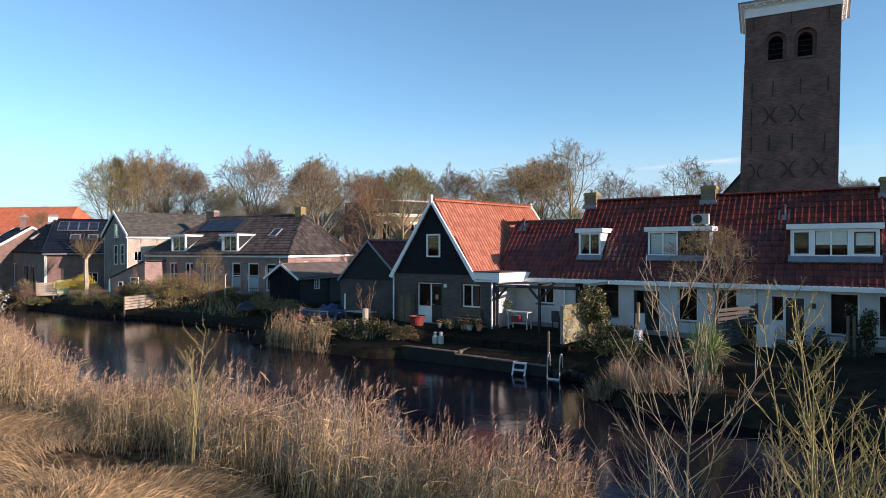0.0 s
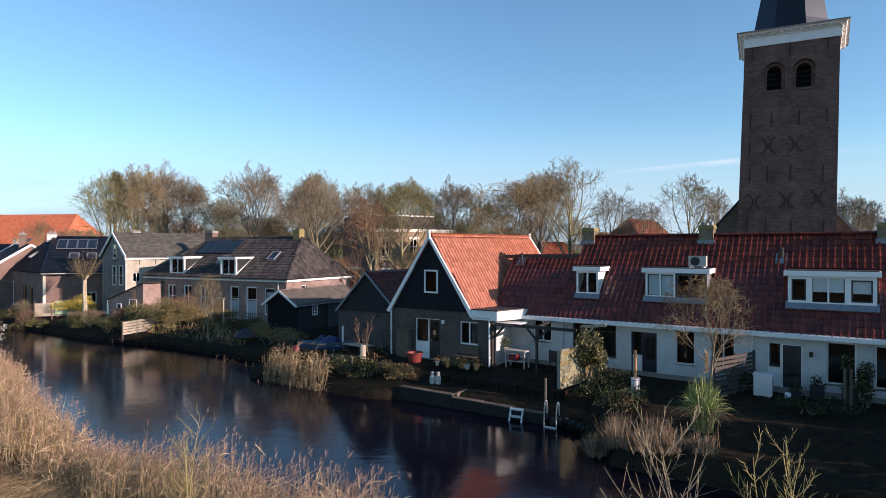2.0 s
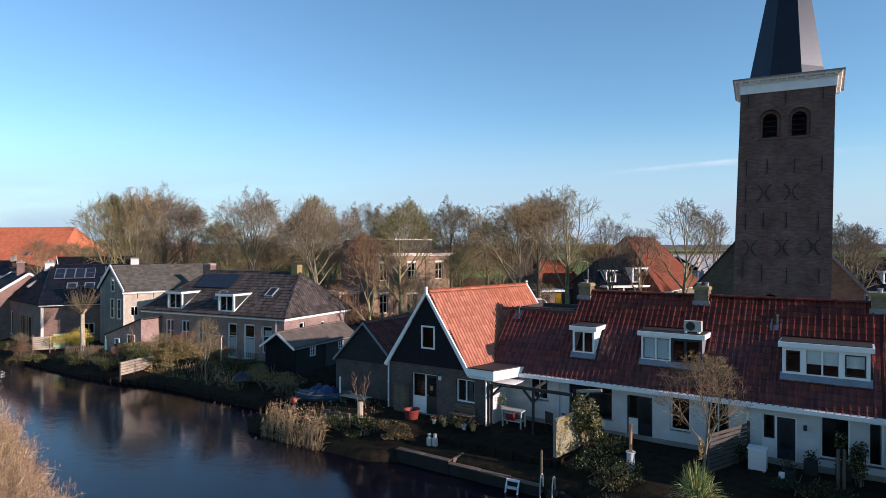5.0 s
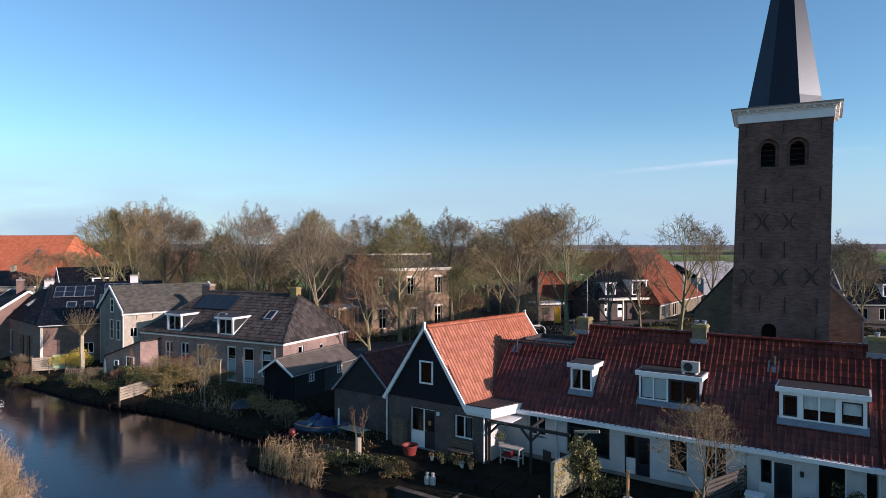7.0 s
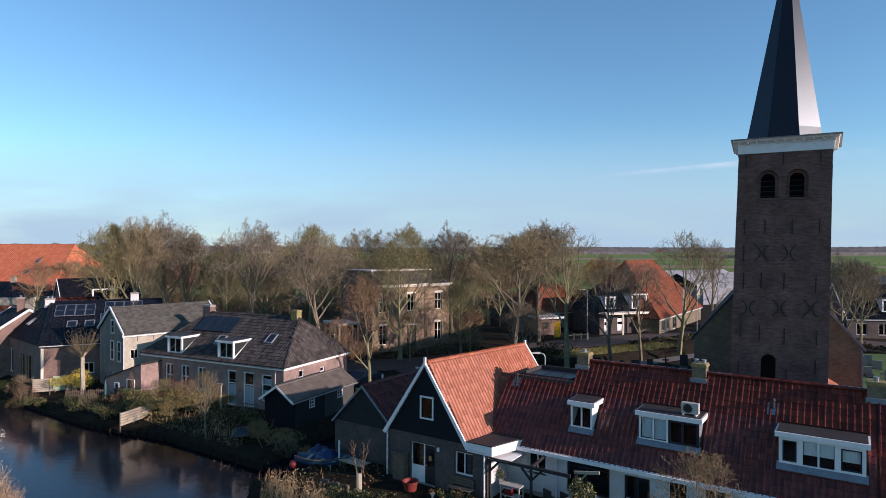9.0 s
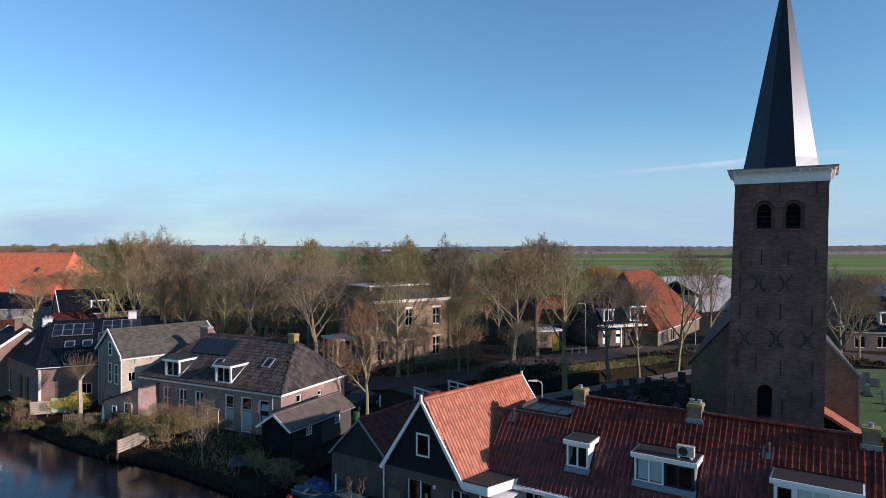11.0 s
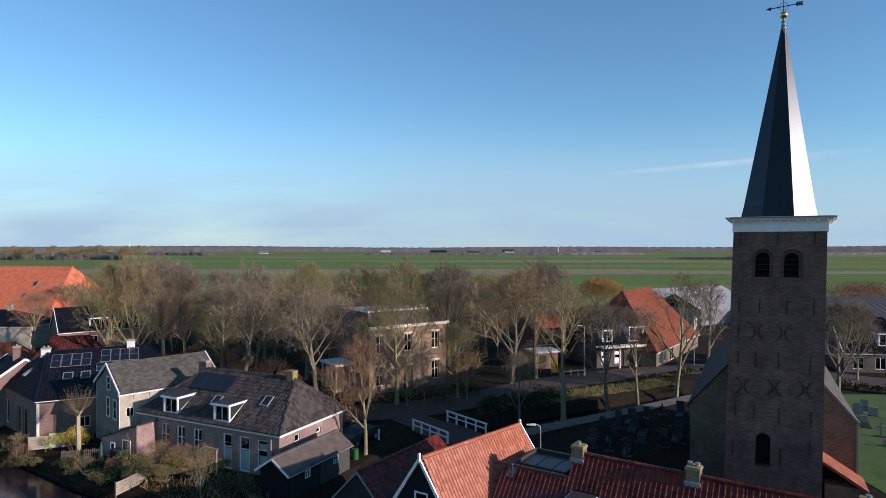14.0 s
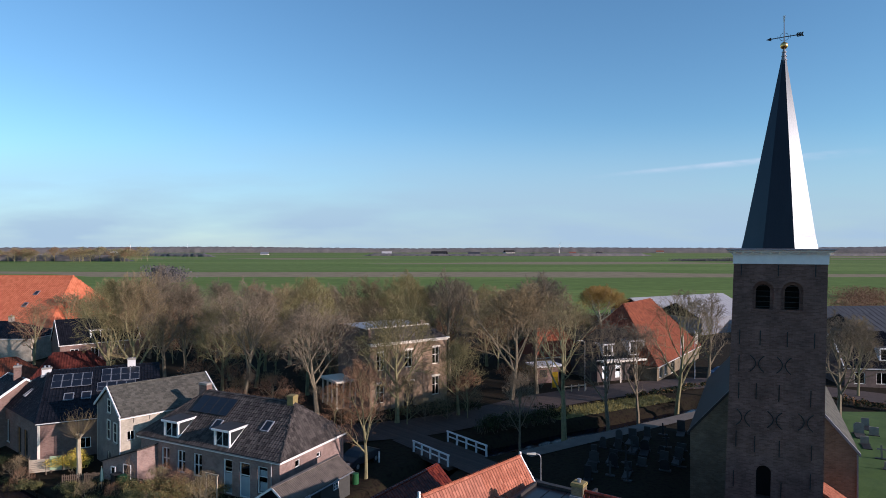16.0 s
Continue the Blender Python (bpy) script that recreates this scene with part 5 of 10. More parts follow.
    ridge_caps(t, Vector(R0) + Vector((0, 0, 0.03)), Vector(R1) + Vector((0, 0, 0.03)), 0.12, mat, 0.4)
    part("eave_board", boxes((-ov + 0.03, W + ov - 0.03, -ov + 0.03, -ov + 0.09, e - 0.2, e - 0.05), (-ov + 0.1, W + ov - 0.1, -ov + 0.09, 0, e - 0.2, e - 0.16)), M[eave], t)
    if hip_r:
        part("eave_board", boxes((W + ov - 0.09, W + ov - 0.03, -ov + 0.1, D + ov - 0.03, e - 0.2, e - 0.05), (W, W + ov - 0.1, -ov + 0.1, D + ov - 0.1, e - 0.2, e - 0.16)), M[eave], t)
    gutter(t, (-ov, -ov - 0.02, e - 0.02), (W + ov, -ov - 0.02, e - 0.02))
    return t


def roof_window(parent, place, across, up, w, h):
    a, u = Vector(across).normalized(), Vector(up).normalized()
    n = a.cross(u)
    m = Matrix(((a.x, u.x, n.x, place[0]), (a.y, u.y, n.y, place[1]), (a.z, u.z, n.z, place[2]), (0, 0, 0, 1)))
    bm = boxes((0, w, 0, 0.08, 0, 0.13), (0, w, h - 0.08, h, 0, 0.13), (0, 0.08, 0.08, h - 0.08, 0, 0.13), (w - 0.08, w, 0.08, h - 0.08, 0, 0.13))
    bm.transform(m)
    ob = part("roof_window", bm, M["lead"], parent)
    bm = boxes((0.08, w - 0.08, 0.08, h - 0.08, 0.02, 0.09))
    bm.transform(m)
    part("pane", bm, M["solar"], ob)


def solar_array(m_parent, place, across, up, cols, rows, w=1.0, h=1.65, label="black solar panels in aluminium frames", rim="lead"):
    a, u = Vector(across).normalized(), Vector(up).normalized()
    n = a.cross(u)
    m = Matrix(((a.x, u.x, n.x, place[0]), (a.y, u.y, n.y, place[1]), (a.z, u.z, n.z, place[2]), (0, 0, 0, 1)))
    for c in range(cols):
        for r in range(rows):
            t = thing("solar_panel", m_parent @ m @ pose(c * (w + 0.02), r * (h + 0.02), 0.1), label, "solar panel", "solar panels")
            part("frame", boxes((0, w, 0, 0.035, 0, 0.04), (0, w, h - 0.035, h, 0, 0.04), (0, 0.035, 0.035, h - 0.035, 0, 0.04), (w - 0.035, w, 0.035, h - 0.035, 0, 0.04), (0.035, w - 0.035, h / 2 - 0.012, h / 2 + 0.012, 0.02, 0.038)), M[rim], t)
            part("cell_sheet", boxes((0.035, w - 0.035, 0.035, h - 0.035, 0.0, 0.032)), M["solar"], t)


# long dormered house
GH = pose(-24.9, 52.25, 0, 0, 0, -26)
OPS = {"cols": (), "rows": (0.62,), "curtain": 0.62, "frame_w": 0.09}
OPD = {"cols": (0.5,), "rows": (0.5,), "frame_w": 0.1, "curtain": 0.0}
gh_dorm = [(2.7, 4.35), (8.3, 9.95)]
OPG = {"cols": (), "rows": (0.63,), "frame_w": 0.11, "panel": 1.6, "panel_mat": "pale_blue", "sill": False}
gh_front = [(2.45, 1.1, 0.95, 1.85, OPD), (4.25, 1.1, 0.95, 1.85, OPD), (6.1, 1.1, 0.95, 1.85, OPD), (9.3, 0.3, 0.95, 2.7, OPG), (10.95, 0.3, 1.1, 2.7, OPG), (12.75, 0.9, 1.0, 2.05, OPS)]
gh = hip_house(GH, 14.9, 8.0, 3.8, 6.75, 3.3, 1.85, "pink_brick", "grey", "long pinkish brick house with a grey tiled roof and two dormers", gh_front,
               right=[(1.75, 2.5, 0.6, 0.6, {"cols": ()}), (4.35, 2.5, 0.55, 0.4, {"cols": ()})],
               keep_front=lambda x, y: any(d0 + 0.2 < x - 0.25 < d1 + 0.2 and 0.3 < y < 2.65 for d0, d1 in gh_dorm))


def small_dormer(t, x0, x1, yf, zb, zt, sl, y_eave, z_eave, cheek="green_board"):
    yb = y_eave + (zt - z_eave) / sl
    fas = part("dormer", boxes((x0 - 0.12, x1 + 0.12, yf - 0.2, yb + 0.15, zt - 0.16, zt)), M["white"], t, "white dormer with dark cheeks")
    part("roofing", boxes((x0 - 0.06, x1 + 0.06, yf - 0.14, yb + 0.3, zt, zt + 0.03)), M["bitumen"], fas)
    for xs in (x0, x1 - 0.06):
        bm = bmesh.new()
        va = [(yf + 0.1, zb), (yf + 0.1, zt - 0.16), (yb, zt - 0.16)]
        v0 = [bm.verts.new((xs, y, z)) for y, z in va]
        v1 = [bm.verts.new((xs + 0.06, y, z)) for y, z in va]
        bm.faces.new(v0)
        bm.faces.new(v1[::-1])
        for i in range(3):
            j = (i + 1) % 3
            bm.faces.new((v0[i], v0[j], v1[j], v1[i]))
        part("cheek", bm, M[cheek], fas)
        bm = bmesh.new()
        beam(bm, (xs + 0.03, yf + 0.05, zb + 0.05), (xs + 0.03, yb, zt - 0.08), 0.14, 0.14)
        part("cheek_trim", bm, M["white"], fas)
    for xs in (x0, x1 - 0.14):
        part("corner_post", boxes((xs, xs + 0.14, yf - 0.03, yf + 0.12, zb - 0.05, zt - 0.16)), M["white"], fas)
    window(fas, pose(x0 + 0.14, yf, zb), x1 - x0 - 0.28, zt - 0.16 - zb, cols=(0.5,), sill=True, frame_w=0.07)
    # Near-black sheet paints the darkness behind the small dormer's panes.
    part("inside", boxes((x0 + 0.1, x1 - 0.1, yf + 0.7, yf + 0.75, zb, zt - 0.2)), M["dark"], fas)


for d0, d1 in gh_dorm:
    small_dormer(gh, d0, d1, 0.05, 3.86, 5.22, 0.7375, -0.25, 3.62)
up_gh = Vector((0, 4.0, 2.95)).normalized()
roof_window(gh, (11.6, 1.55, 4.97), (1, 0, 0), up_gh, 0.8, 1.0)
roof_window(gh, (6.75, 1.05, 4.6), (1, 0, 0), up_gh, 0.8, 1.0)
solar_array(GH, (3.45, 2.15, 5.41), (1, 0, 0), up_gh, 4, 1, 1.0, 1.75, "flush all-black solar panel on the tiled roof", "iron")
downpipe(gh, 14.2, -0.1, 0, 3.6)
chimney(GH @ pose(12.75, 4.0, 0), 0.6, 0.6, 6.3, 7.4, "brick chimney with lichen on the ridge", "lichen", "lichen", 0)
chimney(GH @ pose(2.9, 4.2, 0), 0.9, 0.6, 6.0, 7.4, "broad brick chimney on the ridge", "brown_brick", "concrete", 0)
# brick lean-to between the two houses
t = thing("brick_lean_to", GH, "low pinkish brick lean-to with a dark door", "outbuilding")
bm = bmesh.new()
prism(bm, [(-2.2, -0.3), (2.0, -0.3), (2.0, 3.05), (-2.2, 1.62)], -1.9, -1.7)
part("wall", bm, M["pink_brick"], t)
part("wall", boxes((-2.2, -2.0, -1.7, -0.9, -0.3, 1.6)), M["pink_brick"], t)
part("wall", boxes((1.8, 2.0, -1.7, -0.02, -0.3, 3.0)), M["pink_brick"], t)
bm = bmesh.new()
slab(bm, [(-2.35, -2.0, 1.66), (2.08, -2.0, 3.17), (2.08, 0.0, 3.17), (-2.35, -1.0, 1.66)], 0.09)
part("roof", bm, M["under_grey"], t)
part("door", boxes((0.42, 1.23, -1.93, -1.9, -0.1, 1.74)), M["iron"], t, "black plank door")
part("door_frame", boxes((0.36, 0.42, -1.95, -1.9, -0.1, 1.8), (1.23, 1.29, -1.95, -1.9, -0.1, 1.8), (0.42, 1.23, -1.948, -1.9, 1.74, 1.8)), M["white"], t)
window(t, pose(-1.1, -2.01, 0.6), 0.55, 0.8, cols=(), backing=True)

# black boarded shed with a corrugated roof
SH = pose(-12.09, 43.0, 0, 0, 0, -26.8)


def shed():
    t = thing("shed", SH, "black boarded garden shed with corrugated fibre-cement roof", "shed")
    W, D, ez, rz = 2.54, 6.8, 2.25, 3.03
    part("wall", wall(bmesh.new(), W, -0.3, ez, 0.12), M["black_board"], t)
    # the side in two lengths, the rear standing proud in paler boards that paint its sunlight
    w = wall(bmesh.new(), 3.14, -0.3, ez - 0.05, 0.12, [(1.5, 1.5 + 0.6, 1.26, 1.26 + 0.72)])
    w.transform(pose(W, 0.12, 0, 0, 0, 90))
    part("wall", w, M["green_board"], t)
    window(t, pose(W, 0.12, 0, 0, 0, 90) @ pose(1.5, -0.04, 1.26), 0.6, 0.72, cols=(0.5,), rows=(0.33, 0.67), frame_w=0.06, sill=False)
    w = wall(bmesh.new(), D - 3.26, -0.3, ez - 0.1, 0.2, [(1.48, 1.48 + 0.6, 1.31, 1.31 + 0.72)])
    w.transform(pose(W + 0.08, 3.26, 0, 0, 0, 90))
    part("wall", w, M["lit_grey_board"], t, "grey-green boarded rear wall, paler for the sun on it")
    window(t, pose(W + 0.08, 3.26, 0, 0, 0, 90) @ pose(1.48, -0.04, 1.31), 0.6, 0.72, cols=(0.5,), rows=(0.33, 0.67), frame_w=0.06, sill=False)
    part("wall", boxes((0, 0.12, 0.12, D - 0.12, -0.3, ez), (0, W, D - 0.12, D, -0.3, ez)), M["green_board"], t)
    for y in (0, D - 0.12):
        bm = bmesh.new()
        prism(bm, [(0, ez), (W, ez), (W / 2, rz - 0.08)], y, y + 0.12)
        part("gable", bm, M["black_board"], t)
    # board ribs
    for i in range(13):
        x = 0.1 + i * 0.19
        part("batten", boxes((x, x + 0.03, -0.025, 0.0, -0.2, ez + min(x, W - x) * 0.6)), M["black_board"], t)
    for s in (0, 1):
        xe = -0.2 if s == 0 else W + 0.2
        n = 90
        v, f = [], []
        ze = ez - 0.2 * (rz - ez) / (W / 2)
        for i in range(n * 4 + 1):
            y = -0.3 + (D + 0.6) * i / (n * 4)
            b = 0.055 * math.sin(2 * math.pi * i / 8)
            v += [(xe, y, ze + b), (W / 2, y, rz + b + 0.02), (xe, y, ze + b - 0.03), (W / 2, y, rz + b - 0.01)]
        for i in range(n * 4):
            k = i * 4
            f += [(k, k + 4, k + 5, k + 1), (k + 2, k + 3, k + 7, k + 6), (k, k + 2, k + 6, k + 4)]
        mesh_object("roof_sheet", v, f, M["corrugated"], t)
    bm = bmesh.new()
    beam(bm, (W / 2, -0.32, rz + 0.05), (W / 2, D + 0.32, rz + 0.05), 0.28, 0.05)
    part("ridge_cap", bm, M["corrugated"], t)
    for xe in (-0.24, W + 0.24):
        bm = bmesh.new()
        beam(bm, (xe, -0.32, ez - 0.22), (W / 2, -0.32, rz + 0.0), 0.04, 0.14)
        part("barge_board", bm, M["white"], t)
    gutter(t, (W + 0.26, -0.3, ez - 0.2), (W + 0.26, D + 0.3, ez - 0.2))


shed()

# tall house with a slate roof, its gable to the canal
FH = pose(-26.4, 51.85, 0, 0, 0, 46)        # x runs back along the lit side wall
tall = {"cols": (), "rows": (0.55,), "frame_w": 0.08, "frame_mat": "cream"}
fh = hip_house(FH, 8.5, 6.1, 5.3, 7.2, 0, 0, "yellow_brick", "grey", "tall yellow brick house with a slate roof and white barge boards",
               front=[(0.5, 3.05, 0.62, 0.8, {"cols": (0.5,), "frame_w": 0.05})],
               left=[(2.7, -0.1, 0.9, 1.7, tall)], left_mat="grey_brick",
               flat=True, tile_mat=M["slate"], tw=0.34, tl=0.26, tiles="f")
for fx, fzz, fh_ in ((2.95, 5.0, 1.2), (2.85, 2.7, 1.7), (4.5, 2.75, 1.7)):
    window(fh, pose(0, 6.1, 0, 0, 0, -90) @ pose(fx, -0.1, fzz), 0.85, fh_, cols=(), rows=(0.5,), frame_w=0.08, frame_mat="cream", backing=True)
downpipe(fh, -0.07, -0.05, 0, 5.15, "plastic_white")
for i in range(5):
    part("wall_anchor", boxes((1.0 + i * 1.3, 1.04 + i * 1.3, -0.03, 0.0, 4.5, 4.95)), M["iron"], fh)

# dark blue-black tiled house with solar panels
BL = pose(-35.6, 55.3, 0, 0, 0, 26)


def corner_house():
    """Two slopes meet over the corner: the front slope to the garden and a dark slope along the side street."""
    t = thing("house", BL, "brick house with glossy black tiles, solar panels and roof windows", "house")
    ez, rz, W = 3.85, 7.0, 9.8
    R0, R1, E = (0.0, 7.1, rz), (W, 7.1, rz), (-4.7, 9.6, ez - 0.05)
    holes = [(3.2, 4.1, 0.9, 1.9), (6.6, 7.6, 0.9, 2.2)]
    part("wall", wall(bmesh.new(), W, -0.3, ez, 0.25, holes), M["brown_brick"], t)
    window(t, pose(3.2, 0.06, 0.9), 0.9, 1.0, cols=(0.5,))
    window(t, pose(6.6, 0.06, 0.9), 1.0, 1.3, cols=(0.5,))
    side = pose(-4.55, 9.3, 0, 0, 0, math.degrees(math.atan2(-9.3, 4.55)))
    L = math.hypot(4.55, 9.3)
    ops = [(1.5, 0.4, 1.7, 2.3, {"cols": (0.5,), "frame_w": 0.1}), (5.3, 0.0, 0.95, 2.5, {"cols": (), "frame_mat": "orange_wood"}), (6.9, 0.0, 0.95, 2.5, {"cols": (), "frame_mat": "orange_wood"})]
    w = wall(bmesh.new(), L - 0.1, -0.3, ez, 0.25, [(o[0], o[0] + o[2], o[1], o[1] + o[3]) for o in ops])
    w.transform(side)
    part("wall", w, M["brown_brick"], t)
    for x, z, ww, hh, opt in ops:
        # Near-black sheets paint the unlit rooms of the corner house.
        window(t, side @ pose(x, 0.06, z), ww, hh, **opt)
    part("wall", boxes((W - 0.25, W, 0.25, 14, -0.3, ez), (-4.4, W - 0.25, 13.75, 14, -0.3, ez)), M["brown_brick"], t)
    part("inside", boxes((0.8, W - 0.3, 1.4, 1.45, -0.2, ez), (-3.6, 0.6, 9.0, 9.05, -0.2, ez)), M["dark"], t)
    A, B = (-0.15, -0.35, ez - 0.15), (W + 0.1, -0.35, ez - 0.15)
    for pts in ((A, B, R1, R0), (E, A, R0), ((W + 0.1, 14.3, ez), (-4.7, 14.3, ez), R0, R1), ((-4.7, 14.3, ez), E, R0)):
        bm = bmesh.new()
        slab(bm, pts, 0.09)
        part("roof", bm, M["under_blk"], t)
    up = Vector((0, 7.45, rz - ez + 0.15))
    tile_field(t, (A[0], A[1], A[2] + 0.02), (1, 0, 0), up, W + 0.25, up.length, "blk", tw=0.28, tl=0.36)
    a = Vector(A) - Vector(E)
    u = Vector(R0) - Vector(E)
    al = a.normalized()
    ul = u - al * u.dot(al)
    H, xr, LL = ul.length, u.dot(al), a.length
    tile_field(t, Vector(E) + Vector((0, 0, 0.02)), a, ul, LL, H, "blk", keep=lambda x, y: xr * y / H < x < LL + (xr - LL) * y / H, tw=0.28, tl=0.36)
    ridge_caps(t, (0, 7.1, rz + 0.03), (W, 7.1, rz + 0.03), 0.12, M["tile_blk"], 0.4)
    ridge_caps(t, Vector(A) + Vector((0, 0, 0.03)), Vector(R0) + Vector((0, 0, 0.03)), 0.12, M["tile_blk"], 0.4, "hip_tiles")
    part("eave_board", boxes((0, W, -0.33, -0.27, ez - 0.35, ez - 0.17), (0.1, W, -0.27, 0, ez - 0.35, ez - 0.31)), M["navy"], t)
    part("corner_pilaster", boxes((-0.05, 0.16, -0.05, 0.0, 0, 3.5)), M["cream"], t)
    gutter(t, (A[0], A[1] - 0.05, A[2] - 0.06), (B[0], B[1] - 0.05, B[2] - 0.06), "plastic_white")
    return t, up.normalized(), (rz - ez + 0.15) / 7.45


bl, up_bl, k_bl = corner_house()


def bl_z(y):
    return 3.7 + (y + 0.35) * k_bl


solar_array(BL, (0.45, 4.25, bl_z(4.25)), (1, 0, 0), up_bl, 4, 1, 0.83, 2.2)
solar_array(BL, (4.65, 4.6, bl_z(4.6)), (1, 0, 0), up_bl, 4, 1, 0.83, 2.2)
solar_array(BL, (4.35, 3.2, bl_z(3.2)), (1, 0, 0), up_bl, 4, 1, 0.83, 1.4)
for x in (1.65, 3.1):
    roof_window(bl, (x, 2.3, bl_z(2.3) + 0.03), (1, 0, 0), up_bl, 0.85, 1.1)
roof_window(bl, (-2.0, 6.1, 4.95), (4.55, -9.4, 0), (4.6, 2.4, 3.4), 0.5, 1.3)
chimney(BL @ pose(-0.2, 7.1, 0), 0.8, 0.6, 6.5, 7.4, "white-rendered chimney on the black roof", "white_wall", "concrete", 2)
chimney(BL @ pose(7.3, 7.1, 0), 0.75, 0.6, 6.5, 7.75, "tall white chimney with a moulded cap", "white_wall", "concrete", 0)
chimney(BL @ pose(-3.0, 9.6, 0), 0.6, 0.6, 5.0, 7.4, "plain brick chimney beside the black roof", "brown_brick", "concrete", 1)
hip_house(pose(-47.2, 61.4, 0, 0, 0, -38), 4.6, 8.0, 3.6, 6.2, 0, 0, "brown_brick", "blk", "lower wing with black tiles and white verge", [], tiles="fr", tw=0.3, tl=0.4)

# houses further back on that side
hip_house(pose(-60.5, 75.3, 0, 0, 0, 30), 9, 8, 2.4, 4.7, 2, 2, "brown_brick", "rust", "brick house with a dull red tiled roof", [(2, 0.8, 1.2, 1.4, {}), (6, 0.8, 1.2, 1.4, {})], tiles="fr", tw=0.3, tl=0.4)
hip_house(pose(-48.8, 73.4, 0, 0, 0, 24), 8, 7, 3.2, 6.1, 2, 2, "brown_brick", "wine", "brick house with a dark red hipped roof", [(2, 0.8, 1.2, 1.4, {})], tiles="fr", tw=0.3, tl=0.4)
hx = hip_house(pose(-84, 103, 0), 15.5, 8, 4.3, 6.5, 2.5, 5.9, "yellow_brick", "blk", "yellowish brick house with a black tiled hipped roof", [(2, 0.8, 1.2, 1.4, {}), (6.5, 2.2, 0.9, 0.7, {})], tiles="fr", tw=0.3, tl=0.4)
chimney(pose(-74.6, 107, 0), 0.7, 0.6, 6.0, 7.5, "short yellow brick chimney on a hipped roof", "yellow_brick", "lichen", 1)
hy = hip_house(pose(-61.8, 100, 0, 0, 0, 42), 12, 7, 3.7, 7.2, 0, 0, "brown_brick", "blk", "large brick house with a dark tiled roof behind trees", [(1.5, 1, 1.2, 1.6, {}), (4.5, 1, 1.2, 1.6, {}), (8.5, 1, 1.2, 1.6, {})], tiles="fr", tw=0.3, tl=0.4)
small_dormer(hy, 4.5, 7.6, 0.5, 4.2, 5.5, 1.0, 0, 3.7, "white")

# great farm roof in the distance
barn = hip_house(pose(-121.6, 127.8, 0, 0, 0, -8), 44, 24, 3.6, 13.2, 0, 4.0, "brown_brick", "farm", "vast orange pantile barn roof of a farmhouse", [(6, 0.8, 1.2, 1.5, {}), (20, 0.8, 1.2, 1.5, {})], tiles="fr", tw=0.5, tl=0.6)
for x, y in ((34.6, 7.0), (34.4, 4.2)):
    roof_window(barn, (x, y, 3.6 + 9.6 * y / 12 + 0.08), (1, 0, 0), (0, 12, 9.6), 1.0, 1.3)

# ---- manor ----
MN = pose(-7.98, 71.3, 0, 0, 0, 34.9)


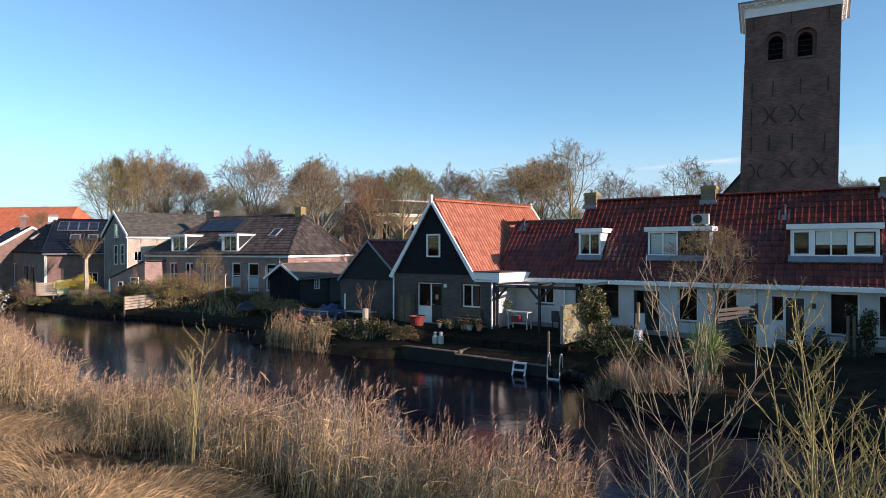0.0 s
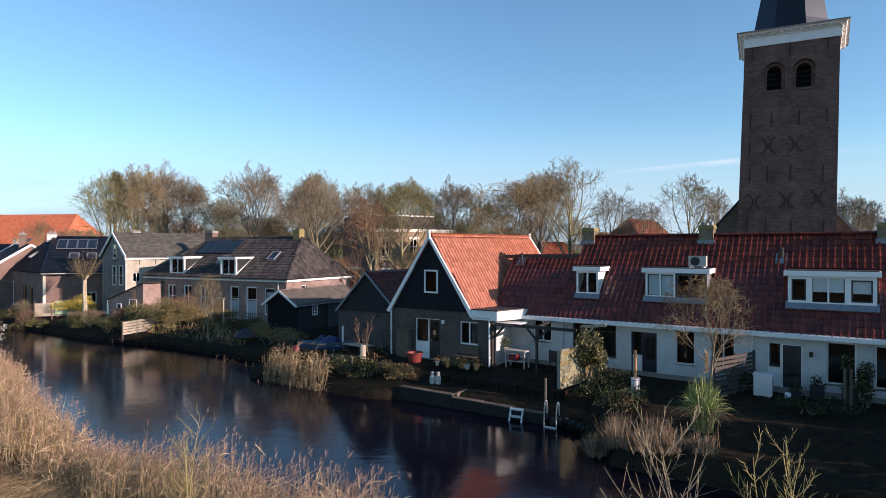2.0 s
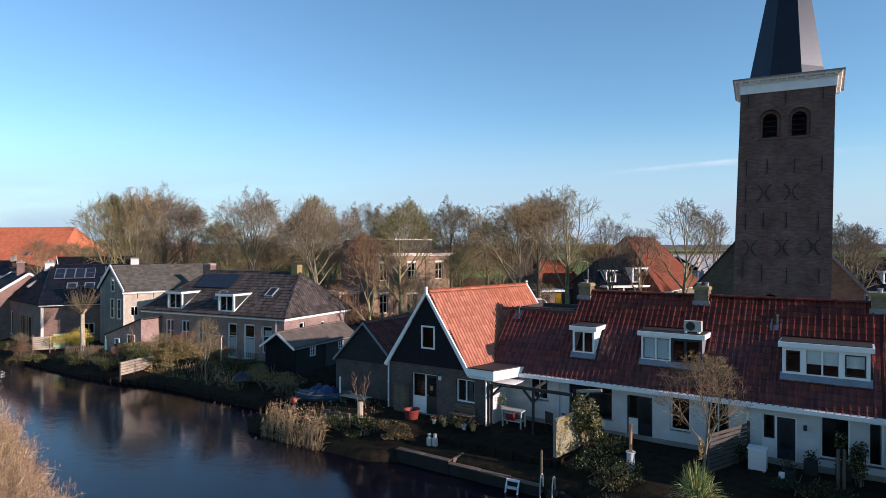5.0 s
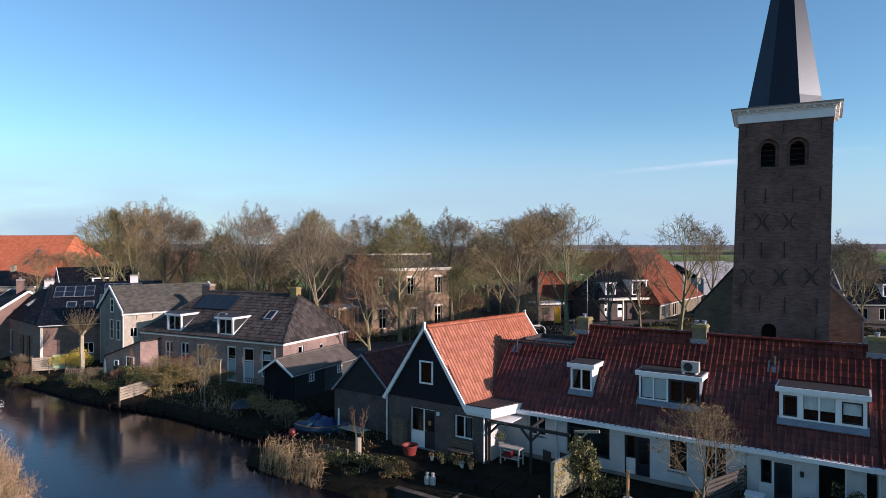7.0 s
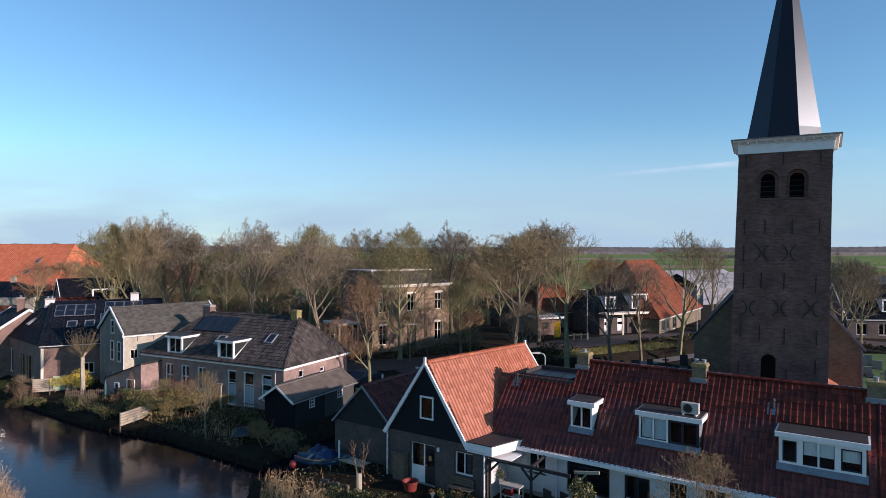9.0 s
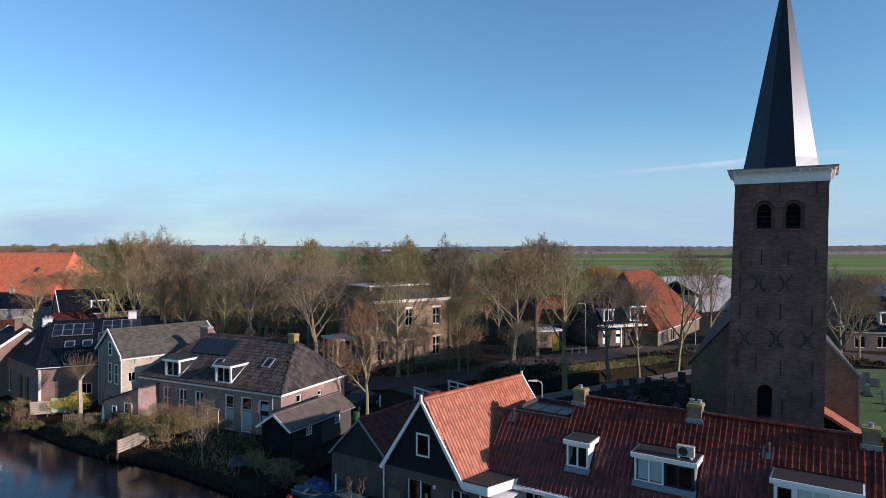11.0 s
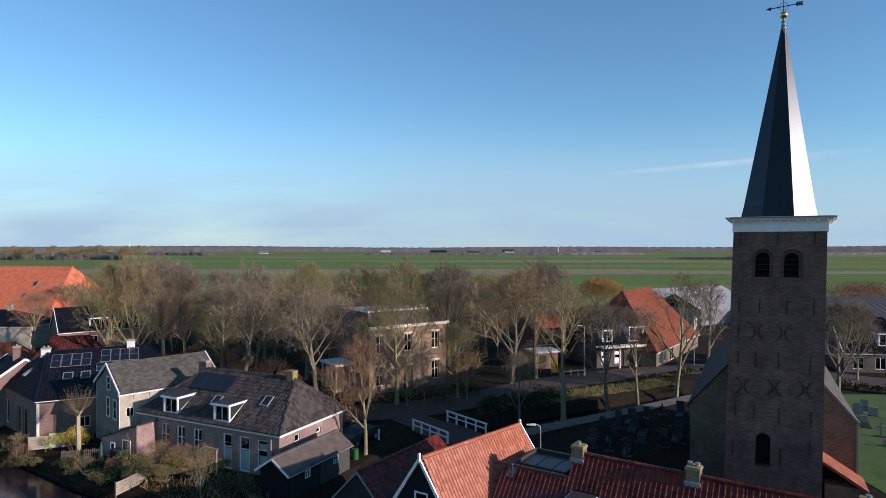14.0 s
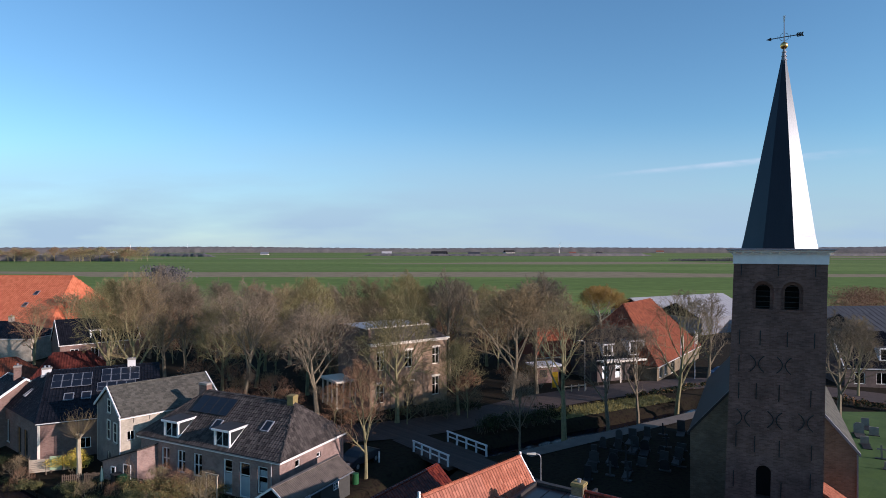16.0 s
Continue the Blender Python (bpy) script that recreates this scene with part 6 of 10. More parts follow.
def manor():
    W, D, ez, z1, i = 10.85, 8.4, 7.8, 9.72, 1.0
    t = thing("manor_house", MN, "two-storey yellow-brown brick villa with white cornices and mansard roof", "house")
    ups = [(0.9, 4.9, 1.05, 2.1), (4.75, 4.9, 1.05, 2.1), (8.7, 4.9, 1.05, 2.1)]
    low = [(0.9, 1.1, 1.05, 2.3), (4.65, 0.2, 1.3, 3.0), (8.7, 1.1, 1.05, 2.3)]
    part("wall", wall(bmesh.new(), W, -0.3, ez, 0.3, [(x, x + w, z, z + h) for x, z, w, h in ups + low]), M["manor_brick"], t)
    for x, z, w, h in ups + low:
        if w < 1.2:
            window(t, pose(x, 0.1, z), w, h, cols=(0.5,), rows=(0.55,), frame_w=0.09, frame_mat="cream")
        part("lintel", boxes((x - 0.12, x + w + 0.12, -0.05, 0.05, z + h, z + h + 0.2)), M["cream"], t)
    part("door", boxes((4.65, 5.95, 0.12, 0.2, 0.2, 3.2)), M["iron"], t, "dark panelled front door")
    part("door_step", boxes((4.4, 6.2, -0.7, -0.01, -0.1, 0.2)), M["concrete"], t)
    for x in (2.75, 7.2):
        part("pilaster", boxes((x, x + 0.35, -0.06, -0.002, -0.2, ez - 0.02)), M["manor_brick"], t)
    # the garden side goes up past the cornice as a plain gable; its darker brick paints shade
    part("wall", boxes((0, 0.3, 0.3, D - 0.3, -0.3, z1), (W - 0.3, W, 0.3, D - 0.3, -0.3, ez), (0, W, D - 0.3, D, -0.3, ez)), M["brown_brick"], t)
    bm = bmesh.new()
    prism(bm, [(0, ez + 0.34), (0.3, ez + 0.34), (0.3, z1), (0, z1)], i, i + 0.02)
    part("parapet", bm, M["brown_brick"], t)
    # Near-black sheets paint the villa's unlit rooms.
    part("inside", boxes((0.4, W - 0.4, 1.3, 1.35, -0.2, ez), (1.35, 1.4, 1.4, D - 0.4, -0.2, ez)), M["dark"], t)
    part("cornice", boxes((-0.05, W + 0.12, -0.12, 0.3, ez, ez + 0.18), (W - 0.3, W + 0.12, 0.3, D, ez, ez + 0.18)), M["cream"], t)
    part("cornice", boxes((-0.08, W + 0.3, -0.3, 0.3, ez + 0.18, ez + 0.34), (W - 0.3, W + 0.3, 0.3, D, ez + 0.18, ez + 0.34)), M["cream"], t)
    z0, j = ez + 0.34, 2.2
    bm = bmesh.new()
    lo = [bm.verts.new(p) for p in ((0.02, 0, z0), (W, 0, z0), (W, D, z0), (0.02, D, z0))]
    hi = [bm.verts.new(p) for p in ((0.02, i, z1), (W - j, i, z1), (W - j, D - i, z1), (0.02, D - i, z1))]
    for k in range(4):
        n = (k + 1) % 4
        bm.faces.new((lo[k], lo[n], hi[n], hi[k]))
    bm.faces.new(hi)
    part("mansard_roof", bm, M["under_grey"], t)
    L = math.hypot(i, z1 - z0)
    tile_field(t, (0, -0.01, z0 + 0.02), (1, 0, 0), (0, i, z1 - z0), W, L, "grey", keep=lambda x, y: x < W - y * j / L, tw=0.35, tl=0.3, flat=True, mat=M["tile_grey"])
    part("roof_edge", boxes((0.31, W - j + 0.1, i - 0.1, i + 0.1, z1, z1 + 0.14)), M["cream"], t)
    part("flat_roof", boxes((0.02, W - j, i + 0.1, D - i, z1 + 0.01, z1 + 0.06)), M["zinc"], t)
    part("roof_hatch", boxes((W - j - 0.7, W - j - 0.1, i + 0.5, i + 1.1, z1 + 0.06, z1 + 0.5)), M["pink_brick"], t)
    # bay with white posts on the garden side
    b = thing("conservatory_bay", MN @ pose(-2.58, 3.4, 0), "white timber bay window beside the villa", "bay window")
    part("roof", boxes((-0.2, 2.57, -0.2, 4.2, 3.3, 3.55)), M["cream"], b)
    for x, y in ((0, 0), (0.85, 0), (1.7, 0), (2.4, 0), (0, 1.3), (0, 2.6), (0, 3.9)):
        part("post", boxes((x, x + 0.16, y, y + 0.16, 0, 3.3)), M["cream"], b)
    part("plinth", boxes((0.02, 2.55, 0.03, 4.0, -0.3, 0.7)), M["manor_brick"], b)
    part("pane", boxes((0.16, 2.4, 0.06, 0.08, 0.7, 3.3)), M["glass"], b)
    # Near-black sheet paints the shade within the bay.
    part("inside", boxes((0.5, 2.5, 0.9, 0.95, 0.0, 3.2)), M["dark"], b)


manor()

# ---- farmhouse with the red roof, sheds and houses beyond the church ----
FM = pose(30.8, 87.3, 0, 0, 0, 53.5)
hip_house(FM, 23.0, 14.0, 2.75, 10.5, 5.6, 4.2, "chimney_brick", "rust", "farmhouse barn with a steep orange-red pantile roof", [(1.0, 0.6, 1.2, 1.5, {}), (3.4, 0.6, 1.2, 1.5, {}), (6.5, 0.3, 2.2, 2.2, {"frame_mat": "cream"})], tiles="frl", tw=0.36, tl=0.45)
fz = pose(22.3, 87.2, 0, 0, 0, 20)
# Dark brick here puts the trees' shade into the front wall.
fr = hip_house(fz, 9.0, 7.0, 3.7, 7.2, 2.2, 2.2, "render_grey", "blk", "farmhouse front with black tiles and white trim", [(0.8, 0.7, 1.1, 2.1, OPS), (3.0, 0.7, 1.1, 2.1, OPS), (6.6, 0.7, 1.1, 2.1, OPS)], tiles="fr", tw=0.3, tl=0.4)
small_dormer(fr, 1.0, 2.7, 0.1, 3.9, 5.6, 1.0, 0, 3.7, "white")
small_dormer(fr, 5.4, 8.0, -0.05, 3.8, 5.9, 1.0, 0, 3.7, "white")
part("verandah_roof", boxes((0.2, 8.8, -1.4, 0, 3.15, 3.4)), M["cream"], fr)
for x in (0.3, 2.9, 5.6, 8.5):
    part("post", boxes((x, x + 0.16, -1.35, -1.2, 0, 3.15)), M["cream"], fr)
hip_house(pose(14.5, 93, 0, 0, 0, 20), 8, 7, 3.0, 6.8, 2, 2, "brown_brick", "rust", "house with a rusty red tiled roof among trees", [(2, 0.8, 1.2, 1.4, {})], tiles="fr", tw=0.36, tl=0.45)


def shed_hall(m, L, Wd, ez, rz, bays, mat, label):
    t = thing("farm_hall", m, label, "farm building", "farm halls")
    for b in range(bays):
        y0 = b * Wd
        part("wall", boxes((0, L, y0 + 0.05, y0 + Wd - 0.05, 0, ez)), M["lead"], t)
        bm = bmesh.new()
        for s in (0, 1):
            ye = y0 if s == 0 else y0 + Wd
            slab(bm, [(-0.3, ye, ez), (L + 0.3, ye, ez), (L + 0.3, y0 + Wd / 2, rz), (-0.3, y0 + Wd / 2, rz)], 0.08)
        part("roof", bm, M[mat], t)
        bm = bmesh.new()
        for i in range(int(L / 1.2)):
            beam(bm, (i * 1.2, y0 - 0.05, ez + 0.04), (i * 1.2, y0 + Wd / 2, rz + 0.04), 0.07, 0.06)
        part("roof_ribs", bm, M[mat], t)
        for x in (0.0, L - 0.1):
            bm = bmesh.new()
            v0 = [bm.verts.new(p) for p in ((x, y0 + 0.1, ez), (x, y0 + Wd - 0.1, ez), (x, y0 + Wd / 2, rz - 0.08))]
            v1 = [bm.verts.new(p) for p in ((x + 0.1, y0 + 0.1, ez), (x + 0.1, y0 + Wd - 0.1, ez), (x + 0.1, y0 + Wd / 2, rz - 0.08))]
            bm.faces.new(v0)
            bm.faces.new(v1[::-1])
            for i in range(3):
                j = (i + 1) % 3
                bm.faces.new((v0[i], v0[j], v1[j], v1[i]))
            part("gable", bm, M["black_board"], t)


M["sheet_pale"] = surf("pale_roof_sheets", (0.28, 0.28, 0.285), (0.42, 0.42, 0.42), 0.5, 0.6, 0.05, 8)
M["sheet_grey"] = surf("grey_roof_sheets", (0.030, 0.031, 0.034), (0.072, 0.072, 0.076), 0.5, 0.6, 0.05, 8)
shed_hall(pose(57, 134, 0, 0, 0, 28), 34, 14, 3.8, 6.9, 2, "sheet_pale", "long cattle shed with pale corrugated roofs")
shed_hall(pose(78, 112, 0, 0, 0, 5), 60, 14, 3.6, 6.6, 2, "sheet_grey", "long grey farm shed with corrugated roofs")
hz = hip_house(pose(55.5, 84.5, 0, 0, 0, -8), 9, 7.5, 3.2, 7.4, 0, 2.2, "render_grey", "blk", "dark brick house with a black tiled roof beyond the churchyard", [(1.2, 0.7, 1.4, 1.6, {}), (4.0, 0.7, 1.4, 1.6, {}), (6.6, 0.7, 1.4, 1.6, {})], tiles="fr", tw=0.36, tl=0.45)
small_dormer(hz, 4.6, 6.6, 0.4, 3.9, 5.6, 1.0, 0, 3.2, "white")
hip_house(pose(69, 80, 0, 0, 0, -12), 10, 7.5, 3.2, 7.6, 2.2, 2.2, "brown_brick", "grey", "brick house with a grey tiled roof by the road", [(1.2, 0.7, 1.4, 1.6, {}), (5.0, 0.7, 1.4, 1.6, {})], tiles="f", tw=0.36, tl=0.45)


# ---- plants ----
def tubes(segs, sides):
    """Tapered tubes for many branch pieces at once: rows of p0, p1, r0, r1."""
    s = np.array(segs, float)
    p0, p1, r0, r1 = s[:, 0:3], s[:, 3:6], s[:, 6], s[:, 7]
    d = p1 - p0
    d /= np.linalg.norm(d, axis=1, keepdims=True) + 1e-9
    ref = np.where(np.abs(d[:, 2:3]) < 0.9, np.array([[0, 0, 1.0]]), np.array([[1.0, 0, 0]]))
    a = np.cross(d, ref)
    a /= np.linalg.norm(a, axis=1, keepdims=True) + 1e-9
    b = np.cross(a, d)
    n = len(s)
    v = np.zeros((n, 2 * sides, 3))
    for i in range(sides):
        c, k = math.cos(2 * math.pi * i / sides), math.sin(2 * math.pi * i / sides)
        o = a * c + b * k
        v[:, i] = p0 + o * r0[:, None]
        v[:, sides + i] = p1 + o * r1[:, None]
    base = np.arange(n)[:, None] * 2 * sides
    f = [base + np.array([[i, (i + 1) % sides, sides + (i + 1) % sides, sides + i]]) for i in range(sides)]
    return v.reshape(-1, 3), np.concatenate(f).tolist()


def ribbons(segs):
    """Flat slivers for the finest twigs."""
    s = np.array(segs, float)
    p0, p1, r0, r1 = s[:, 0:3], s[:, 3:6], s[:, 6:7], s[:, 7:8]
    a = np.cross(p1 - p0, np.array([[0.3, 1.0, 0.15]]))
    a /= np.linalg.norm(a, axis=1, keepdims=True) + 1e-9
    v = np.stack([p0 - a * r0, p0 + a * r0, p1 + a * r1, p1 - a * r1], 1)
    return v.reshape(-1, 3), (np.arange(len(s))[:, None] * 4 + np.arange(4)[None]).tolist()


def join(parts_):
    vs, fs, k = [], [], 0
    for v, f in parts_:
        vs.append(v)
        fs += [[i + k for i in q] for q in f]
        k += len(v)
    return np.concatenate(vs), fs


def grow(rng, height, spread=0.55, trunk=0.3, forks=4, levels=5, wild=0.25, twig=0.018, r=None, upward=0.25, dens=1.0):
    """A bare tree as branch pieces: (thick ones, thin ones)."""
    thick, thin = [], []
    r = r or height * 0.02

    def limb(p, d, length, rad, level):
        n = 3 if level < 3 else 2
        q = p.copy()
        dirs = d.copy()
        for i in range(n):
            dirs = dirs + rng.normal(0, wild * (0.35 if level == 0 else 0.6), 3) * 0.5 + np.array([0, 0, upward * (0.25 if level else 0)])
            dirs /= np.linalg.norm(dirs)
            e = q + dirs * length / n
            ra, rb = rad * (1 - 0.35 * i / n), rad * (1 - 0.35 * (i + 1) / n)
            (thick if level < 3 else thin).append((*q, *e, max(ra, twig), max(rb, twig * 0.7)))
            if level and level < levels and i >= (0 if level > 2 else 1):
                for _ in range(int(rng.integers(1, 3) * dens + rng.random() * 0.8)):
                    child(e, dirs, length * rng.uniform(0.45, 0.75), rb * 0.5, level + 1)
            q = e
        if level < levels:
            k = forks if level == 0 else int(rng.integers(2, 4))
            for _ in range(k):
                child(q, dirs, length * rng.uniform(0.6, 0.9) * (1.0 if level else (height * (1 - trunk) * 0.5 / length)), rad * 0.62, level + 1)

    def child(p, d, length, rad, level):
        side = rng.normal(0, 1, 3)
        side -= d * side.dot(d)
        side /= np.linalg.norm(side) + 1e-9
        ang = rng.uniform(0.5, 1.2) * spread * (1.0 if level > 1 else 0.85)
        limb(p, d * math.cos(ang) + side * math.sin(ang), length, rad, level)
    limb(np.array([0, 0, -0.3]), np.array([rng.normal(0, 0.04), rng.normal(0, 0.04), 1.0]), height * trunk + 0.3, r, 0)
    return thick, thin


def crown_tree(rng, height, width, base=0.3, limbs=9, dens=1.0, twig=0.010, r=0.22, rise=0.75, sprays=6, wild=0.12, leader=0.72, droop=0.0):
    """A bare tree with a rounded crown: limbs fork off a leading stem, each fork reaching for the crown's outline."""
    thick, thin, fine = [], [], []
    cz, rz = height * (0.5 + base / 2), height * (1 - base) / 2
    axes = np.array([width / 2, width / 2, rz * 1.04])
    mid = np.array([0, 0, cz])
    lump = rng.uniform(0, 6.28, 4)

    def reach(p, d):
        """Way from p along d to the crown's outline, which bulges unevenly."""
        a = math.atan2(d[1], d[0])
        k = 1 + 0.14 * math.sin(3 * a + lump[0]) * math.sin(4 * d[2] + lump[1]) + 0.08 * math.sin(5 * a + lump[2])
        q, e = (p - mid) / (axes * k), d / (axes * k)
        A, B, C = e.dot(e), q.dot(e), q.dot(q) - 1
        disc = B * B - A * C
        return max(0.0, (-B + math.sqrt(disc)) / A) if disc > 0 else 0.0

    def unit(v):
        return v / (math.sqrt(v[0] * v[0] + v[1] * v[1] + v[2] * v[2]) + 1e-9)

    def fork(d, ang, az):
        ref = np.array([0, 0, 1.0]) if abs(d[2]) < 0.9 else np.array([1.0, 0, 0])
        u = unit(np.cross(d, ref))
        v = np.cross(d, u)
        return unit(d * math.cos(ang) + (u * math.cos(az) + v * math.sin(az)) * math.sin(ang))

    SEG = (0, 6, 4, 3, 2)
    KIDS = (0, 8.5 * dens, 6.5 * dens, 6.0 * dens, 0)

    def branch(p, d, length, r0, level):
        n = SEG[level]
        r1 = max(twig * (1.0 if level < 4 else 0.6), r0 * 0.3)
        nodes, dirs = [p], [d]
        for i in range(n):
            d = unit(d + rng.normal(0, wild * (1.0 if level > 1 else 0.75), 3) + np.array([0, 0, (0.07 if level < 3 else 0.02) - droop * (level > 2)]))
            p = p + d * (length / n)
            ra, rb = r0 + (r1 - r0) * i / n, r0 + (r1 - r0) * (i + 1) / n
            (thick if level < 3 else thin).append((*nodes[-1], *p, ra, rb))
            nodes.append(p)
            dirs.append(d)
        if level == 4:
            for _ in range(sprays):
                k = rng.uniform(0.15, 1.0) * n
                i = min(int(k), n - 1)
                q = nodes[i] + (nodes[i + 1] - nodes[i]) * (k - i)
                e = unit(dirs[i + 1] + rng.normal(0, 0.5, 3))
                fine.append((*q, *(q + e * length * rng.uniform(0.3, 0.62)), twig * 0.5, twig * 0.34))
            return
        m = int(KIDS[level] + rng.random())
        az = rng.uniform(0, 6.28)
        for c in range(m):
            k = (0.22 + 0.78 * (c + rng.random()) / m) * n
            i = min(int(k), n - 1)
            q = nodes[i] + (nodes[i + 1] - nodes[i]) * (k - i)
            az += 2.4 + rng.normal(0, 0.3)
            e = fork(dirs[i + 1], rng.uniform(0.45, 0.95), az)
            if level < 3 and e[2] < -0.25:
                e = unit(e * np.array([1, 1, -0.3]))
            out = reach(q, e)
            ln = min(out * rng.uniform(0.8, 1.05), length * rng.uniform(0.42, 0.72))
            ln = max(ln, height * (0.05, 0.05, 0.035, 0.022)[level])
            rk = (r0 + (r1 - r0) * k / n) * rng.uniform(0.45, 0.62)
            branch(q, e, ln, max(rk, twig * (1.6, 1.5, 1.1, 0.8)[level]), level + 1)

    # stem and leader
    top = height * leader
    n = 9
    p, d = np.array([0, 0, -0.3]), unit(np.array([rng.normal(0, 0.05), rng.normal(0, 0.05), 1.0]))
    stem = [p]
    for i in range(n):
        d = unit(d + rng.normal(0, 0.05, 3) * np.array([1, 1, 0]) * (0.5 + i / n) + np.array([0, 0, 0.08]))
        e = p + d * (top + 0.3) / n
        f0, f1 = i / n, (i + 1) / n
        thick.append((*p, *e, r * (1.2 if i == 0 else 1 - 0.85 * f0 ** 1.3), r * (1 - 0.85 * f1 ** 1.3)))
        p = e
        stem.append(p)
    az = rng.uniform(0, 6.28)
    for c in range(limbs):
        k = (base * 0.85 + (leader - base * 0.85) * ((c + 0.5 * rng.random()) / limbs) ** 0.9) / leader * n
        i = min(int(k), n - 1)
        q = stem[i] + (stem[i + 1] - stem[i]) * (k - i)
        az += 2.4 + rng.normal(0, 0.35)
        a = rise * rng.uniform(0.75, 1.25) * (1.0 - 0.45 * c / limbs)
        e = np.array([math.cos(az) * math.sin(a), math.sin(az) * math.sin(a), math.cos(a)])
        branch(q, e, reach(q, e) * rng.uniform(0.85, 1.02), r * (1 - 0.8 * (k / n) ** 1.2) * rng.uniform(0.5, 0.72), 1)
    branch(stem[-1], d, max(0.5, reach(stem[-1], d)), r * 0.16, 1)
    return thick, thin, fine


def sapling_parts(rng, height, stems=1, every=0.17, reach=0.32, r=0.022, twig=0.0045, first=0.3, splay=0.12):
    """Slender stems with rising side shoots, each with a few twigs."""
    thick, thin = [], []
    for k in range(stems):
        a = rng.uniform(0, 6.28)
        d = np.array([math.cos(a) * splay * (stems > 1), math.sin(a) * splay * (stems > 1), 1.0])
        q = np.array([0.06 * math.cos(a), 0.06 * math.sin(a), -0.2]) * (1 if stems > 1 else 0.2)
        q[2] = -0.2
        hh = height * (rng.uniform(0.7, 1.0) if k else 1.0)
        n = max(4, int(hh / every))
        for i in range(n):
            d = d + np.array([rng.normal(0, 0.035), rng.normal(0, 0.035), 0.05])
            d /= np.linalg.norm(d)
            e = q + d * hh / n
            f0, f1 = 1 - i / n, 1 - (i + 1) / n
            thick.append((*q, *e, twig + r * f0, twig + r * f1))
            if i / n > first:
                for _ in range(int(rng.random() < 0.85) + int(rng.random() < 0.2)):
                    b = rng.uniform(0, 6.28)
                    sd = np.array([math.cos(b), math.sin(b), 0.75])
                    sd /= np.linalg.norm(sd)
                    ln = hh * reach * rng.uniform(0.5, 1.0) * (0.3 + 0.9 * f1)
                    p = e.copy()
                    m = 4
                    for j in range(m):
                        sd = sd + np.array([rng.normal(0, 0.06), rng.normal(0, 0.06), 0.15])
                        sd /= np.linalg.norm(sd)
                        p2 = p + sd * ln / m
                        g0 = (1 - j / m) * 0.34 * f0
                        thin.append((*p, *p2, twig + r * g0, twig + r * g0 * 0.7))
                        for _ in range(1):
                            td = sd * 0.6 + rng.normal(0, 0.6, 3)
                            td /= np.linalg.norm(td)
                            at0 = p + (p2 - p) * rng.random()
                            thin.append((*at0, *(at0 + td * rng.uniform(0.02, 0.06)), twig * 0.9, twig * 0.7))
                        for _ in range(2 if j else 1):
                            td = sd + rng.normal(0, 0.38, 3) + np.array([0, 0, 0.35])
                            td /= np.linalg.norm(td)
                            thin.append((*p2, *(p2 + td * ln * rng.uniform(0.15, 0.4)), twig, twig * 0.6))
                        p = p2
            q = e
    return thick, thin


def pollard_parts(rng, height, knob=0.55, r=0.17, shoots=190):
    """A trunk with a knobbly head and a fan of long thin shoots."""
    thick, thin = [], []
    q = np.array([0, 0, -0.3])
    for i in range(5):
        e = np.array([0.04 * math.sin(i * 1.7), 0.04 * math.cos(i * 2.3), height * knob * (i + 1) / 5])
        thick.append((*q, *e, r * (1.15 - 0.06 * i), r * (1.1 - 0.06 * i)))
        q = e
    heads = []
    for k in range(7):
        a = k * 0.9 + rng.uniform(-0.2, 0.2)
        e = q + np.array([math.cos(a) * 0.34, math.sin(a) * 0.34, rng.uniform(0.15, 0.5)]) * rng.uniform(0.7, 1.2)
        thick.append((*q, *e, r * 0.6, r * 0.42))
        heads.append(e)
    for k in range(shoots):
        p = heads[k % 7] + rng.normal(0, 0.05, 3)
        d = (p - q) * 2.6 + np.array([0, 0, 0.55]) + rng.normal(0, 0.5, 3)
        d /= np.linalg.norm(d)
        ln = height * (1 - knob) * rng.uniform(0.45, 0.95)
        for j in range(3):
            d = d + np.array([0, 0, 0.14]) + rng.normal(0, 0.09, 3)
            d /= np.linalg.norm(d)
            p2 = p + d * ln / 3
            thin.append((*p, *p2, 0.013 - 0.003 * j, 0.010 - 0.003 * j))
            if j:
                td = d + rng.normal(0, 0.5, 3)
                thin.append((*p2, *(p2 + td / np.linalg.norm(td) * ln * 0.18), 0.006, 0.004))
            p = p2
    return thick, thin


def tree_meshes(seed, height, bark, twigs, name="tree", leaves=0, leaf_mat="leaf_dry", crown=None, sap=None, leaf_size=0.035, poll=None, **kw):
    rng = np.random.default_rng(seed)
    fine = []
    if crown:
        thick, thin, fine = crown_tree(rng, height, **crown)
    elif poll:
        thick, thin = pollard_parts(rng, height, **poll)
    elif sap:
        thick, thin = sapling_parts(rng, height, **sap)
    else:
        thick, thin = grow(rng, height, **kw)
    top = max(q[5] for q in thick + thin)
    k = height / top
    out = []
    for segs, sides, mat, nm in ((thick, 6, bark, "trunk"), (thin, 3, twigs, "crown")):
        v, f = tubes(segs, sides)
        if fine and nm == "crown":
            v, f = join([(v, f), ribbons(fine)])
        v = v * np.array([k, k, k])
        me = bpy.data.meshes.new(nm)
        me.from_pydata(v.tolist(), [], f)
        me.materials.append(M[mat])
        out.append(me)
    if leaves:
        ends = np.array([q[3:6] for q in thin]) * k
        pick = ends[rng.integers(0, len(ends), leaves)] + rng.normal(0, 0.06, (leaves, 3))
        out.append(leaf_mesh(rng, pick, leaf_size, leaf_mat))
    return out


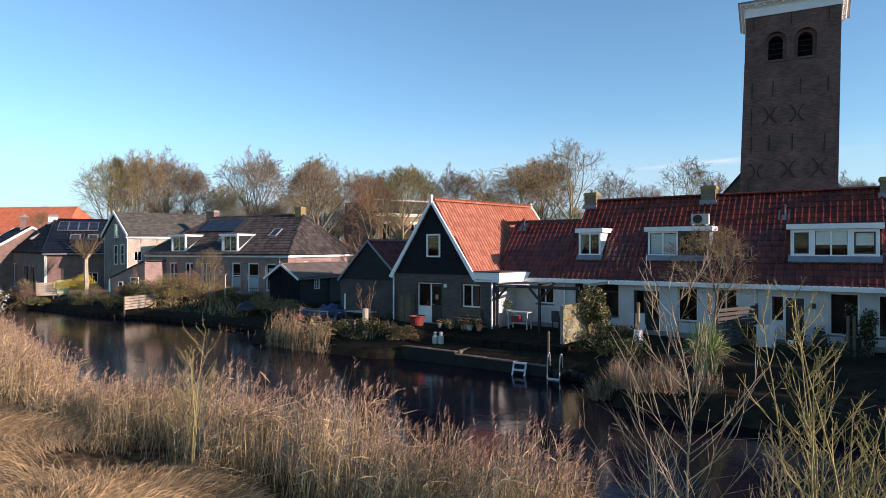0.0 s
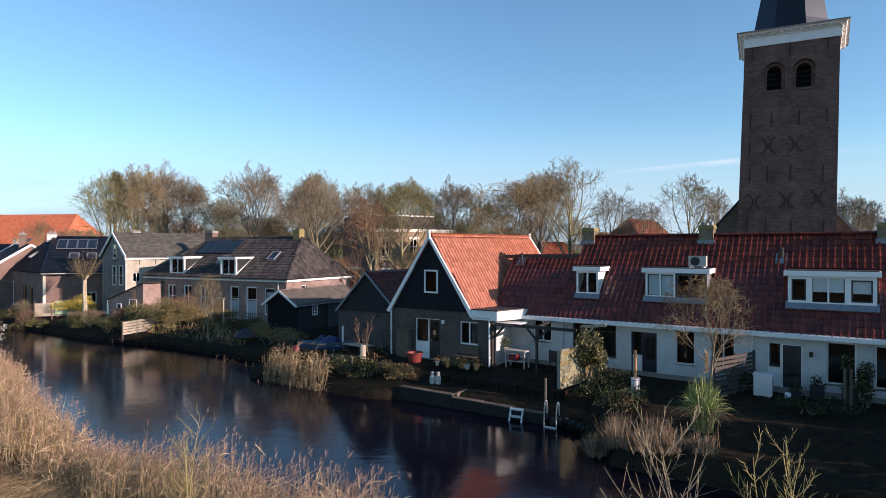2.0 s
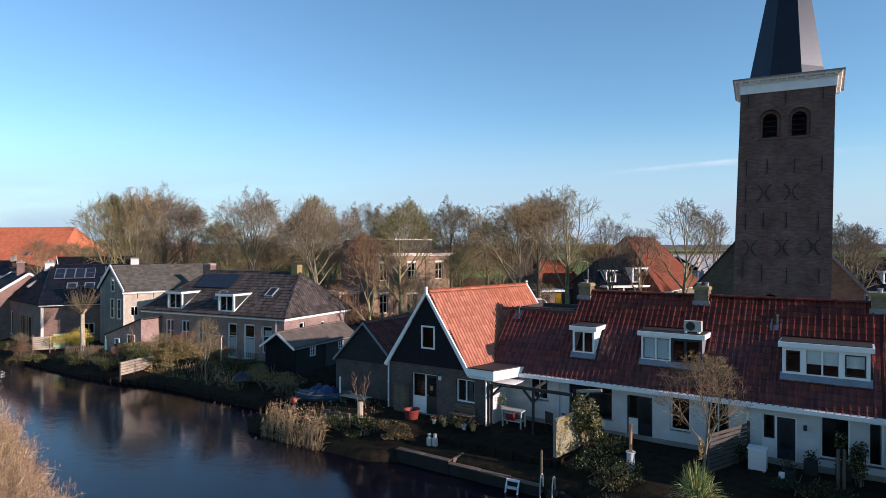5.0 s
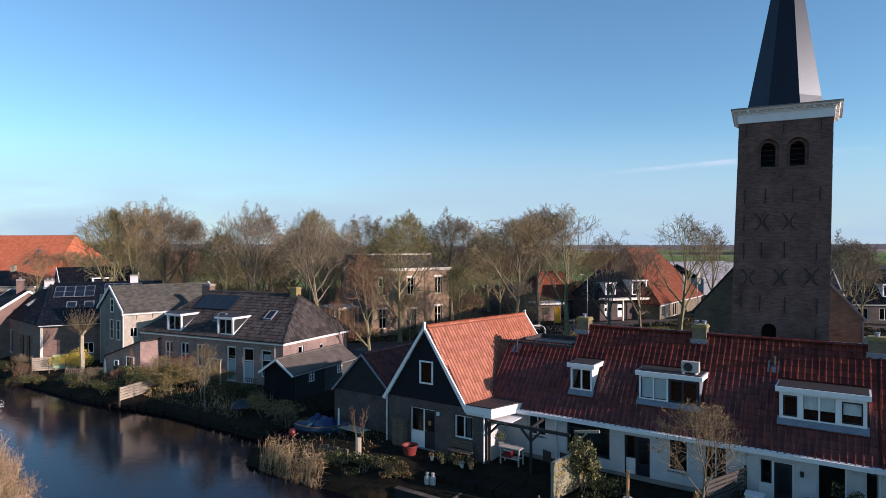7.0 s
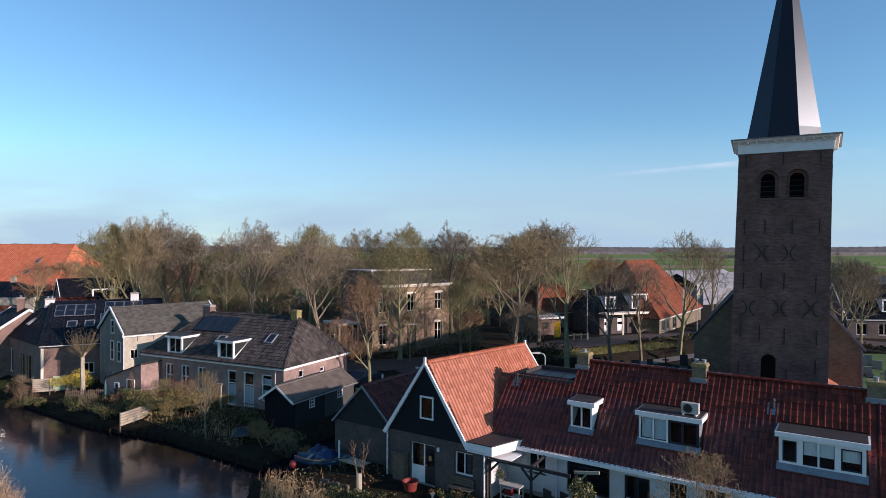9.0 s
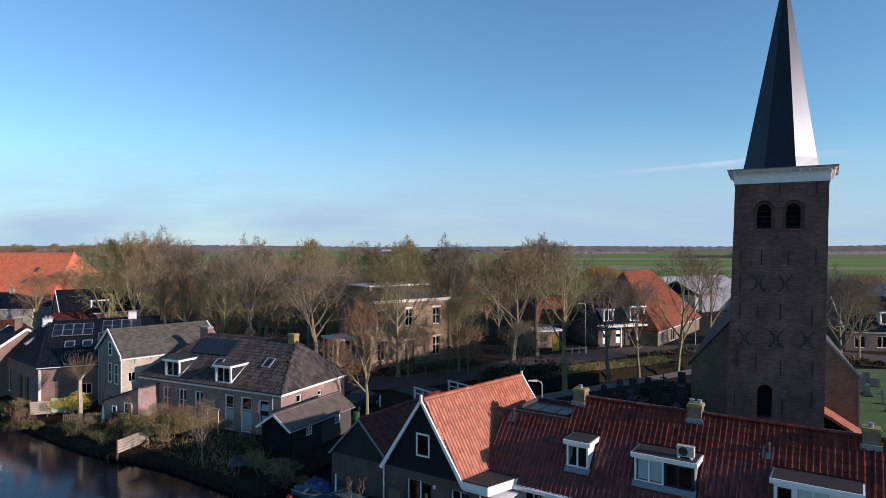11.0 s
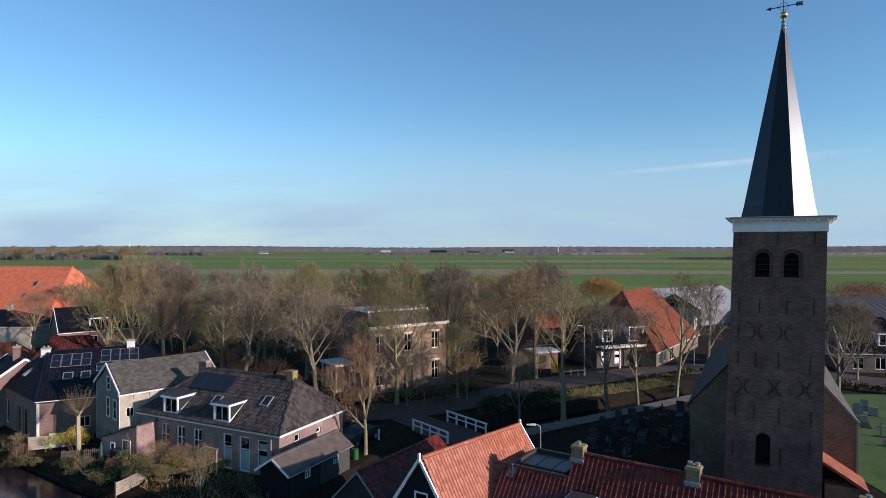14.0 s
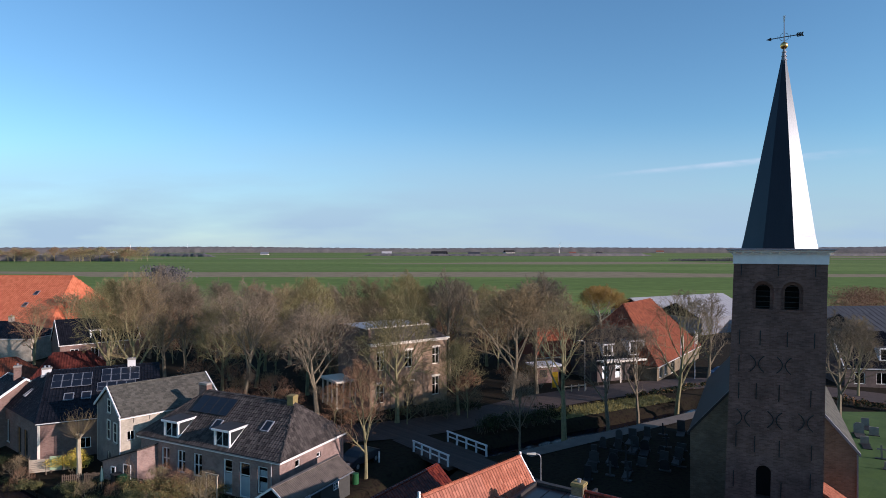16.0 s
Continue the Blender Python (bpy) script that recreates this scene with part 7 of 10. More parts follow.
def leaf_mesh(rng, pts, size, mat, name="leaves"):
    n = len(pts)
    a = rng.normal(0, 1, (n, 3))
    a /= np.linalg.norm(a, axis=1, keepdims=True)
    b = np.cross(a, rng.normal(0, 1, (n, 3)))
    b /= np.linalg.norm(b, axis=1, keepdims=True) + 1e-9
    s = size * rng.uniform(0.6, 1.4, (n, 1))
    v = np.stack([pts - a * s, pts + b * s * 0.5, pts + a * s, pts - b * s * 0.5], 1).reshape(-1, 3)
    f = (np.arange(n)[:, None] * 4 + np.arange(4)[None]).tolist()
    me = bpy.data.meshes.new(name)
    me.from_pydata(v.tolist(), [], f)
    me.materials.append(M[mat])
    return me


def plant_tree(meshes, x, y, scale, turn, label, z=None, name="tree", group="", sx=1.0):
    t = thing(name, Matrix.LocRotScale((x, y, float(ground_height(x, y)) if z is None else z), Euler((0, 0, turn)), (scale * sx, scale * sx, scale)), label, "tree", group)
    for me in meshes:
        ob = new(me.name.split(".")[0], me)
        ob.parent = t
    return t


OAK = [tree_meshes(s, 14, "bark_green" if s % 2 else "bark", tw, crown=dict(width=w, base=b, limbs=11, dens=0.9, twig=0.015, r=0.34, sprays=4, rise=0.85)) for s, tw, w, b in ((11, "twig_olive", 11.5, 0.26), (12, "twig_grey", 12.0, 0.30), (13, "twig", 10.5, 0.24), (14, "twig_grey", 11.5, 0.30), (15, "twig_olive", 11, 0.28))]
ASH = [tree_meshes(s, 14, "bark", tw, crown=dict(width=w, base=b, limbs=11, dens=0.85, twig=0.014, r=0.22, sprays=5, rise=0.5, wild=0.1)) for s, tw, w, b in ((21, "twig_grey", 8.5, 0.30), (22, "twig", 9.5, 0.22), (23, "twig_grey", 8.0, 0.30))]
RUS = [tree_meshes(s, 9, "bark_green", "twig_red", crown=dict(width=5.5, base=0.26, limbs=9, dens=0.8, twig=0.0085, r=0.17, sprays=4)) for s in (31, 32)]
THICKET = [tree_meshes(s, 6, "bark", tw, crown=dict(width=6.5, base=0.04, limbs=9, dens=0.66, twig=0.010, r=0.08, sprays=4, rise=1.0, leader=0.6)) for s, tw in ((41, "twig"), (42, "twig_red"), (43, "twig_olive"))]
prng = random.Random(5)

STREET = [tree_meshes(s, 12, "bark_green" if s == 25 else "bark", tw, crown=dict(width=w, base=0.36, limbs=9, dens=0.68, twig=0.011, r=0.25, sprays=4, rise=0.62)) for s, tw, w in ((24, "twig_grey", 6.5), (25, "twig", 7.0), (26, "twig_grey", 6.0))]
MID = [tree_meshes(s, 9, "bark_green", tw, crown=dict(width=7.5, base=0.14, limbs=10, dens=0.65, twig=0.0145, r=0.13, sprays=4, rise=0.8)) for s, tw in ((44, "twig"), (45, "twig_red"), (46, "twig_olive"))]
# street trees along the ditch and road
for i, (x, y, h) in enumerate(((7.8, 59.1, 9.0), (12.5, 61.5, 16.4), (18.0, 65.4, 14.7), (21.9, 67.7, 13.6), (27.6, 72.0, 17.6), (34.3, 79.2, 15.0))):
    plant_tree(STREET[i % 3], x, y, h / 12 * 0.92, i * 1.3, "bare street tree with a mossy trunk by the ditch", group="street trees by the ditch", name="street_tree", sx=0.95)
plant_tree(ASH[1], 9.0, 77.0, 15.2 / 14, 0.7, "tall bare multi-stemmed tree by the road", sx=1.5)
plant_tree(ASH[2], 12.6, 80.0, 16.2 / 14, 2.7, "tall bare tree with rising twigs by the road", sx=1.3)
plant_tree(OAK[1], 44.0, 68.0, 12.5 / 14, 1.7, "bare round-headed tree in the churchyard")
plant_tree(OAK[2], 53.6, 79.0, 10.5 / 14, 0.2, "bare tree by the churchyard road", sx=0.68)
plant_tree(OAK[3], -12.7, 65.2, 13.9 / 14, 0.6, "spreading bare tree with an ivy-green trunk beside the villa")
plant_tree(OAK[0], -4.5, 67.0, 12.8 / 14, 2.0, "thin bare tree before the villa", sx=0.95)
plant_tree(OAK[4], 2.2, 70.0, 9.0 / 14, 4.0, "small bare tree before the villa")
plant_tree(RUS[0], -5.9, 51.3, 10.2 / 9, 0.4, "bare tree with russet twigs beside the ditch", sx=0.85)
for x, y, k, m in ((-3.4, 66.4, 0.62, 0), (3.2, 68.8, 0.62, 1), (-11.0, 65.5, 0.55, 1)):
    plant_tree(MID[m], x, y, k, x * 2, "small bushy bare tree before the villa", group="small trees before the villa")
# wood behind the houses: the tall crowns of the skyline, then lower ones between them
for x, y, h, kind, sx in ((-41.2, 76.6, 15.4, OAK[0], 0.66), (-38.0, 77.2, 16.3, OAK[2], 0.6), (-35.6, 80.5, 17.2, OAK[1], 0.66), (-33.6, 82.0, 15.2, ASH[0], 0.8), (-22.6, 71.5, 15.9, OAK[3], 0.66), (-11.3, 88.0, 15.2, OAK[2], 0.74), (-5.2, 88.8, 16.2, OAK[4], 0.68), (1.4, 88.5, 16.4, OAK[1], 0.68), (-27.8, 79.0, 12.8, OAK[4], 0.7), (-17.0, 79.5, 15.4, OAK[0], 0.6),
                          (-38.5, 108, 14.0, ASH[0], 0.8), (-24.5, 100, 13.5, OAK[2], 0.8), (-50, 106, 13.0, OAK[3], 0.75), (-18.5, 100, 13.5, ASH[2], 0.85), (7.5, 99, 13.5, OAK[4], 0.8),
                          (-10, 88, 12.0, OAK[3], 0.85), (-27, 95, 11.0, OAK[4], 0.9), (-41, 99, 10.5, RUS[0], 1.1), (-3, 109, 12.5, OAK[0], 0.9), (14, 100, 11.5, ASH[1], 0.9), (20, 98, 10.5, OAK[0], 0.9),
                          (-48, 116, 11.0, RUS[1], 1.1), (-30, 88, 9.5, RUS[1], 1.1), (-66, 100, 11.0, RUS[1], 1.0), (-16, 90, 9.5, RUS[0], 1.0), (38, 112, 9.5, OAK[2], 0.9), (-25, 84, 10.5, OAK[2], 0.9), (2.5, 101, 11.0, RUS[0], 1.1), (-33, 115, 11.0, ASH[1], 0.9)):
    base = 9 if kind in RUS else 14
    plant_tree(kind, x, y, h / base, prng.uniform(0, 6), "tall bare tree in the village wood" if h > 12.6 else "lower bare tree between the tall ones of the wood", group="trees of the village wood", sx=sx * 1.22)
for i in range(34):
    x, y = -66 + 2.5 * i + prng.uniform(-1.5, 1.5), prng.uniform(92, 118)
    if -64 < x < -52 and y < 108:
        y += 14
    plant_tree(MID[(0, 2, 1, 0)[i % 4]], x, y, prng.uniform(0.75, 1.1), prng.uniform(0, 6), "bushy bare tree filling the village wood", group="lower trees of the wood", sx=prng.uniform(0.9, 1.15))
for i in range(30):
    x, y = -78 + 3.3 * i + prng.uniform(-2, 2), prng.uniform(121, 148)
    plant_tree(MID[(0, 2, 1, 0)[i % 4]], x, y, prng.uniform(0.9, 1.2), prng.uniform(0, 6), "bushy bare tree at the far side of the wood", group="trees at the far side of the wood", sx=1.15)
for i in range(120):
    x, y = prng.uniform(-64, 16), prng.uniform(76, 118)
    if -10 < x < 4 and y < 88:
        continue
    if x < -34 and y < 101:
        continue
    plant_tree(THICKET[(0, 1, 1, 2)[i % 4]], x, y, prng.uniform(0.45, 0.85), prng.uniform(0, 6), "tangled bare undergrowth shrub in the wood", group="undergrowth in the wood", name="shrub", sx=1.2)
for x, y, s in ((-1.5, 67.5, 0.45), (1.0, 68.5, 0.5), (-10.5, 66.5, 0.5), (-8, 64.5, 0.45), (-17, 69, 0.6), (-19.5, 73, 0.7), (3.5, 72, 0.5), (-12, 62.5, 0.4), (-20, 66, 0.55), (-23, 69, 0.6)):
    plant_tree(THICKET[1 if x < -5 else 0], x, y, s, x, "bare garden shrub before the villa", group="shrubs before the villa", name="shrub", sx=1.3)
GOLD = tree_meshes(51, 7, "bark_pale", "twig_gold", crown=dict(width=6.5, base=0.1, limbs=12, twig=0.014, r=0.2, sprays=8))
plant_tree(GOLD, 39.5, 152, 1.45, 0, "golden willow at the edge of the fields", name="willow", sx=1.5)

# garden trees
POLL = tree_meshes(61, 5.6, "bark_pale", "twig", poll=dict(knob=0.60, r=0.20, shoots=130))
plant_tree(POLL, -30.1, 52.2, 1.05, 0, "pollarded tree with a fan of thin shoots", name="pollard_tree", sx=0.92)
SMALL = tree_meshes(62, 4.6, "bark", "twig", crown=dict(width=2.9, base=0.2, limbs=9, dens=0.7, twig=0.0050, r=0.07, sprays=3, rise=0.5), leaves=300, leaf_mat="leaf_olive", leaf_size=0.03)
plant_tree(SMALL, -15.9, 42.4, 1.0, 0, "small bare garden tree with grey shoots", name="garden_tree", sx=0.9)
APPLE = tree_meshes(63, 4.75, "bark", "twig", crown=dict(width=3.3, base=0.30, limbs=9, dens=0.72, twig=0.0042, r=0.06, sprays=3, rise=0.6), leaves=1000, leaf_mat="leaf_dry", leaf_size=0.034)
plant_tree(APPLE, 9.5, 23.3, 1.0, 0, "garden tree holding some dry brown leaves", name="garden_tree", sx=1.1)
TWIGGY = tree_meshes(64, 2.2, "bark", "twig_red", sap=dict(stems=4, every=0.14, reach=0.3, r=0.014, splay=0.3))
wx = G @ Vector((-0.9, -1.4, 0))
plant_tree(TWIGGY, wx.x, wx.y, 1.0, 0, "small bare shrub before the annexe", name="shrub")
plant_tree(TWIGGY, -24.2, 49.4, 1.3, 2, "russet climbing shrub at the lean-to", name="shrub", sx=0.8)

for x, y, k, a in ((-19.6, 47.6, 0.38, 1), (-17.6, 48.2, 0.32, 0), (-21.9, 48.6, 0.34, 2), (-24.6, 47.6, 0.28, 1), (-27.3, 48.3, 0.28, 0), (-35.0, 52.4, 0.34, 1), (-9.6, 39.0, 0.3, 0), (-11.8, 40.6, 0.26, 2), (-36.0, 53.2, 0.4, 0), (-22.0, 50.2, 0.3, 1)):
    plant_tree(THICKET[a], x, y, k, x * 3, "bare twiggy garden shrub on the bank", group="bare shrubs along the bank", name="shrub")
# saplings on the near bank
SAP = [tree_meshes(s, h, "bark_tan", "bark_tan", sap=dict(stems=st, reach=rc, first=fi, r=0.018, every=0.1, twig=0.0032)) for s, h, st, rc, fi in ((71, 4.0, 1, 0.46, 0.2), (72, 3.3, 2, 0.5, 0.12), (73, 3.0, 3, 0.4, 0.1))]
SAPG = [tree_meshes(s, h, "lichen_bark", "lichen_bark", sap=dict(stems=st, reach=0.29, first=0.12, r=0.016, splay=0.16, every=0.11, twig=0.0032)) for s, h, st in ((74, 3.6, 5), (75, 3.4, 3))]
plant_tree(SAP[0], 3.0, 9.0, 4.95 / 4, 0.3, "slender bare sapling on the near bank", name="sapling", sx=0.95)
plant_tree(SAP[1], 2.55, 9.5, 3.2 / 3.3, 1.3, "low bare sapling on the near bank", name="sapling", sx=0.9)
plant_tree(SAPG[0], 4.1, 8.35, 4.55 / 3.6, 0.9, "bare sapling with several lichen-yellow stems", name="sapling", sx=0.95)
plant_tree(SAPG[1], 4.62, 8.4, 4.5 / 3.4, 2.9, "bare sapling with lichen-yellow stems", name="sapling", sx=0.9)
plant_tree(SAPG[1], 5.05, 8.3, 4.1 / 3.4, 4.9, "bare sapling leaning over the water", name="sapling", sx=0.9)
plant_tree(SAP[2], 4.2, 9.3, 2.7 / 3.0, 3.9, "young bare sapling with forked stems", name="sapling", sx=0.9)
REEDSAP = tree_meshes(77, 3.5, "lichen_bark", "twig_olive", sap=dict(stems=3, reach=0.46, first=0.3, r=0.026, every=0.13, twig=0.004, splay=0.09))
plant_tree(REEDSAP, -5.35, 13.9, 1.0, 2.2, "thin bare sapling among the reeds", name="sapling", sx=1.0)
BANK = tree_meshes(76, 3.2, "bark_pale", "bark_pale", crown=dict(width=4.0, base=0.05, limbs=9, dens=0.65, twig=0.007, r=0.05, sprays=3), leaves=1200, leaf_mat="curtain", leaf_size=0.05)
plant_tree(BANK, -27.2, 36.3, 1.0, 0, "pale downy shrub at the water's edge", name="shrub", z=-0.8)


def strips(rng, base, tip, width, bend, seg=3):
    """Thin bent blades from base to tip points."""
    n = len(base)
    side = np.cross(tip - base, rng.normal(0, 1, (n, 3)))
    side /= np.linalg.norm(side, axis=1, keepdims=True) + 1e-9
    v = np.zeros((n, 2 * seg + 1, 3))
    for i in range(seg):
        k = i / seg
        mid = base + (tip - base) * k + bend * (k * (1 - k) * 4)
        w = (width * (1 - 0.5 * k))[:, None]
        v[:, 2 * i] = mid - side * w
        v[:, 2 * i + 1] = mid + side * w
    v[:, -1] = tip
    o = np.arange(n)[:, None] * (2 * seg + 1)
    f = []
    for i in range(seg - 1):
        f += (o + np.array([[2 * i, 2 * i + 1, 2 * i + 3, 2 * i + 2]])).tolist()
    f += (o + np.array([[2 * seg - 2, 2 * seg - 1, 2 * seg]])).tolist()
    return v.reshape(-1, 3), f


def to_xy(s, q):
    return 0.829 * s + 0.559 * q, -0.559 * s + 0.829 * q


def reed_bed(name, s, q, top, seed, label, mat="reed", plume=0.45, lean=0.12):
    """Reed stalks with hanging leaves and feathery plumes at the given places."""
    rng = np.random.default_rng(seed)
    n = len(s)
    x, y = to_xy(s, q)
    b = np.stack([x, y, ground_height(x, y) - 0.05], 1)
    tilt = rng.normal(0, lean, (n, 3)) * top[:, None]
    tilt[:, 0] += 0.10 * top
    tilt[:, 2] = 0
    tip = b + tilt + np.stack([0 * x, 0 * x, top], 1)
    bend = rng.normal(0, 0.06, (n, 3))
    st = strips(rng, b, tip, np.full(n, 0.0055), bend)
    leaf_v = []
    for _ in range(2):
        k = rng.uniform(0.25, 0.85, (n, 1))
        lb = b + (tip - b) * k
        lt = lb + rng.normal(0, 0.22, (n, 3)) + np.array([0.12, 0, -0.02])
        leaf_v.append(strips(rng, lb, lt, np.full(n, 0.008), np.tile([[0, 0, 0.07]], (n, 1)) * rng.random((n, 1))))
    ob = mesh_object(name, *join([st] + leaf_v), M[mat])
    tagged(ob, label, "reeds", kind="stuff")
    pick = rng.random(n) < plume
    pb = tip[pick]
    m = len(pb)
    pl = []
    for _ in range(9):
        o = pb - np.array([0, 0, 1.0]) * rng.uniform(0.0, 0.2, (m, 1))
        pl.append(strips(rng, o, o + rng.normal(0, 0.035, (m, 3)) + np.array([0.045, 0.0, 0.07]), np.full(m, 0.006), np.zeros((m, 3)), 2))
    if m:
        pb_ob = mesh_object("reed_plumes", *join(pl), M["plume"], ob)
    return ob


rr = np.random.default_rng(3)
n = 10500
s = -4.6 - 32 * rr.random(n) ** 1.15
q = near_edge(s) - 2.15 + 2.6 * rr.random(n) ** 0.8 + 0.3 * np.sin(s * 1.7)
h = (1.75 + 0.35 * np.sin(s * 0.9) * np.sin(s * 2.3 + 1)) * rr.uniform(0.6, 1.12, n) + 0.25
h *= (1 - 0.27 * smooth(-11.5, -18.5, s)) * (1 - 0.17 * smooth(-10.5, -6.0, s)) * (1 - 0.36 * np.exp(-((s + 19.6) / 1.5) ** 2)) * (1 + 0.10 * np.sin(s * 3.1) * np.sin(q * 2.0 + s))
h += np.where(rr.random(n) < 0.05, rr.uniform(0.2, 0.5, n), 0)
clump = np.sin(s * 4.3 + 2 * np.sin(q * 2.1)) * np.sin(q * 5.2 + s * 1.3) + 0.5 * np.sin(s * 9.1 + q * 3.3)
on = clump + rr.normal(0, 0.35, n) > -0.42
s, q, h = s[on], q[on], h[on]
reed_bed("reed_bed", s, q, h, 8, "dense bed of dry golden reeds on the near bank")
n = 2500
s = -36 - 16 * rr.random(n)
q = near_edge(s) - 3.0 + 3.4 * rr.random(n)
reed_bed("reed_bed", s, q, rr.uniform(0.9, 1.9, n), 9, "dry reeds further along the near bank")
# reeds at the corner of the far bank
n = 620
s = rr.uniform(-25.9, -21.7, n)
q = 21.6 + 0.75 * rr.random(n) + 0.1 * np.sin(s * 3)
reed_bed("reed_bed", s, q, rr.uniform(0.8, 1.75, n) * (1 - 0.25 * np.abs((s + 24) / 2.3)), 10, "clump of dry reeds by the far quay", plume=0.2)
n = 90
s = rr.uniform(-33, -29.5, n)
q = 23.6 + 1.3 * rr.random(n)
reed_bed("reed_bed", s, q, rr.uniform(0.9, 1.5, n), 12, "thin scattered reeds in the water", plume=0.2)


def dead_grass():
    rng = np.random.default_rng(4)
    n = 60000
    s = rng.uniform(-30, -8.5, n)
    q = near_edge(s) - 2.0 - 7.5 * rng.random(n) ** 1.2
    x, y = to_xy(s, q)
    lodge = np.sin(x * 0.9 + 1.7 * np.sin(y * 0.7)) + 0.6 * np.sin(y * 1.9 + x * 0.6)
    on = (lodge + rng.normal(0, 0.4, n)) > -0.35
    s, q, x, y = s[on], q[on], x[on], y[on]
    n = len(x)
    mound = 0.18 * np.sin(x * 1.1) * np.sin(y * 1.4 + 1) + 0.1 * np.sin(x * 2.7 + y * 2.1)
    b = np.stack([x, y, ground_height(x, y) + np.maximum(mound, 0) * rng.random(n)], 1)
    ang = 0.6 + 1.6 * np.sin(x * 0.5) + 1.2 * np.sin(y * 0.6) + rng.normal(0, 0.5, n)
    ln = rng.uniform(0.25, 0.75, n)
    up = rng.uniform(-0.02, 0.35, n) ** 1.0
    t = b + np.stack([np.cos(ang) * ln, np.sin(ang) * ln, up * ln], 1)
    bend = np.stack([0 * x, 0 * x, rng.uniform(0.03, 0.22, n)], 1)
    ob = mesh_object("dead_grass", *strips(rng, b, t, np.full(n, 0.0045), bend), M["straw"])
    tagged(ob, "flattened tufts of dead straw-coloured grass on the bank", "grass", kind="stuff")


dead_grass()


def shrub(x, y, rx, ry, h, n, mats, label, z=None, size=0.045, name="shrub", group=""):
    """A leafy bush: uneven mass of small leaves over a few stems."""
    rng = np.random.default_rng(int(abs(x * 37 + y * 91)) + n)
    z = float(ground_height(x, y)) if z is None else z
    t = thing(name, pose(x, y, z), label, "shrub", group)
    bm = bmesh.new()
    for _ in range(9):
        a = rng.uniform(0, 6.28)
        tube(bm, (rng.normal(0, rx * 0.2), rng.normal(0, ry * 0.2), -0.1), (math.cos(a) * rx * 0.6, math.sin(a) * ry * 0.6, h * rng.uniform(0.5, 0.95)), 0.02, 0.006, 5)
    tagged(part("stem_tangle", bm, M["bark"], t), kind="stuff")
    lumps = rng.normal(0, 0.45, (10, 3)) * np.array([rx, ry, h * 0.35]) + np.array([0, 0, h * 0.52])
    for mat, share in mats:
        k = int(n * share * min(3.0, (0.07 / size) ** 1.5))
        c = lumps[rng.integers(0, 10, k)]
        p = rng.normal(0, 1, (k, 3))
        p /= np.linalg.norm(p, axis=1, keepdims=True)
        p = c + p * np.array([rx, ry, h * 0.42]) * 0.5 * rng.uniform(0.55, 1.05, (k, 1))
        p[:, 2] = np.clip(p[:, 2], 0.02, h * 1.05)
        ob = new("foliage", leaf_mesh(rng, p, size, mat))
        ob.parent = t
    return t


def ground_cover(s0, s1, q0, q1, n, seed, label, mats=(("leaf", 0.3), ("leaf_olive", 0.3), ("leaf_dry", 0.25), ("straw", 0.15)), tall=0.3):
    """Low weeds, fallen leaves and withered stalks strewn over garden soil in uneven patches."""
    rng = np.random.default_rng(seed)
    t = thing("ground_cover", pose(0, 0, 0), label, "weeds", kind="stuff")
    for k, (mat, share) in enumerate(mats):
        m = int(n * share)
        s, q = rng.uniform(s0, s1, m), rng.uniform(q0, q1, m)
        patch = np.sin(s * 1.3 + k * 2 + 1.4 * np.sin(q * 1.1)) + np.sin(q * 1.7 + s * 0.6 + k) + rng.normal(0, 0.6, m)
        s, q, patch = s[patch > 0], q[patch > 0], patch[patch > 0]
        x, y = to_xy(s, q)
        z = ground_height(x, y)
        if mat == "straw":
            b = np.stack([x, y, z], 1)
            tip = b + rng.normal(0, 0.12, (len(x), 3)) * np.array([1, 1, 0]) + np.stack([0 * x, 0 * x, rng.uniform(0.2, 0.7, len(x))], 1)
            v, f = strips(rng, b, tip, np.full(len(x), 0.008), rng.normal(0, 0.05, (len(x), 3)))
            mesh_object("dry_stalks", v, f, M[mat], t)
        else:
            p = np.stack([x, y, z + tall * np.minimum(patch, 1.5) * rng.random(len(x)) ** 1.6 + 0.02], 1)
            ob = new("weed_leaves", leaf_mesh(rng, p, 0.06, mat))
            ob.parent = t


ground_cover(-52, -33, 25.7, 30.5, 15000, 81, "weeds and fallen leaves on the garden bank")
ground_cover(-30, -21, 22.9, 27.5, 1800, 82, "sparse weeds and fallen leaves beside the shed", tall=0.12)
OL, GR, DR, YE = "leaf_olive", "leaf", "leaf_dry", "leaf_yellow"
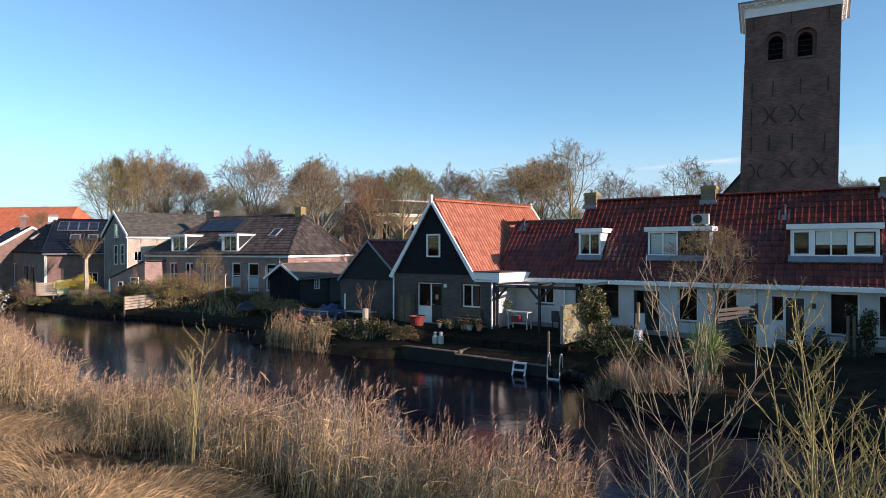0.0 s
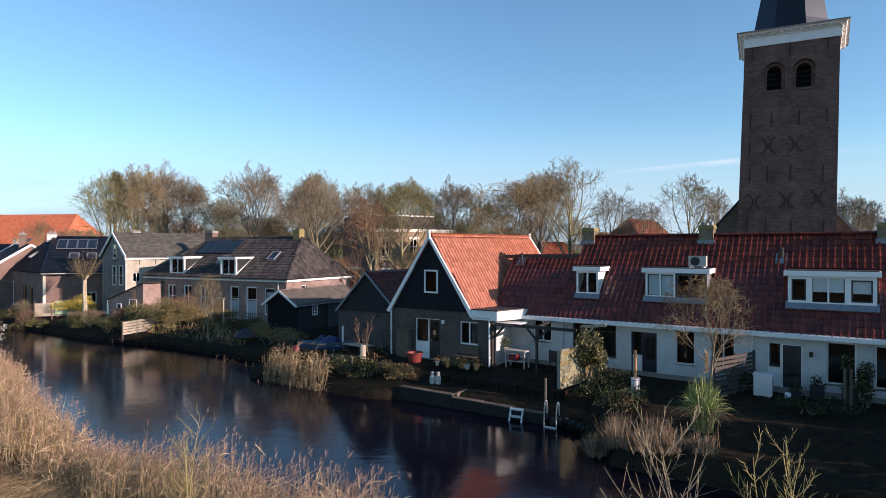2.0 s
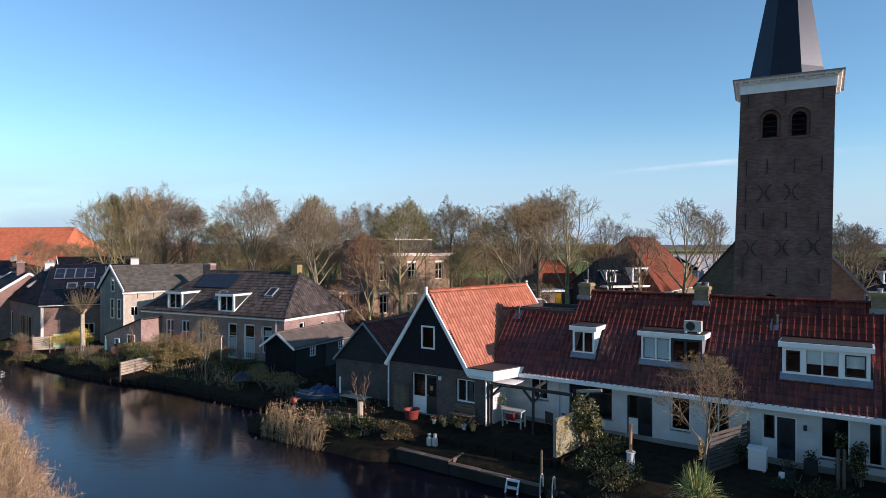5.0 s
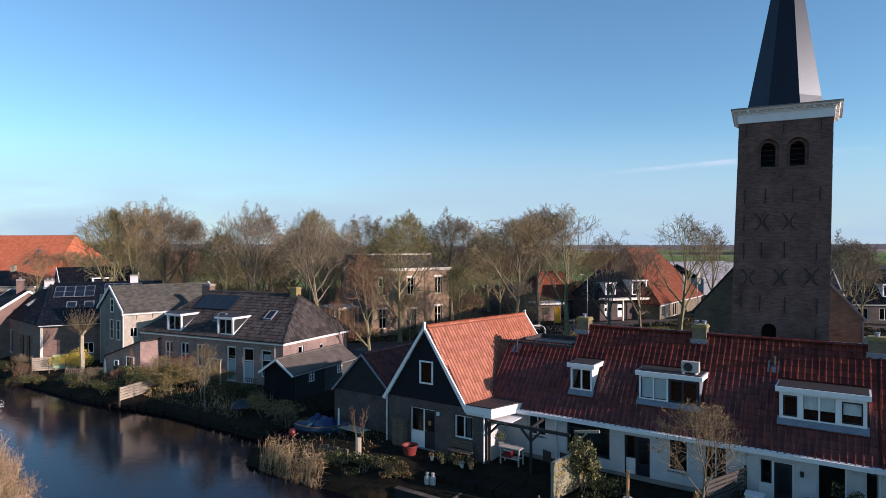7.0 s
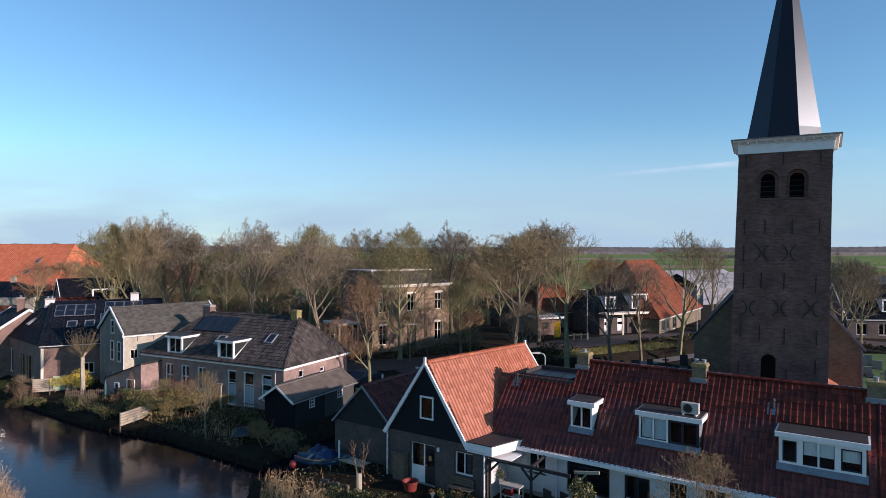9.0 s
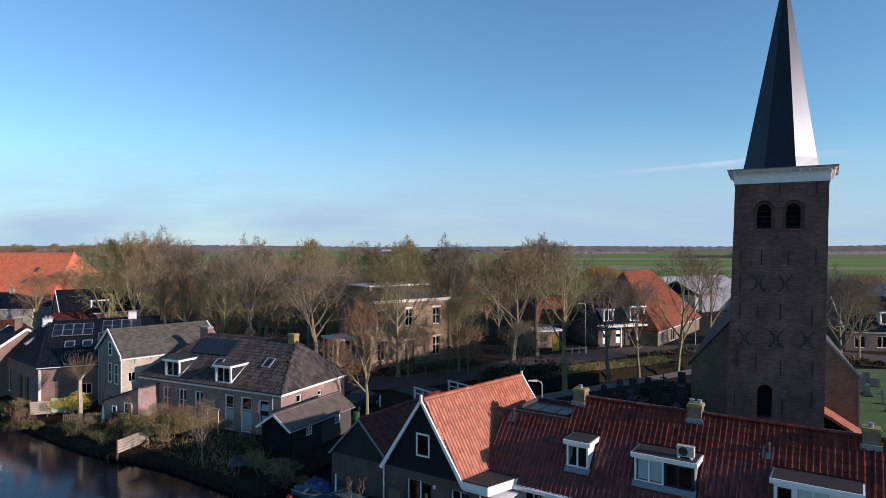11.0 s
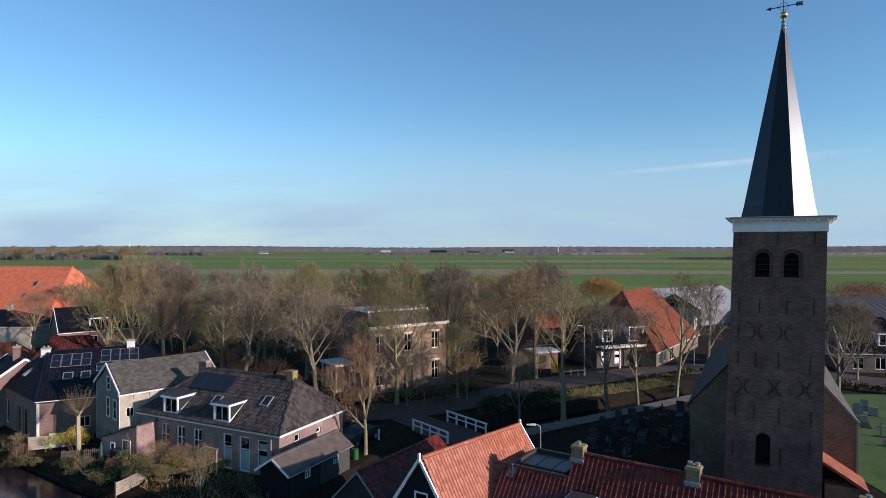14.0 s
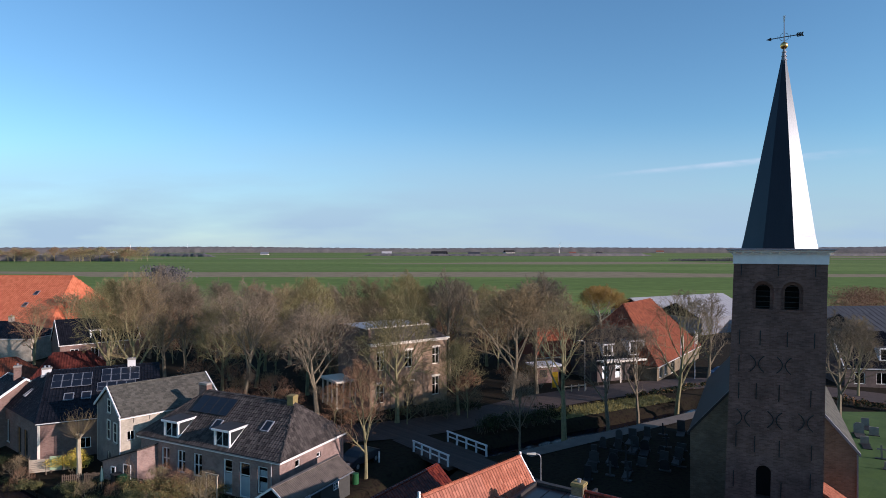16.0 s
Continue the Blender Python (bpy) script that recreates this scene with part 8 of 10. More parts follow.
for x, y, rx, ry, h, n, mats, label in (
        (-22.3, 47.0, 1.2, 0.9, 1.7, 2400, ((OL, 0.7), (GR, 0.3)), "broad olive-green shrub behind the plank screen"),
        (-20.2, 46.2, 1.3, 0.8, 1.3, 2000, ((OL, 0.8), (DR, 0.2)), "sunlit olive shrub on the garden bank"),
        (-14.6, 44.6, 1.3, 0.8, 0.8, 900, ((GR, 0.7), (DR, 0.3)), "dark low hedge before the brick wall"),
        (-12.9, 43.0, 0.9, 0.7, 1.2, 1100, ((GR, 0.8), (OL, 0.2)), "dark shrub beside the shed gable"),
        (-33.3, 51.4, 1.0, 0.7, 1.1, 1300, ((GR, 0.5), (OL, 0.5)), "rounded hedge plant at the garden edge"),
        (-20.9, 47.3, 1.7, 1.0, 1.9, 2600, ((OL, 0.6), (DR, 0.25), (GR, 0.15)), "olive and russet garden hedge along the bank"),
        (-18.9, 46.8, 1.5, 1.0, 1.8, 2200, ((OL, 0.6), (DR, 0.3)), "tall olive shrub with dry leaves on the bank"),
        (-23.6, 48.0, 1.3, 0.9, 1.5, 2000, ((GR, 0.8), (OL, 0.2)), "dark green rounded shrub in the garden"),
        (-17.0, 47.8, 1.2, 0.9, 1.3, 1300, ((OL, 0.5), (DR, 0.3)), "low mixed shrub on the bank"),
        (-25.0, 46.7, 1.3, 0.9, 1.3, 1600, ((GR, 0.7), (OL, 0.3)), "green garden shrub beside the bank"),
        (-28.5, 49.2, 1.4, 0.9, 1.2, 1600, ((GR, 0.6), (OL, 0.4)), "low green shrub by the water"),
        (-29.9, 50.0, 1.0, 0.7, 0.8, 900, ((GR, 0.5), (OL, 0.5)), "green waterside shrub below the fence"),
        (-35.3, 52.2, 0.95, 1.0, 2.0, 1800, ((GR, 0.35), (DR, 0.45), (OL, 0.2)), "tall dense shrub at the corner of the garden"),
        (-37.5, 53.4, 1.8, 1.2, 1.6, 2000, ((GR, 0.9),), "dark green clipped shrub by the house"),
        (-31.4, 53.4, 1.7, 1.0, 2.0, 2300, ((YE, 0.9), (OL, 0.1)), "bright yellow-leaved shrub in the garden"),
        (-40.5, 56.2, 1.6, 1.2, 1.5, 1700, ((GR, 1.0),), "dark evergreen shrub below the window"),
        (-10.9, 39.9, 1.5, 1.0, 1.2, 1500, ((OL, 0.4), (DR, 0.4)), "brownish tangle of shrubs before the shed"),
        (-8.2, 39.5, 1.0, 0.9, 1.5, 1500, ((DR, 0.7), (OL, 0.3)), "straw-coloured dry shrub between the houses"),
        (-6.0, 44.8, 0.9, 0.9, 1.3, 1200, ((DR, 0.8), (OL, 0.2)), "dry shrub behind the shed")):
    shrub(x, y, rx, ry, h, n, mats, label)


def g(x, y):
    p = G @ Vector((x, y, 0))
    return p.x, p.y


for x, y, rx, ry, h, n, mats, label in (
        (0.9, -3.0, 1.0, 0.6, 0.9, 1000, ((GR, 0.75), (OL, 0.25)), "low green shrub on the quay edge"),
        (-0.8, -3.3, 0.9, 0.6, 0.9, 900, ((OL, 0.4), (GR, 0.6)), "olive shrub on the quay edge"),
        (2.6, -2.8, 0.7, 0.5, 0.9, 800, ((DR, 0.6), (OL, 0.4)), "small reddish-brown shrub on the quay"),
        (4.9, -0.7, 0.7, 0.35, 0.5, 500, ((GR, 0.7), (OL, 0.3)), "low row of potted greenery below the window"),
        (12.0, -0.4, 0.9, 0.8, 0.8, 700, ((GR, 1.0),), "dark low shrub in the shaded garden"),
        (12.2, -2.2, 1.2, 0.8, 1.0, 1500, ((GR, 0.9), (OL, 0.1)), "dark evergreen shrub below the screen"),
        (13.3, -3.4, 0.9, 0.7, 0.8, 800, ((GR, 0.9), (DR, 0.1)), "low dark shrub near the water"),
        (16.6, 0.9, 0.7, 0.5, 1.1, 900, ((GR, 1.0),), "dark garden shrub by the fence"),
        (20.7, 1.0, 0.45, 0.4, 1.9, 900, ((GR, 0.8), (OL, 0.2)), "climbing shrub between the windows"),
        (19.2, -1.2, 1.0, 0.8, 0.7, 700, ((GR, 1.0),), "low evergreen in the shaded garden")):
    shrub(*g(x, y), rx, ry, h, n, mats, label)
# tall hedge out of view further along the row, added to shade the bank
for k in range(5):
    shrub(*g(27.0 + 0.1 * (k % 2), -6.3 + 1.25 * k), 0.7, 0.85, 3.4, 3000, ((GR, 0.8), (OL, 0.2)), "tall dark garden hedge running down to the water", size=0.09, group="garden hedge by the water", name="hedge")
for x, y, rx, ry, h, n, mats, label in (
        (0.6, 69.6, 1.9, 1.4, 2.1, 1500, ((GR, 1.0),), "dark rounded evergreen before the villa"),
        (3.2, 71.6, 1.6, 1.3, 1.7, 1100, ((GR, 1.0),), "dark evergreen beside the villa garden"),
        (-3.6, 69.3, 1.5, 1.1, 1.6, 1200, ((OL, 0.6), (DR, 0.4)), "pale twiggy shrub before the villa"),
        (-7.4, 67.8, 1.6, 1.2, 1.5, 1200, ((DR, 0.8), (OL, 0.2)), "russet shrub with dead leaves before the villa"),
        (-10.0, 67.2, 1.5, 1.2, 1.3, 1000, ((DR, 0.8), (GR, 0.2)), "russet shrub below the bay window")):
    shrub(x, y, rx, ry, h, n, mats, label, size=0.09)
# ivy-grown screen
shrub(*g(10.95, -0.25), 0.6, 0.95, 2.35, 2600, ((OL, 0.55), (GR, 0.45)), "climbing ivy over the garden screen", size=0.06, name="climber")


def pampas():
    rng = np.random.default_rng(6)
    x, y = g(16.35, -4.3)
    t = thing("pampas_grass", pose(x, y, float(ground_height(x, y))), "tall clump of green and straw pampas grass", "grass")
    for n, mat, lo, hi, wide in ((430, "blade", 0.1, 1.05, 0.010), (260, "straw", 0.3, 1.0, 0.007)):
        b = rng.normal(0, 0.13, (n, 3)) * np.array([1, 1, 0])
        a = rng.uniform(0, 6.28, n)
        sp = rng.uniform(lo, hi, n)
        high = (2.05 if mat == "blade" else 1.1) * rng.uniform(0.7, 1.0, n)
        tip = b + np.stack([np.cos(a) * sp, np.sin(a) * sp, high * (1 - 0.62 * sp ** 1.6)], 1)
        v, f = strips(rng, b, tip, np.full(n, wide), np.stack([-0.1 * np.cos(a) * sp, -0.1 * np.sin(a) * sp, 0.42 * sp], 1), 5)
        mesh_object("blades", v, f, M[mat], t)
    for k in range(1):
        m = 200
        c = np.array([0.1 + 0.12 * k, 0.05 * k, 0])
        z = rng.uniform(1.9, 2.5, m) + 0.1 * k
        o = np.stack([c[0] + 0 * z, c[1] + 0 * z, z], 1) + rng.normal(0, 0.02, (m, 3))
        v, f = strips(rng, o, o + rng.normal(0, 0.07, (m, 3)) + np.array([0, 0, 0.12]), np.full(m, 0.008), np.zeros((m, 3)), 2)
        mesh_object("plume", v, f, M["straw"], t)


pampas()


def tuft(x, y, h, spread, n, mats, label, z=None):
    """A clump of withered arching grass."""
    rng = np.random.default_rng(int(abs(x * 53 + y * 17)))
    t = thing("grass_tuft", pose(x, y, float(ground_height(x, y)) if z is None else z), label, "grass", "withered tufts on the bank")
    for mat, share in mats:
        k = int(n * share)
        b = rng.normal(0, spread * 0.35, (k, 3)) * np.array([1, 1, 0])
        a = rng.uniform(0, 6.28, k)
        sp = spread * rng.uniform(0.15, 1.0, k)
        tip = b + np.stack([np.cos(a) * sp, np.sin(a) * sp, h * (1 - 0.55 * (sp / spread) ** 2) * rng.uniform(0.5, 1.1, k)], 1)
        v, f = strips(rng, b, tip, np.full(k, 0.006), np.stack([0 * a, 0 * a, 0.12 * sp], 1), 3)
        tagged(mesh_object("withered_grass", v, f, M[mat], t), kind="stuff")


for x, y, h, sp in ((13.4, -5.9, 0.8, 0.55), (14.1, -6.1, 0.95, 0.6), (14.9, -6.2, 0.85, 0.6), (15.6, -6.0, 0.8, 0.55), (15.2, -5.3, 0.9, 0.6), (16.6, -5.6, 0.7, 0.5), (13.9, -5.2, 0.85, 0.55)):
    tuft(*g(x, y), h, sp, 380, (("straw", 0.3), ("twig_grey", 0.45), ("plume", 0.25)), "withered brown grass hanging over the bank")


# ---- quay and gardens of the row ----
def lathe(prof, sides=14):
    bm = bmesh.new()
    rings = [[bm.verts.new((r * math.cos(2 * math.pi * i / sides), r * math.sin(2 * math.pi * i / sides), z)) for i in range(sides)] for r, z in prof]
    for a, b in zip(rings, rings[1:]):
        for i in range(sides):
            j = (i + 1) % sides
            bm.faces.new((a[i], a[j], b[j], b[i]))
    bm.faces.new(rings[0][::-1])
    bm.faces.new(rings[-1])
    return bm


quay = tagged(new("quay_wall"), "stained concrete quay wall with timber coping", "quay", kind="structure")
quay.matrix_world = G
for i in range(5):
    x = 3.4 + i * 1.42
    zt = (-0.33, -0.34, -0.45, -0.47, -0.5)[i]
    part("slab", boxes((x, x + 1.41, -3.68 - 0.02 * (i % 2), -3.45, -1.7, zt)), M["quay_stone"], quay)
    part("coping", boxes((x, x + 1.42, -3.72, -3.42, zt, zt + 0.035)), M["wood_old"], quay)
part("return_wall", boxes((6.2, 6.3, -3.42, -2.5, -0.6, -0.28)), M["wood_old"], quay)
prq = random.Random(14)
for i in range(16):
    x, s = 10.5 + i * 0.21, prq.uniform(0.12, 0.24)
    bm = bmesh.new()
    bmesh.ops.create_icosphere(bm, subdivisions=1, radius=s)
    for v in bm.verts:
        v.co *= prq.uniform(0.8, 1.15)
    bm.transform(pose(x, -3.6 - 0.09 * max(0, i - 4) + prq.uniform(-0.1, 0.1), -0.72 + prq.uniform(-0.05, 0.1)))
    part("boulder", bm, M["quay_stone"], quay)
deck = tagged(new("garden_deck"), "timber deck behind the quay, the garden's shade in its near-black colour", "deck", kind="structure")
deck.matrix_world = G
for i in range(22):
    # Planks in the near-black wood that paints the terrace shade.
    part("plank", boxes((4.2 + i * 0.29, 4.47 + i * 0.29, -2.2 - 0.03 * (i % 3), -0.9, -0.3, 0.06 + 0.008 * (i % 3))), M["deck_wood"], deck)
edge = tagged(new("bank_edging"), "low weathered timber edging along the far bank", "bank edging", kind="structure")
for i in range(34):
    s0 = -29.6 - i * 0.85
    q0 = 25.25 - 1.4 * float(smooth(-38, -48, s0)) - 0.18
    x, y = to_xy(s0, q0)
    bm = boxes((-0.84, 0.0, -0.04, 0.04, -1.5, -0.62 + 0.015 * math.sin(i * 2.1)))
    bm.transform(pose(x, y, 0, 0, 0, -34))
    part("board", bm, M["deck_wood"], edge)
    if i % 6 == 0:
        bm = bmesh.new()
        tube(bm, (x, y - 0.08, -1.6), (x, y - 0.08, -0.58), 0.05)
        part("post", bm, M["deck_wood"], edge)


def at(x, y, z=GZ, turn=0):
    return G @ pose(x, y, z, 0, 0, turn)


# white bathing ladder and hanging step
t = thing("quay_ladder", at(10.6, -3.85, -0.35), "white tubular swimming ladder on the quay", "ladder")
for x in (0, 0.5):
    bm = bmesh.new()
    pts = [(x, -0.12, -0.75), (x, -0.08, 0.1), (x, 0.0, 0.40), (x, 0.1, 0.42), (x, 0.16, 0.36), (x, 0.2, -0.1)]
    for a, b in zip(pts, pts[1:]):
        tube(bm, a, b, 0.026)
    part("rail", bm, M["churn"], t)
for z in (-0.55,):
    part("rung", boxes((0, 0.5, -0.14, -0.06, z, z + 0.05)), M["plastic_white"], t)
t = thing("boarding_step", at(9.1, -3.85, -0.88, 8), "small white wooden boarding step at the waterline", "step")
for x in (0, 0.5):
    bm = bmesh.new()
    beam(bm, (x, -0.16, -0.1), (x, 0.1, 0.46), 0.05, 0.09)
    part("side_rail", bm, M["plastic_white"], t)
for z, y in ((0.14, -0.04), (0.4, 0.06)):
    part("tread", boxes((0, 0.5, y - 0.09, y + 0.09, z, z + 0.05)), M["plastic_white"], t)


def garden_post(m, r, h, label, mat="wood_old"):
    t = thing("post", m, label, "post")
    bm = bmesh.new()
    tube(bm, (0, 0, -0.3), (0.01, 0, h - 0.05), r, r * 0.94, 10)
    tube(bm, (0.01, 0, h - 0.05), (0.01, 0, h), r * 0.94, r * 0.6, 10)
    part("shaft", bm, M[mat], t)
    return t


garden_post(at(10.4, -3.4, -0.45), 0.055, 1.3, "grey weathered mooring post on the quay")
garden_post(at(0.15, -2.5, 0.1), 0.16, 1.0, "thick pale peeling tree stump post", "wood_pale")
garden_post(at(-3.4, -0.2, 0.1), 0.055, 1.45, "white painted garden post", "plastic_white")
garden_post(at(20.1, 0.2, 0.2), 0.06, 1.5, "grey wooden post in the garden")
garden_post(at(20.28, 0.25, 0.2), 0.06, 1.5, "second grey wooden post in the garden")
# milk churns
for i, (x, y) in enumerate(((4.42, -2.55), (4.7, -2.5))):
    t = thing("milk_churn", at(x, y, float(ground_height(*g(x, y)))), "dull white metal milk churn by the quay", "milk churn", "milk churns by the quay")
    part("body", lathe([(0.12, 0), (0.135, 0.03), (0.135, 0.32), (0.07, 0.42), (0.07, 0.48)]), M["churn"], t)
    bm = lathe([(0.085, 0.48), (0.09, 0.52), (0.06, 0.55)])
    part("lid", bm, M["churn"], t)
# red tub, cupboard, bench and pots by the gable house
t = thing("tub", at(2.25, -1.0, GZ), "red plastic garden tub by the door", "tub")
part("body", lathe([(0.30, 0), (0.38, 0.42), (0.42, 0.44), (0.42, 0.48), (0.36, 0.46), (0.30, 0.1)], 20), M["dull_red"], t)
t = thing("garden_cupboard", at(0.62, -0.42, GZ), "brown wooden garden cupboard against the wall", "cupboard")
part("body", boxes((0, 0.75, 0.02, 0.38, 0, 1.42)), M["wood_old"], t)
part("door", boxes((0.02, 0.36, 0.0, 0.02, 0.05, 1.36)), M["wood_old"], t)
part("door", boxes((0.39, 0.73, 0.0, 0.02, 0.05, 1.36)), M["wood_old"], t)
part("top", boxes((-0.04, 0.79, -0.04, 0.40, 1.42, 1.47)), M["wood_old"], t)
t = thing("bench", at(4.1, -0.55, GZ), "dark wooden garden bench below the window", "bench")
for i in range(3):
    part("seat_slat", boxes((0, 1.35, i * 0.14, i * 0.14 + 0.12, 0.42, 0.45)), M["wood_old"], t)
    part("back_slat", boxes((0, 1.35, 0.42, 0.45, 0.52 + i * 0.13, 0.63 + i * 0.13)), M["wood_old"], t)
for x in (0.05, 1.24):
    part("leg", boxes((x, x + 0.06, 0, 0.06, 0, 0.42)), M["wood_old"], t)
    part("leg", boxes((x, x + 0.06, 0.38, 0.44, 0, 0.9)), M["wood_old"], t)
prn = random.Random(9)
for i in range(11):
    x, y = 3.7 + i * 0.22 + prn.uniform(-0.05, 0.05), -1.05 + prn.uniform(-0.25, 0.2)
    t = thing("flower_pot", at(x, y, GZ), "small garden pot with withered plant", "flower pot", "pots below the window")
    k = prn.uniform(0.8, 1.25)
    part("pot", lathe([(0.08 * k, 0), (0.12 * k, 0.22 * k), (0.13 * k, 0.24 * k), (0.11 * k, 0.23 * k)], 10), M[prn.choice(["churn", "orange_wood", "concrete", "iron", "stone"])], t)
    rg = np.random.default_rng(i)
    ob = new("foliage", leaf_mesh(rg, rg.normal(0, 0.09, (60, 3)) * np.array([1, 1, 1.0]) + np.array([0, 0, 0.32 * k]), 0.04, prn.choice(["leaf", "leaf_dry", "leaf_olive"])))
    ob.parent = t
# table with things under the canopy
t = thing("barbecue_table", at(6.55, 0.35, GZ), "dull white table with boxes under the awning", "table")
part("top", boxes((0, 1.1, 0, 0.6, 0.78, 0.83)), M["churn"], t)
for x in (0.04, 1.0):
    for y in (0.04, 0.5):
        part("leg", boxes((x, x + 0.06, y, y + 0.06, 0, 0.78)), M["churn"], t)
part("shelf", boxes((0.1, 1.0, 0.08, 0.5, 0.28, 0.32)), M["churn"], t)
t = thing("storage_box", at(6.75, 0.45, GZ + 0.32), "red storage box on the table shelf", "box")
part("body", boxes((0, 0.4, 0, 0.35, 0, 0.32)), M["red"], t)
part("lid", boxes((-0.02, 0.42, -0.02, 0.37, 0.32, 0.36)), M["plastic_white"], t)
t = thing("potted_plant", at(6.4, 0.9, GZ + 0.6), "pale wall planter with light green leaves", "plant")
part("pot", lathe([(0.1, 0), (0.14, 0.25), (0.15, 0.26)], 10), M["cream"], t)
rg = np.random.default_rng(77)
ob = new("foliage", leaf_mesh(rg, rg.normal(0, 0.13, (140, 3)) + np.array([0, 0, 0.5]), 0.05, "leaf_olive"))
ob.parent = t
# black pergola
t = thing("pergola", at(6.2, 0.05, GZ), "black stained timber pergola along the terrace", "pergola")
part("beam", boxes((0, 4.1, -0.05, 0.05, 1.98, 2.12)), M["iron"], t)
for x in (0.02, 2.2):
    part("post", boxes((x - 0.05, x + 0.05, -0.05, 0.05, 0, 1.98)), M["iron"], t)
for x, d in ((2.2, -1), (2.2, 1), (0.02, 1)):
    bm = bmesh.new()
    beam(bm, (x, 0, 1.45), (x + d * 0.5, 0, 1.98), 0.09, 0.09)
    part("brace", bm, M["iron"], t)
bm = bmesh.new()
beam(bm, (2.2, 0.05, 2.06), (2.2, 1.8, 2.2), 0.08, 0.12)
part("rafter", bm, M["iron"], t)
t = thing("pergola_bracket", at(10.5, 0.3, GZ), "grey timber post with a braced arm", "pergola")
part("post", boxes((-0.05, 0.05, -0.05, 0.05, 0, 2.2)), M["wood_old"], t)
bm = bmesh.new()
beam(bm, (-0.1, 0, 2.18), (1.0, 0.1, 2.34), 0.1, 0.12)
part("arm", bm, M["wood_pale"], t)
bm = bmesh.new()
beam(bm, (0, 0, 1.7), (0.45, 0.05, 2.2), 0.07, 0.07)
part("brace", bm, M["wood_pale"], t)
for x, y in ((9.0, 0.9), (9.8, 1.0)):
    t = thing("garden_chair", at(x, y, GZ, 160), "dark garden chair on the shaded terrace", "chair", "garden chairs")
    part("seat", boxes((-0.25, 0.25, -0.24, 0.24, 0.42, 0.46)), M["iron"], t)
    part("backrest", boxes((-0.25, 0.25, 0.22, 0.26, 0.46, 0.95)), M["iron"], t)
    for lx in (-0.23, 0.19):
        for ly in (-0.22, 0.2):
            part("leg", boxes((lx, lx + 0.04, ly, ly + 0.04, 0, 0.42)), M["iron"], t)
# block screen, lit by the sun
t = thing("garden_screen", at(10.45, -2.05, 0.15, 80), "mossy block garden screen half hidden by ivy", "garden wall")
for r in range(13):
    x = 0.0 if r % 2 else -0.12
    while x < 2.85:
        a, b = max(x, 0) + 0.006, min(x + 0.235, 2.85)
        if b - a > 0.05:
            d = 0.012 * prn.random()
            part("block", boxes((a, b, 0.02 - d, 0.16, r * 0.122, r * 0.122 + 0.113)), M["moss_block"] if prn.random() < 0.8 else M["lichen"], t)
        x += 0.24
part("mortar", boxes((0.0, 2.84, 0.045, 0.14, 0, 13 * 0.122)), M["concrete"], t)
# slatted fence
t = thing("slatted_fence", at(16.1, -0.9, GZ, 68), "grey slatted timber fence beside the back garden", "fence")
for i in range(9):
    part("slat", boxes((0, 2.75, 0.0, 0.03, 0.12 + i * 0.165, 0.12 + i * 0.165 + 0.12)), M["fence_wood"], t)
for x in (0, 1.35, 2.7):
    part("post", boxes((x, x + 0.07, 0.03, 0.10, -0.2, 1.62)), M["fence_wood"], t)
# white plinth with an orange post, boxes and planters
t = thing("plinth", at(13.45, -1.9, 0.15), "round white garden plinth with an orange timber post", "plinth")
part("base", lathe([(0.16, 0), (0.15, 0.05), (0.15, 0.72), (0.18, 0.75), (0.18, 0.8)], 16), M["white_wall"], t)
bm = bmesh.new()
tube(bm, (0, 0, 0.8), (0, 0, 1.85), 0.065, 0.06, 10)
part("post", bm, M["orange_wood"], t)
t = thing("heat_pump", at(17.2, 0.5, GZ), "white outdoor heat pump box in the garden", "heat pump")
part("casing", boxes((0, 0.62, 0, 0.5, 0.08, 0.85)), M["plastic_white"], t)
part("top", boxes((-0.03, 0.65, -0.03, 0.53, 0.85, 0.89)), M["white"], t)
part("foot", boxes((0.05, 0.15, 0, 0.5, 0, 0.08)), M["concrete"], t)
part("foot", boxes((0.48, 0.58, 0, 0.5, 0, 0.08)), M["concrete"], t)
for x, y, w in ((19.0, 1.25, 0.45), (18.4, -0.2, 0.4), (20.0, 1.3, 0.5)):
    t = thing("planter", at(x, y, GZ), "square black planter by the house wall", "planter", "black planters")
    part("box", boxes((0, w, 0, w, 0, 0.5), ), M["iron"], t)
    rg = np.random.default_rng(int(x * 10))
    ob = new("foliage", leaf_mesh(rg, rg.normal(0, 0.12, (160, 3)) + np.array([w / 2, w / 2, 0.62]), 0.045, "leaf"))
    ob.parent = t
t = thing("lantern", at(18.45, -0.8, 0.25), "small white lantern on a stake", "lantern")
part("stake", boxes((-0.02, 0.02, -0.02, 0.02, -0.1, 0.4)), M["iron"], t)
part("body", boxes((-0.09, 0.09, -0.09, 0.09, 0.4, 0.58)), M["plastic_white"], t)
# boat and clutter beside the annexe
t = thing("rowing_boat", at(-5.6, -1.4, 0.1, 25), "small dark blue rowing boat with wooden gunwale on the bank", "boat")
v, f = [], []
for i in range(9):
    k = i / 8
    w = 0.62 * (1 - (2 * k - 0.9) ** 2 * 0.75) if k < 0.95 else 0.08
    for a in range(7):
        an = math.pi * a / 6
        v.append((k * 3.2, -math.cos(an) * w, 0.5 + 0.12 * (2 * k - 0.8) ** 2 - math.sin(an) * 0.45))
for i in range(8):
    for a in range(6):
        p = i * 7 + a
        f.append((p, p + 1, p + 8, p + 7))
hull = mesh_object("hull", v, f, M["car_blue"], t)
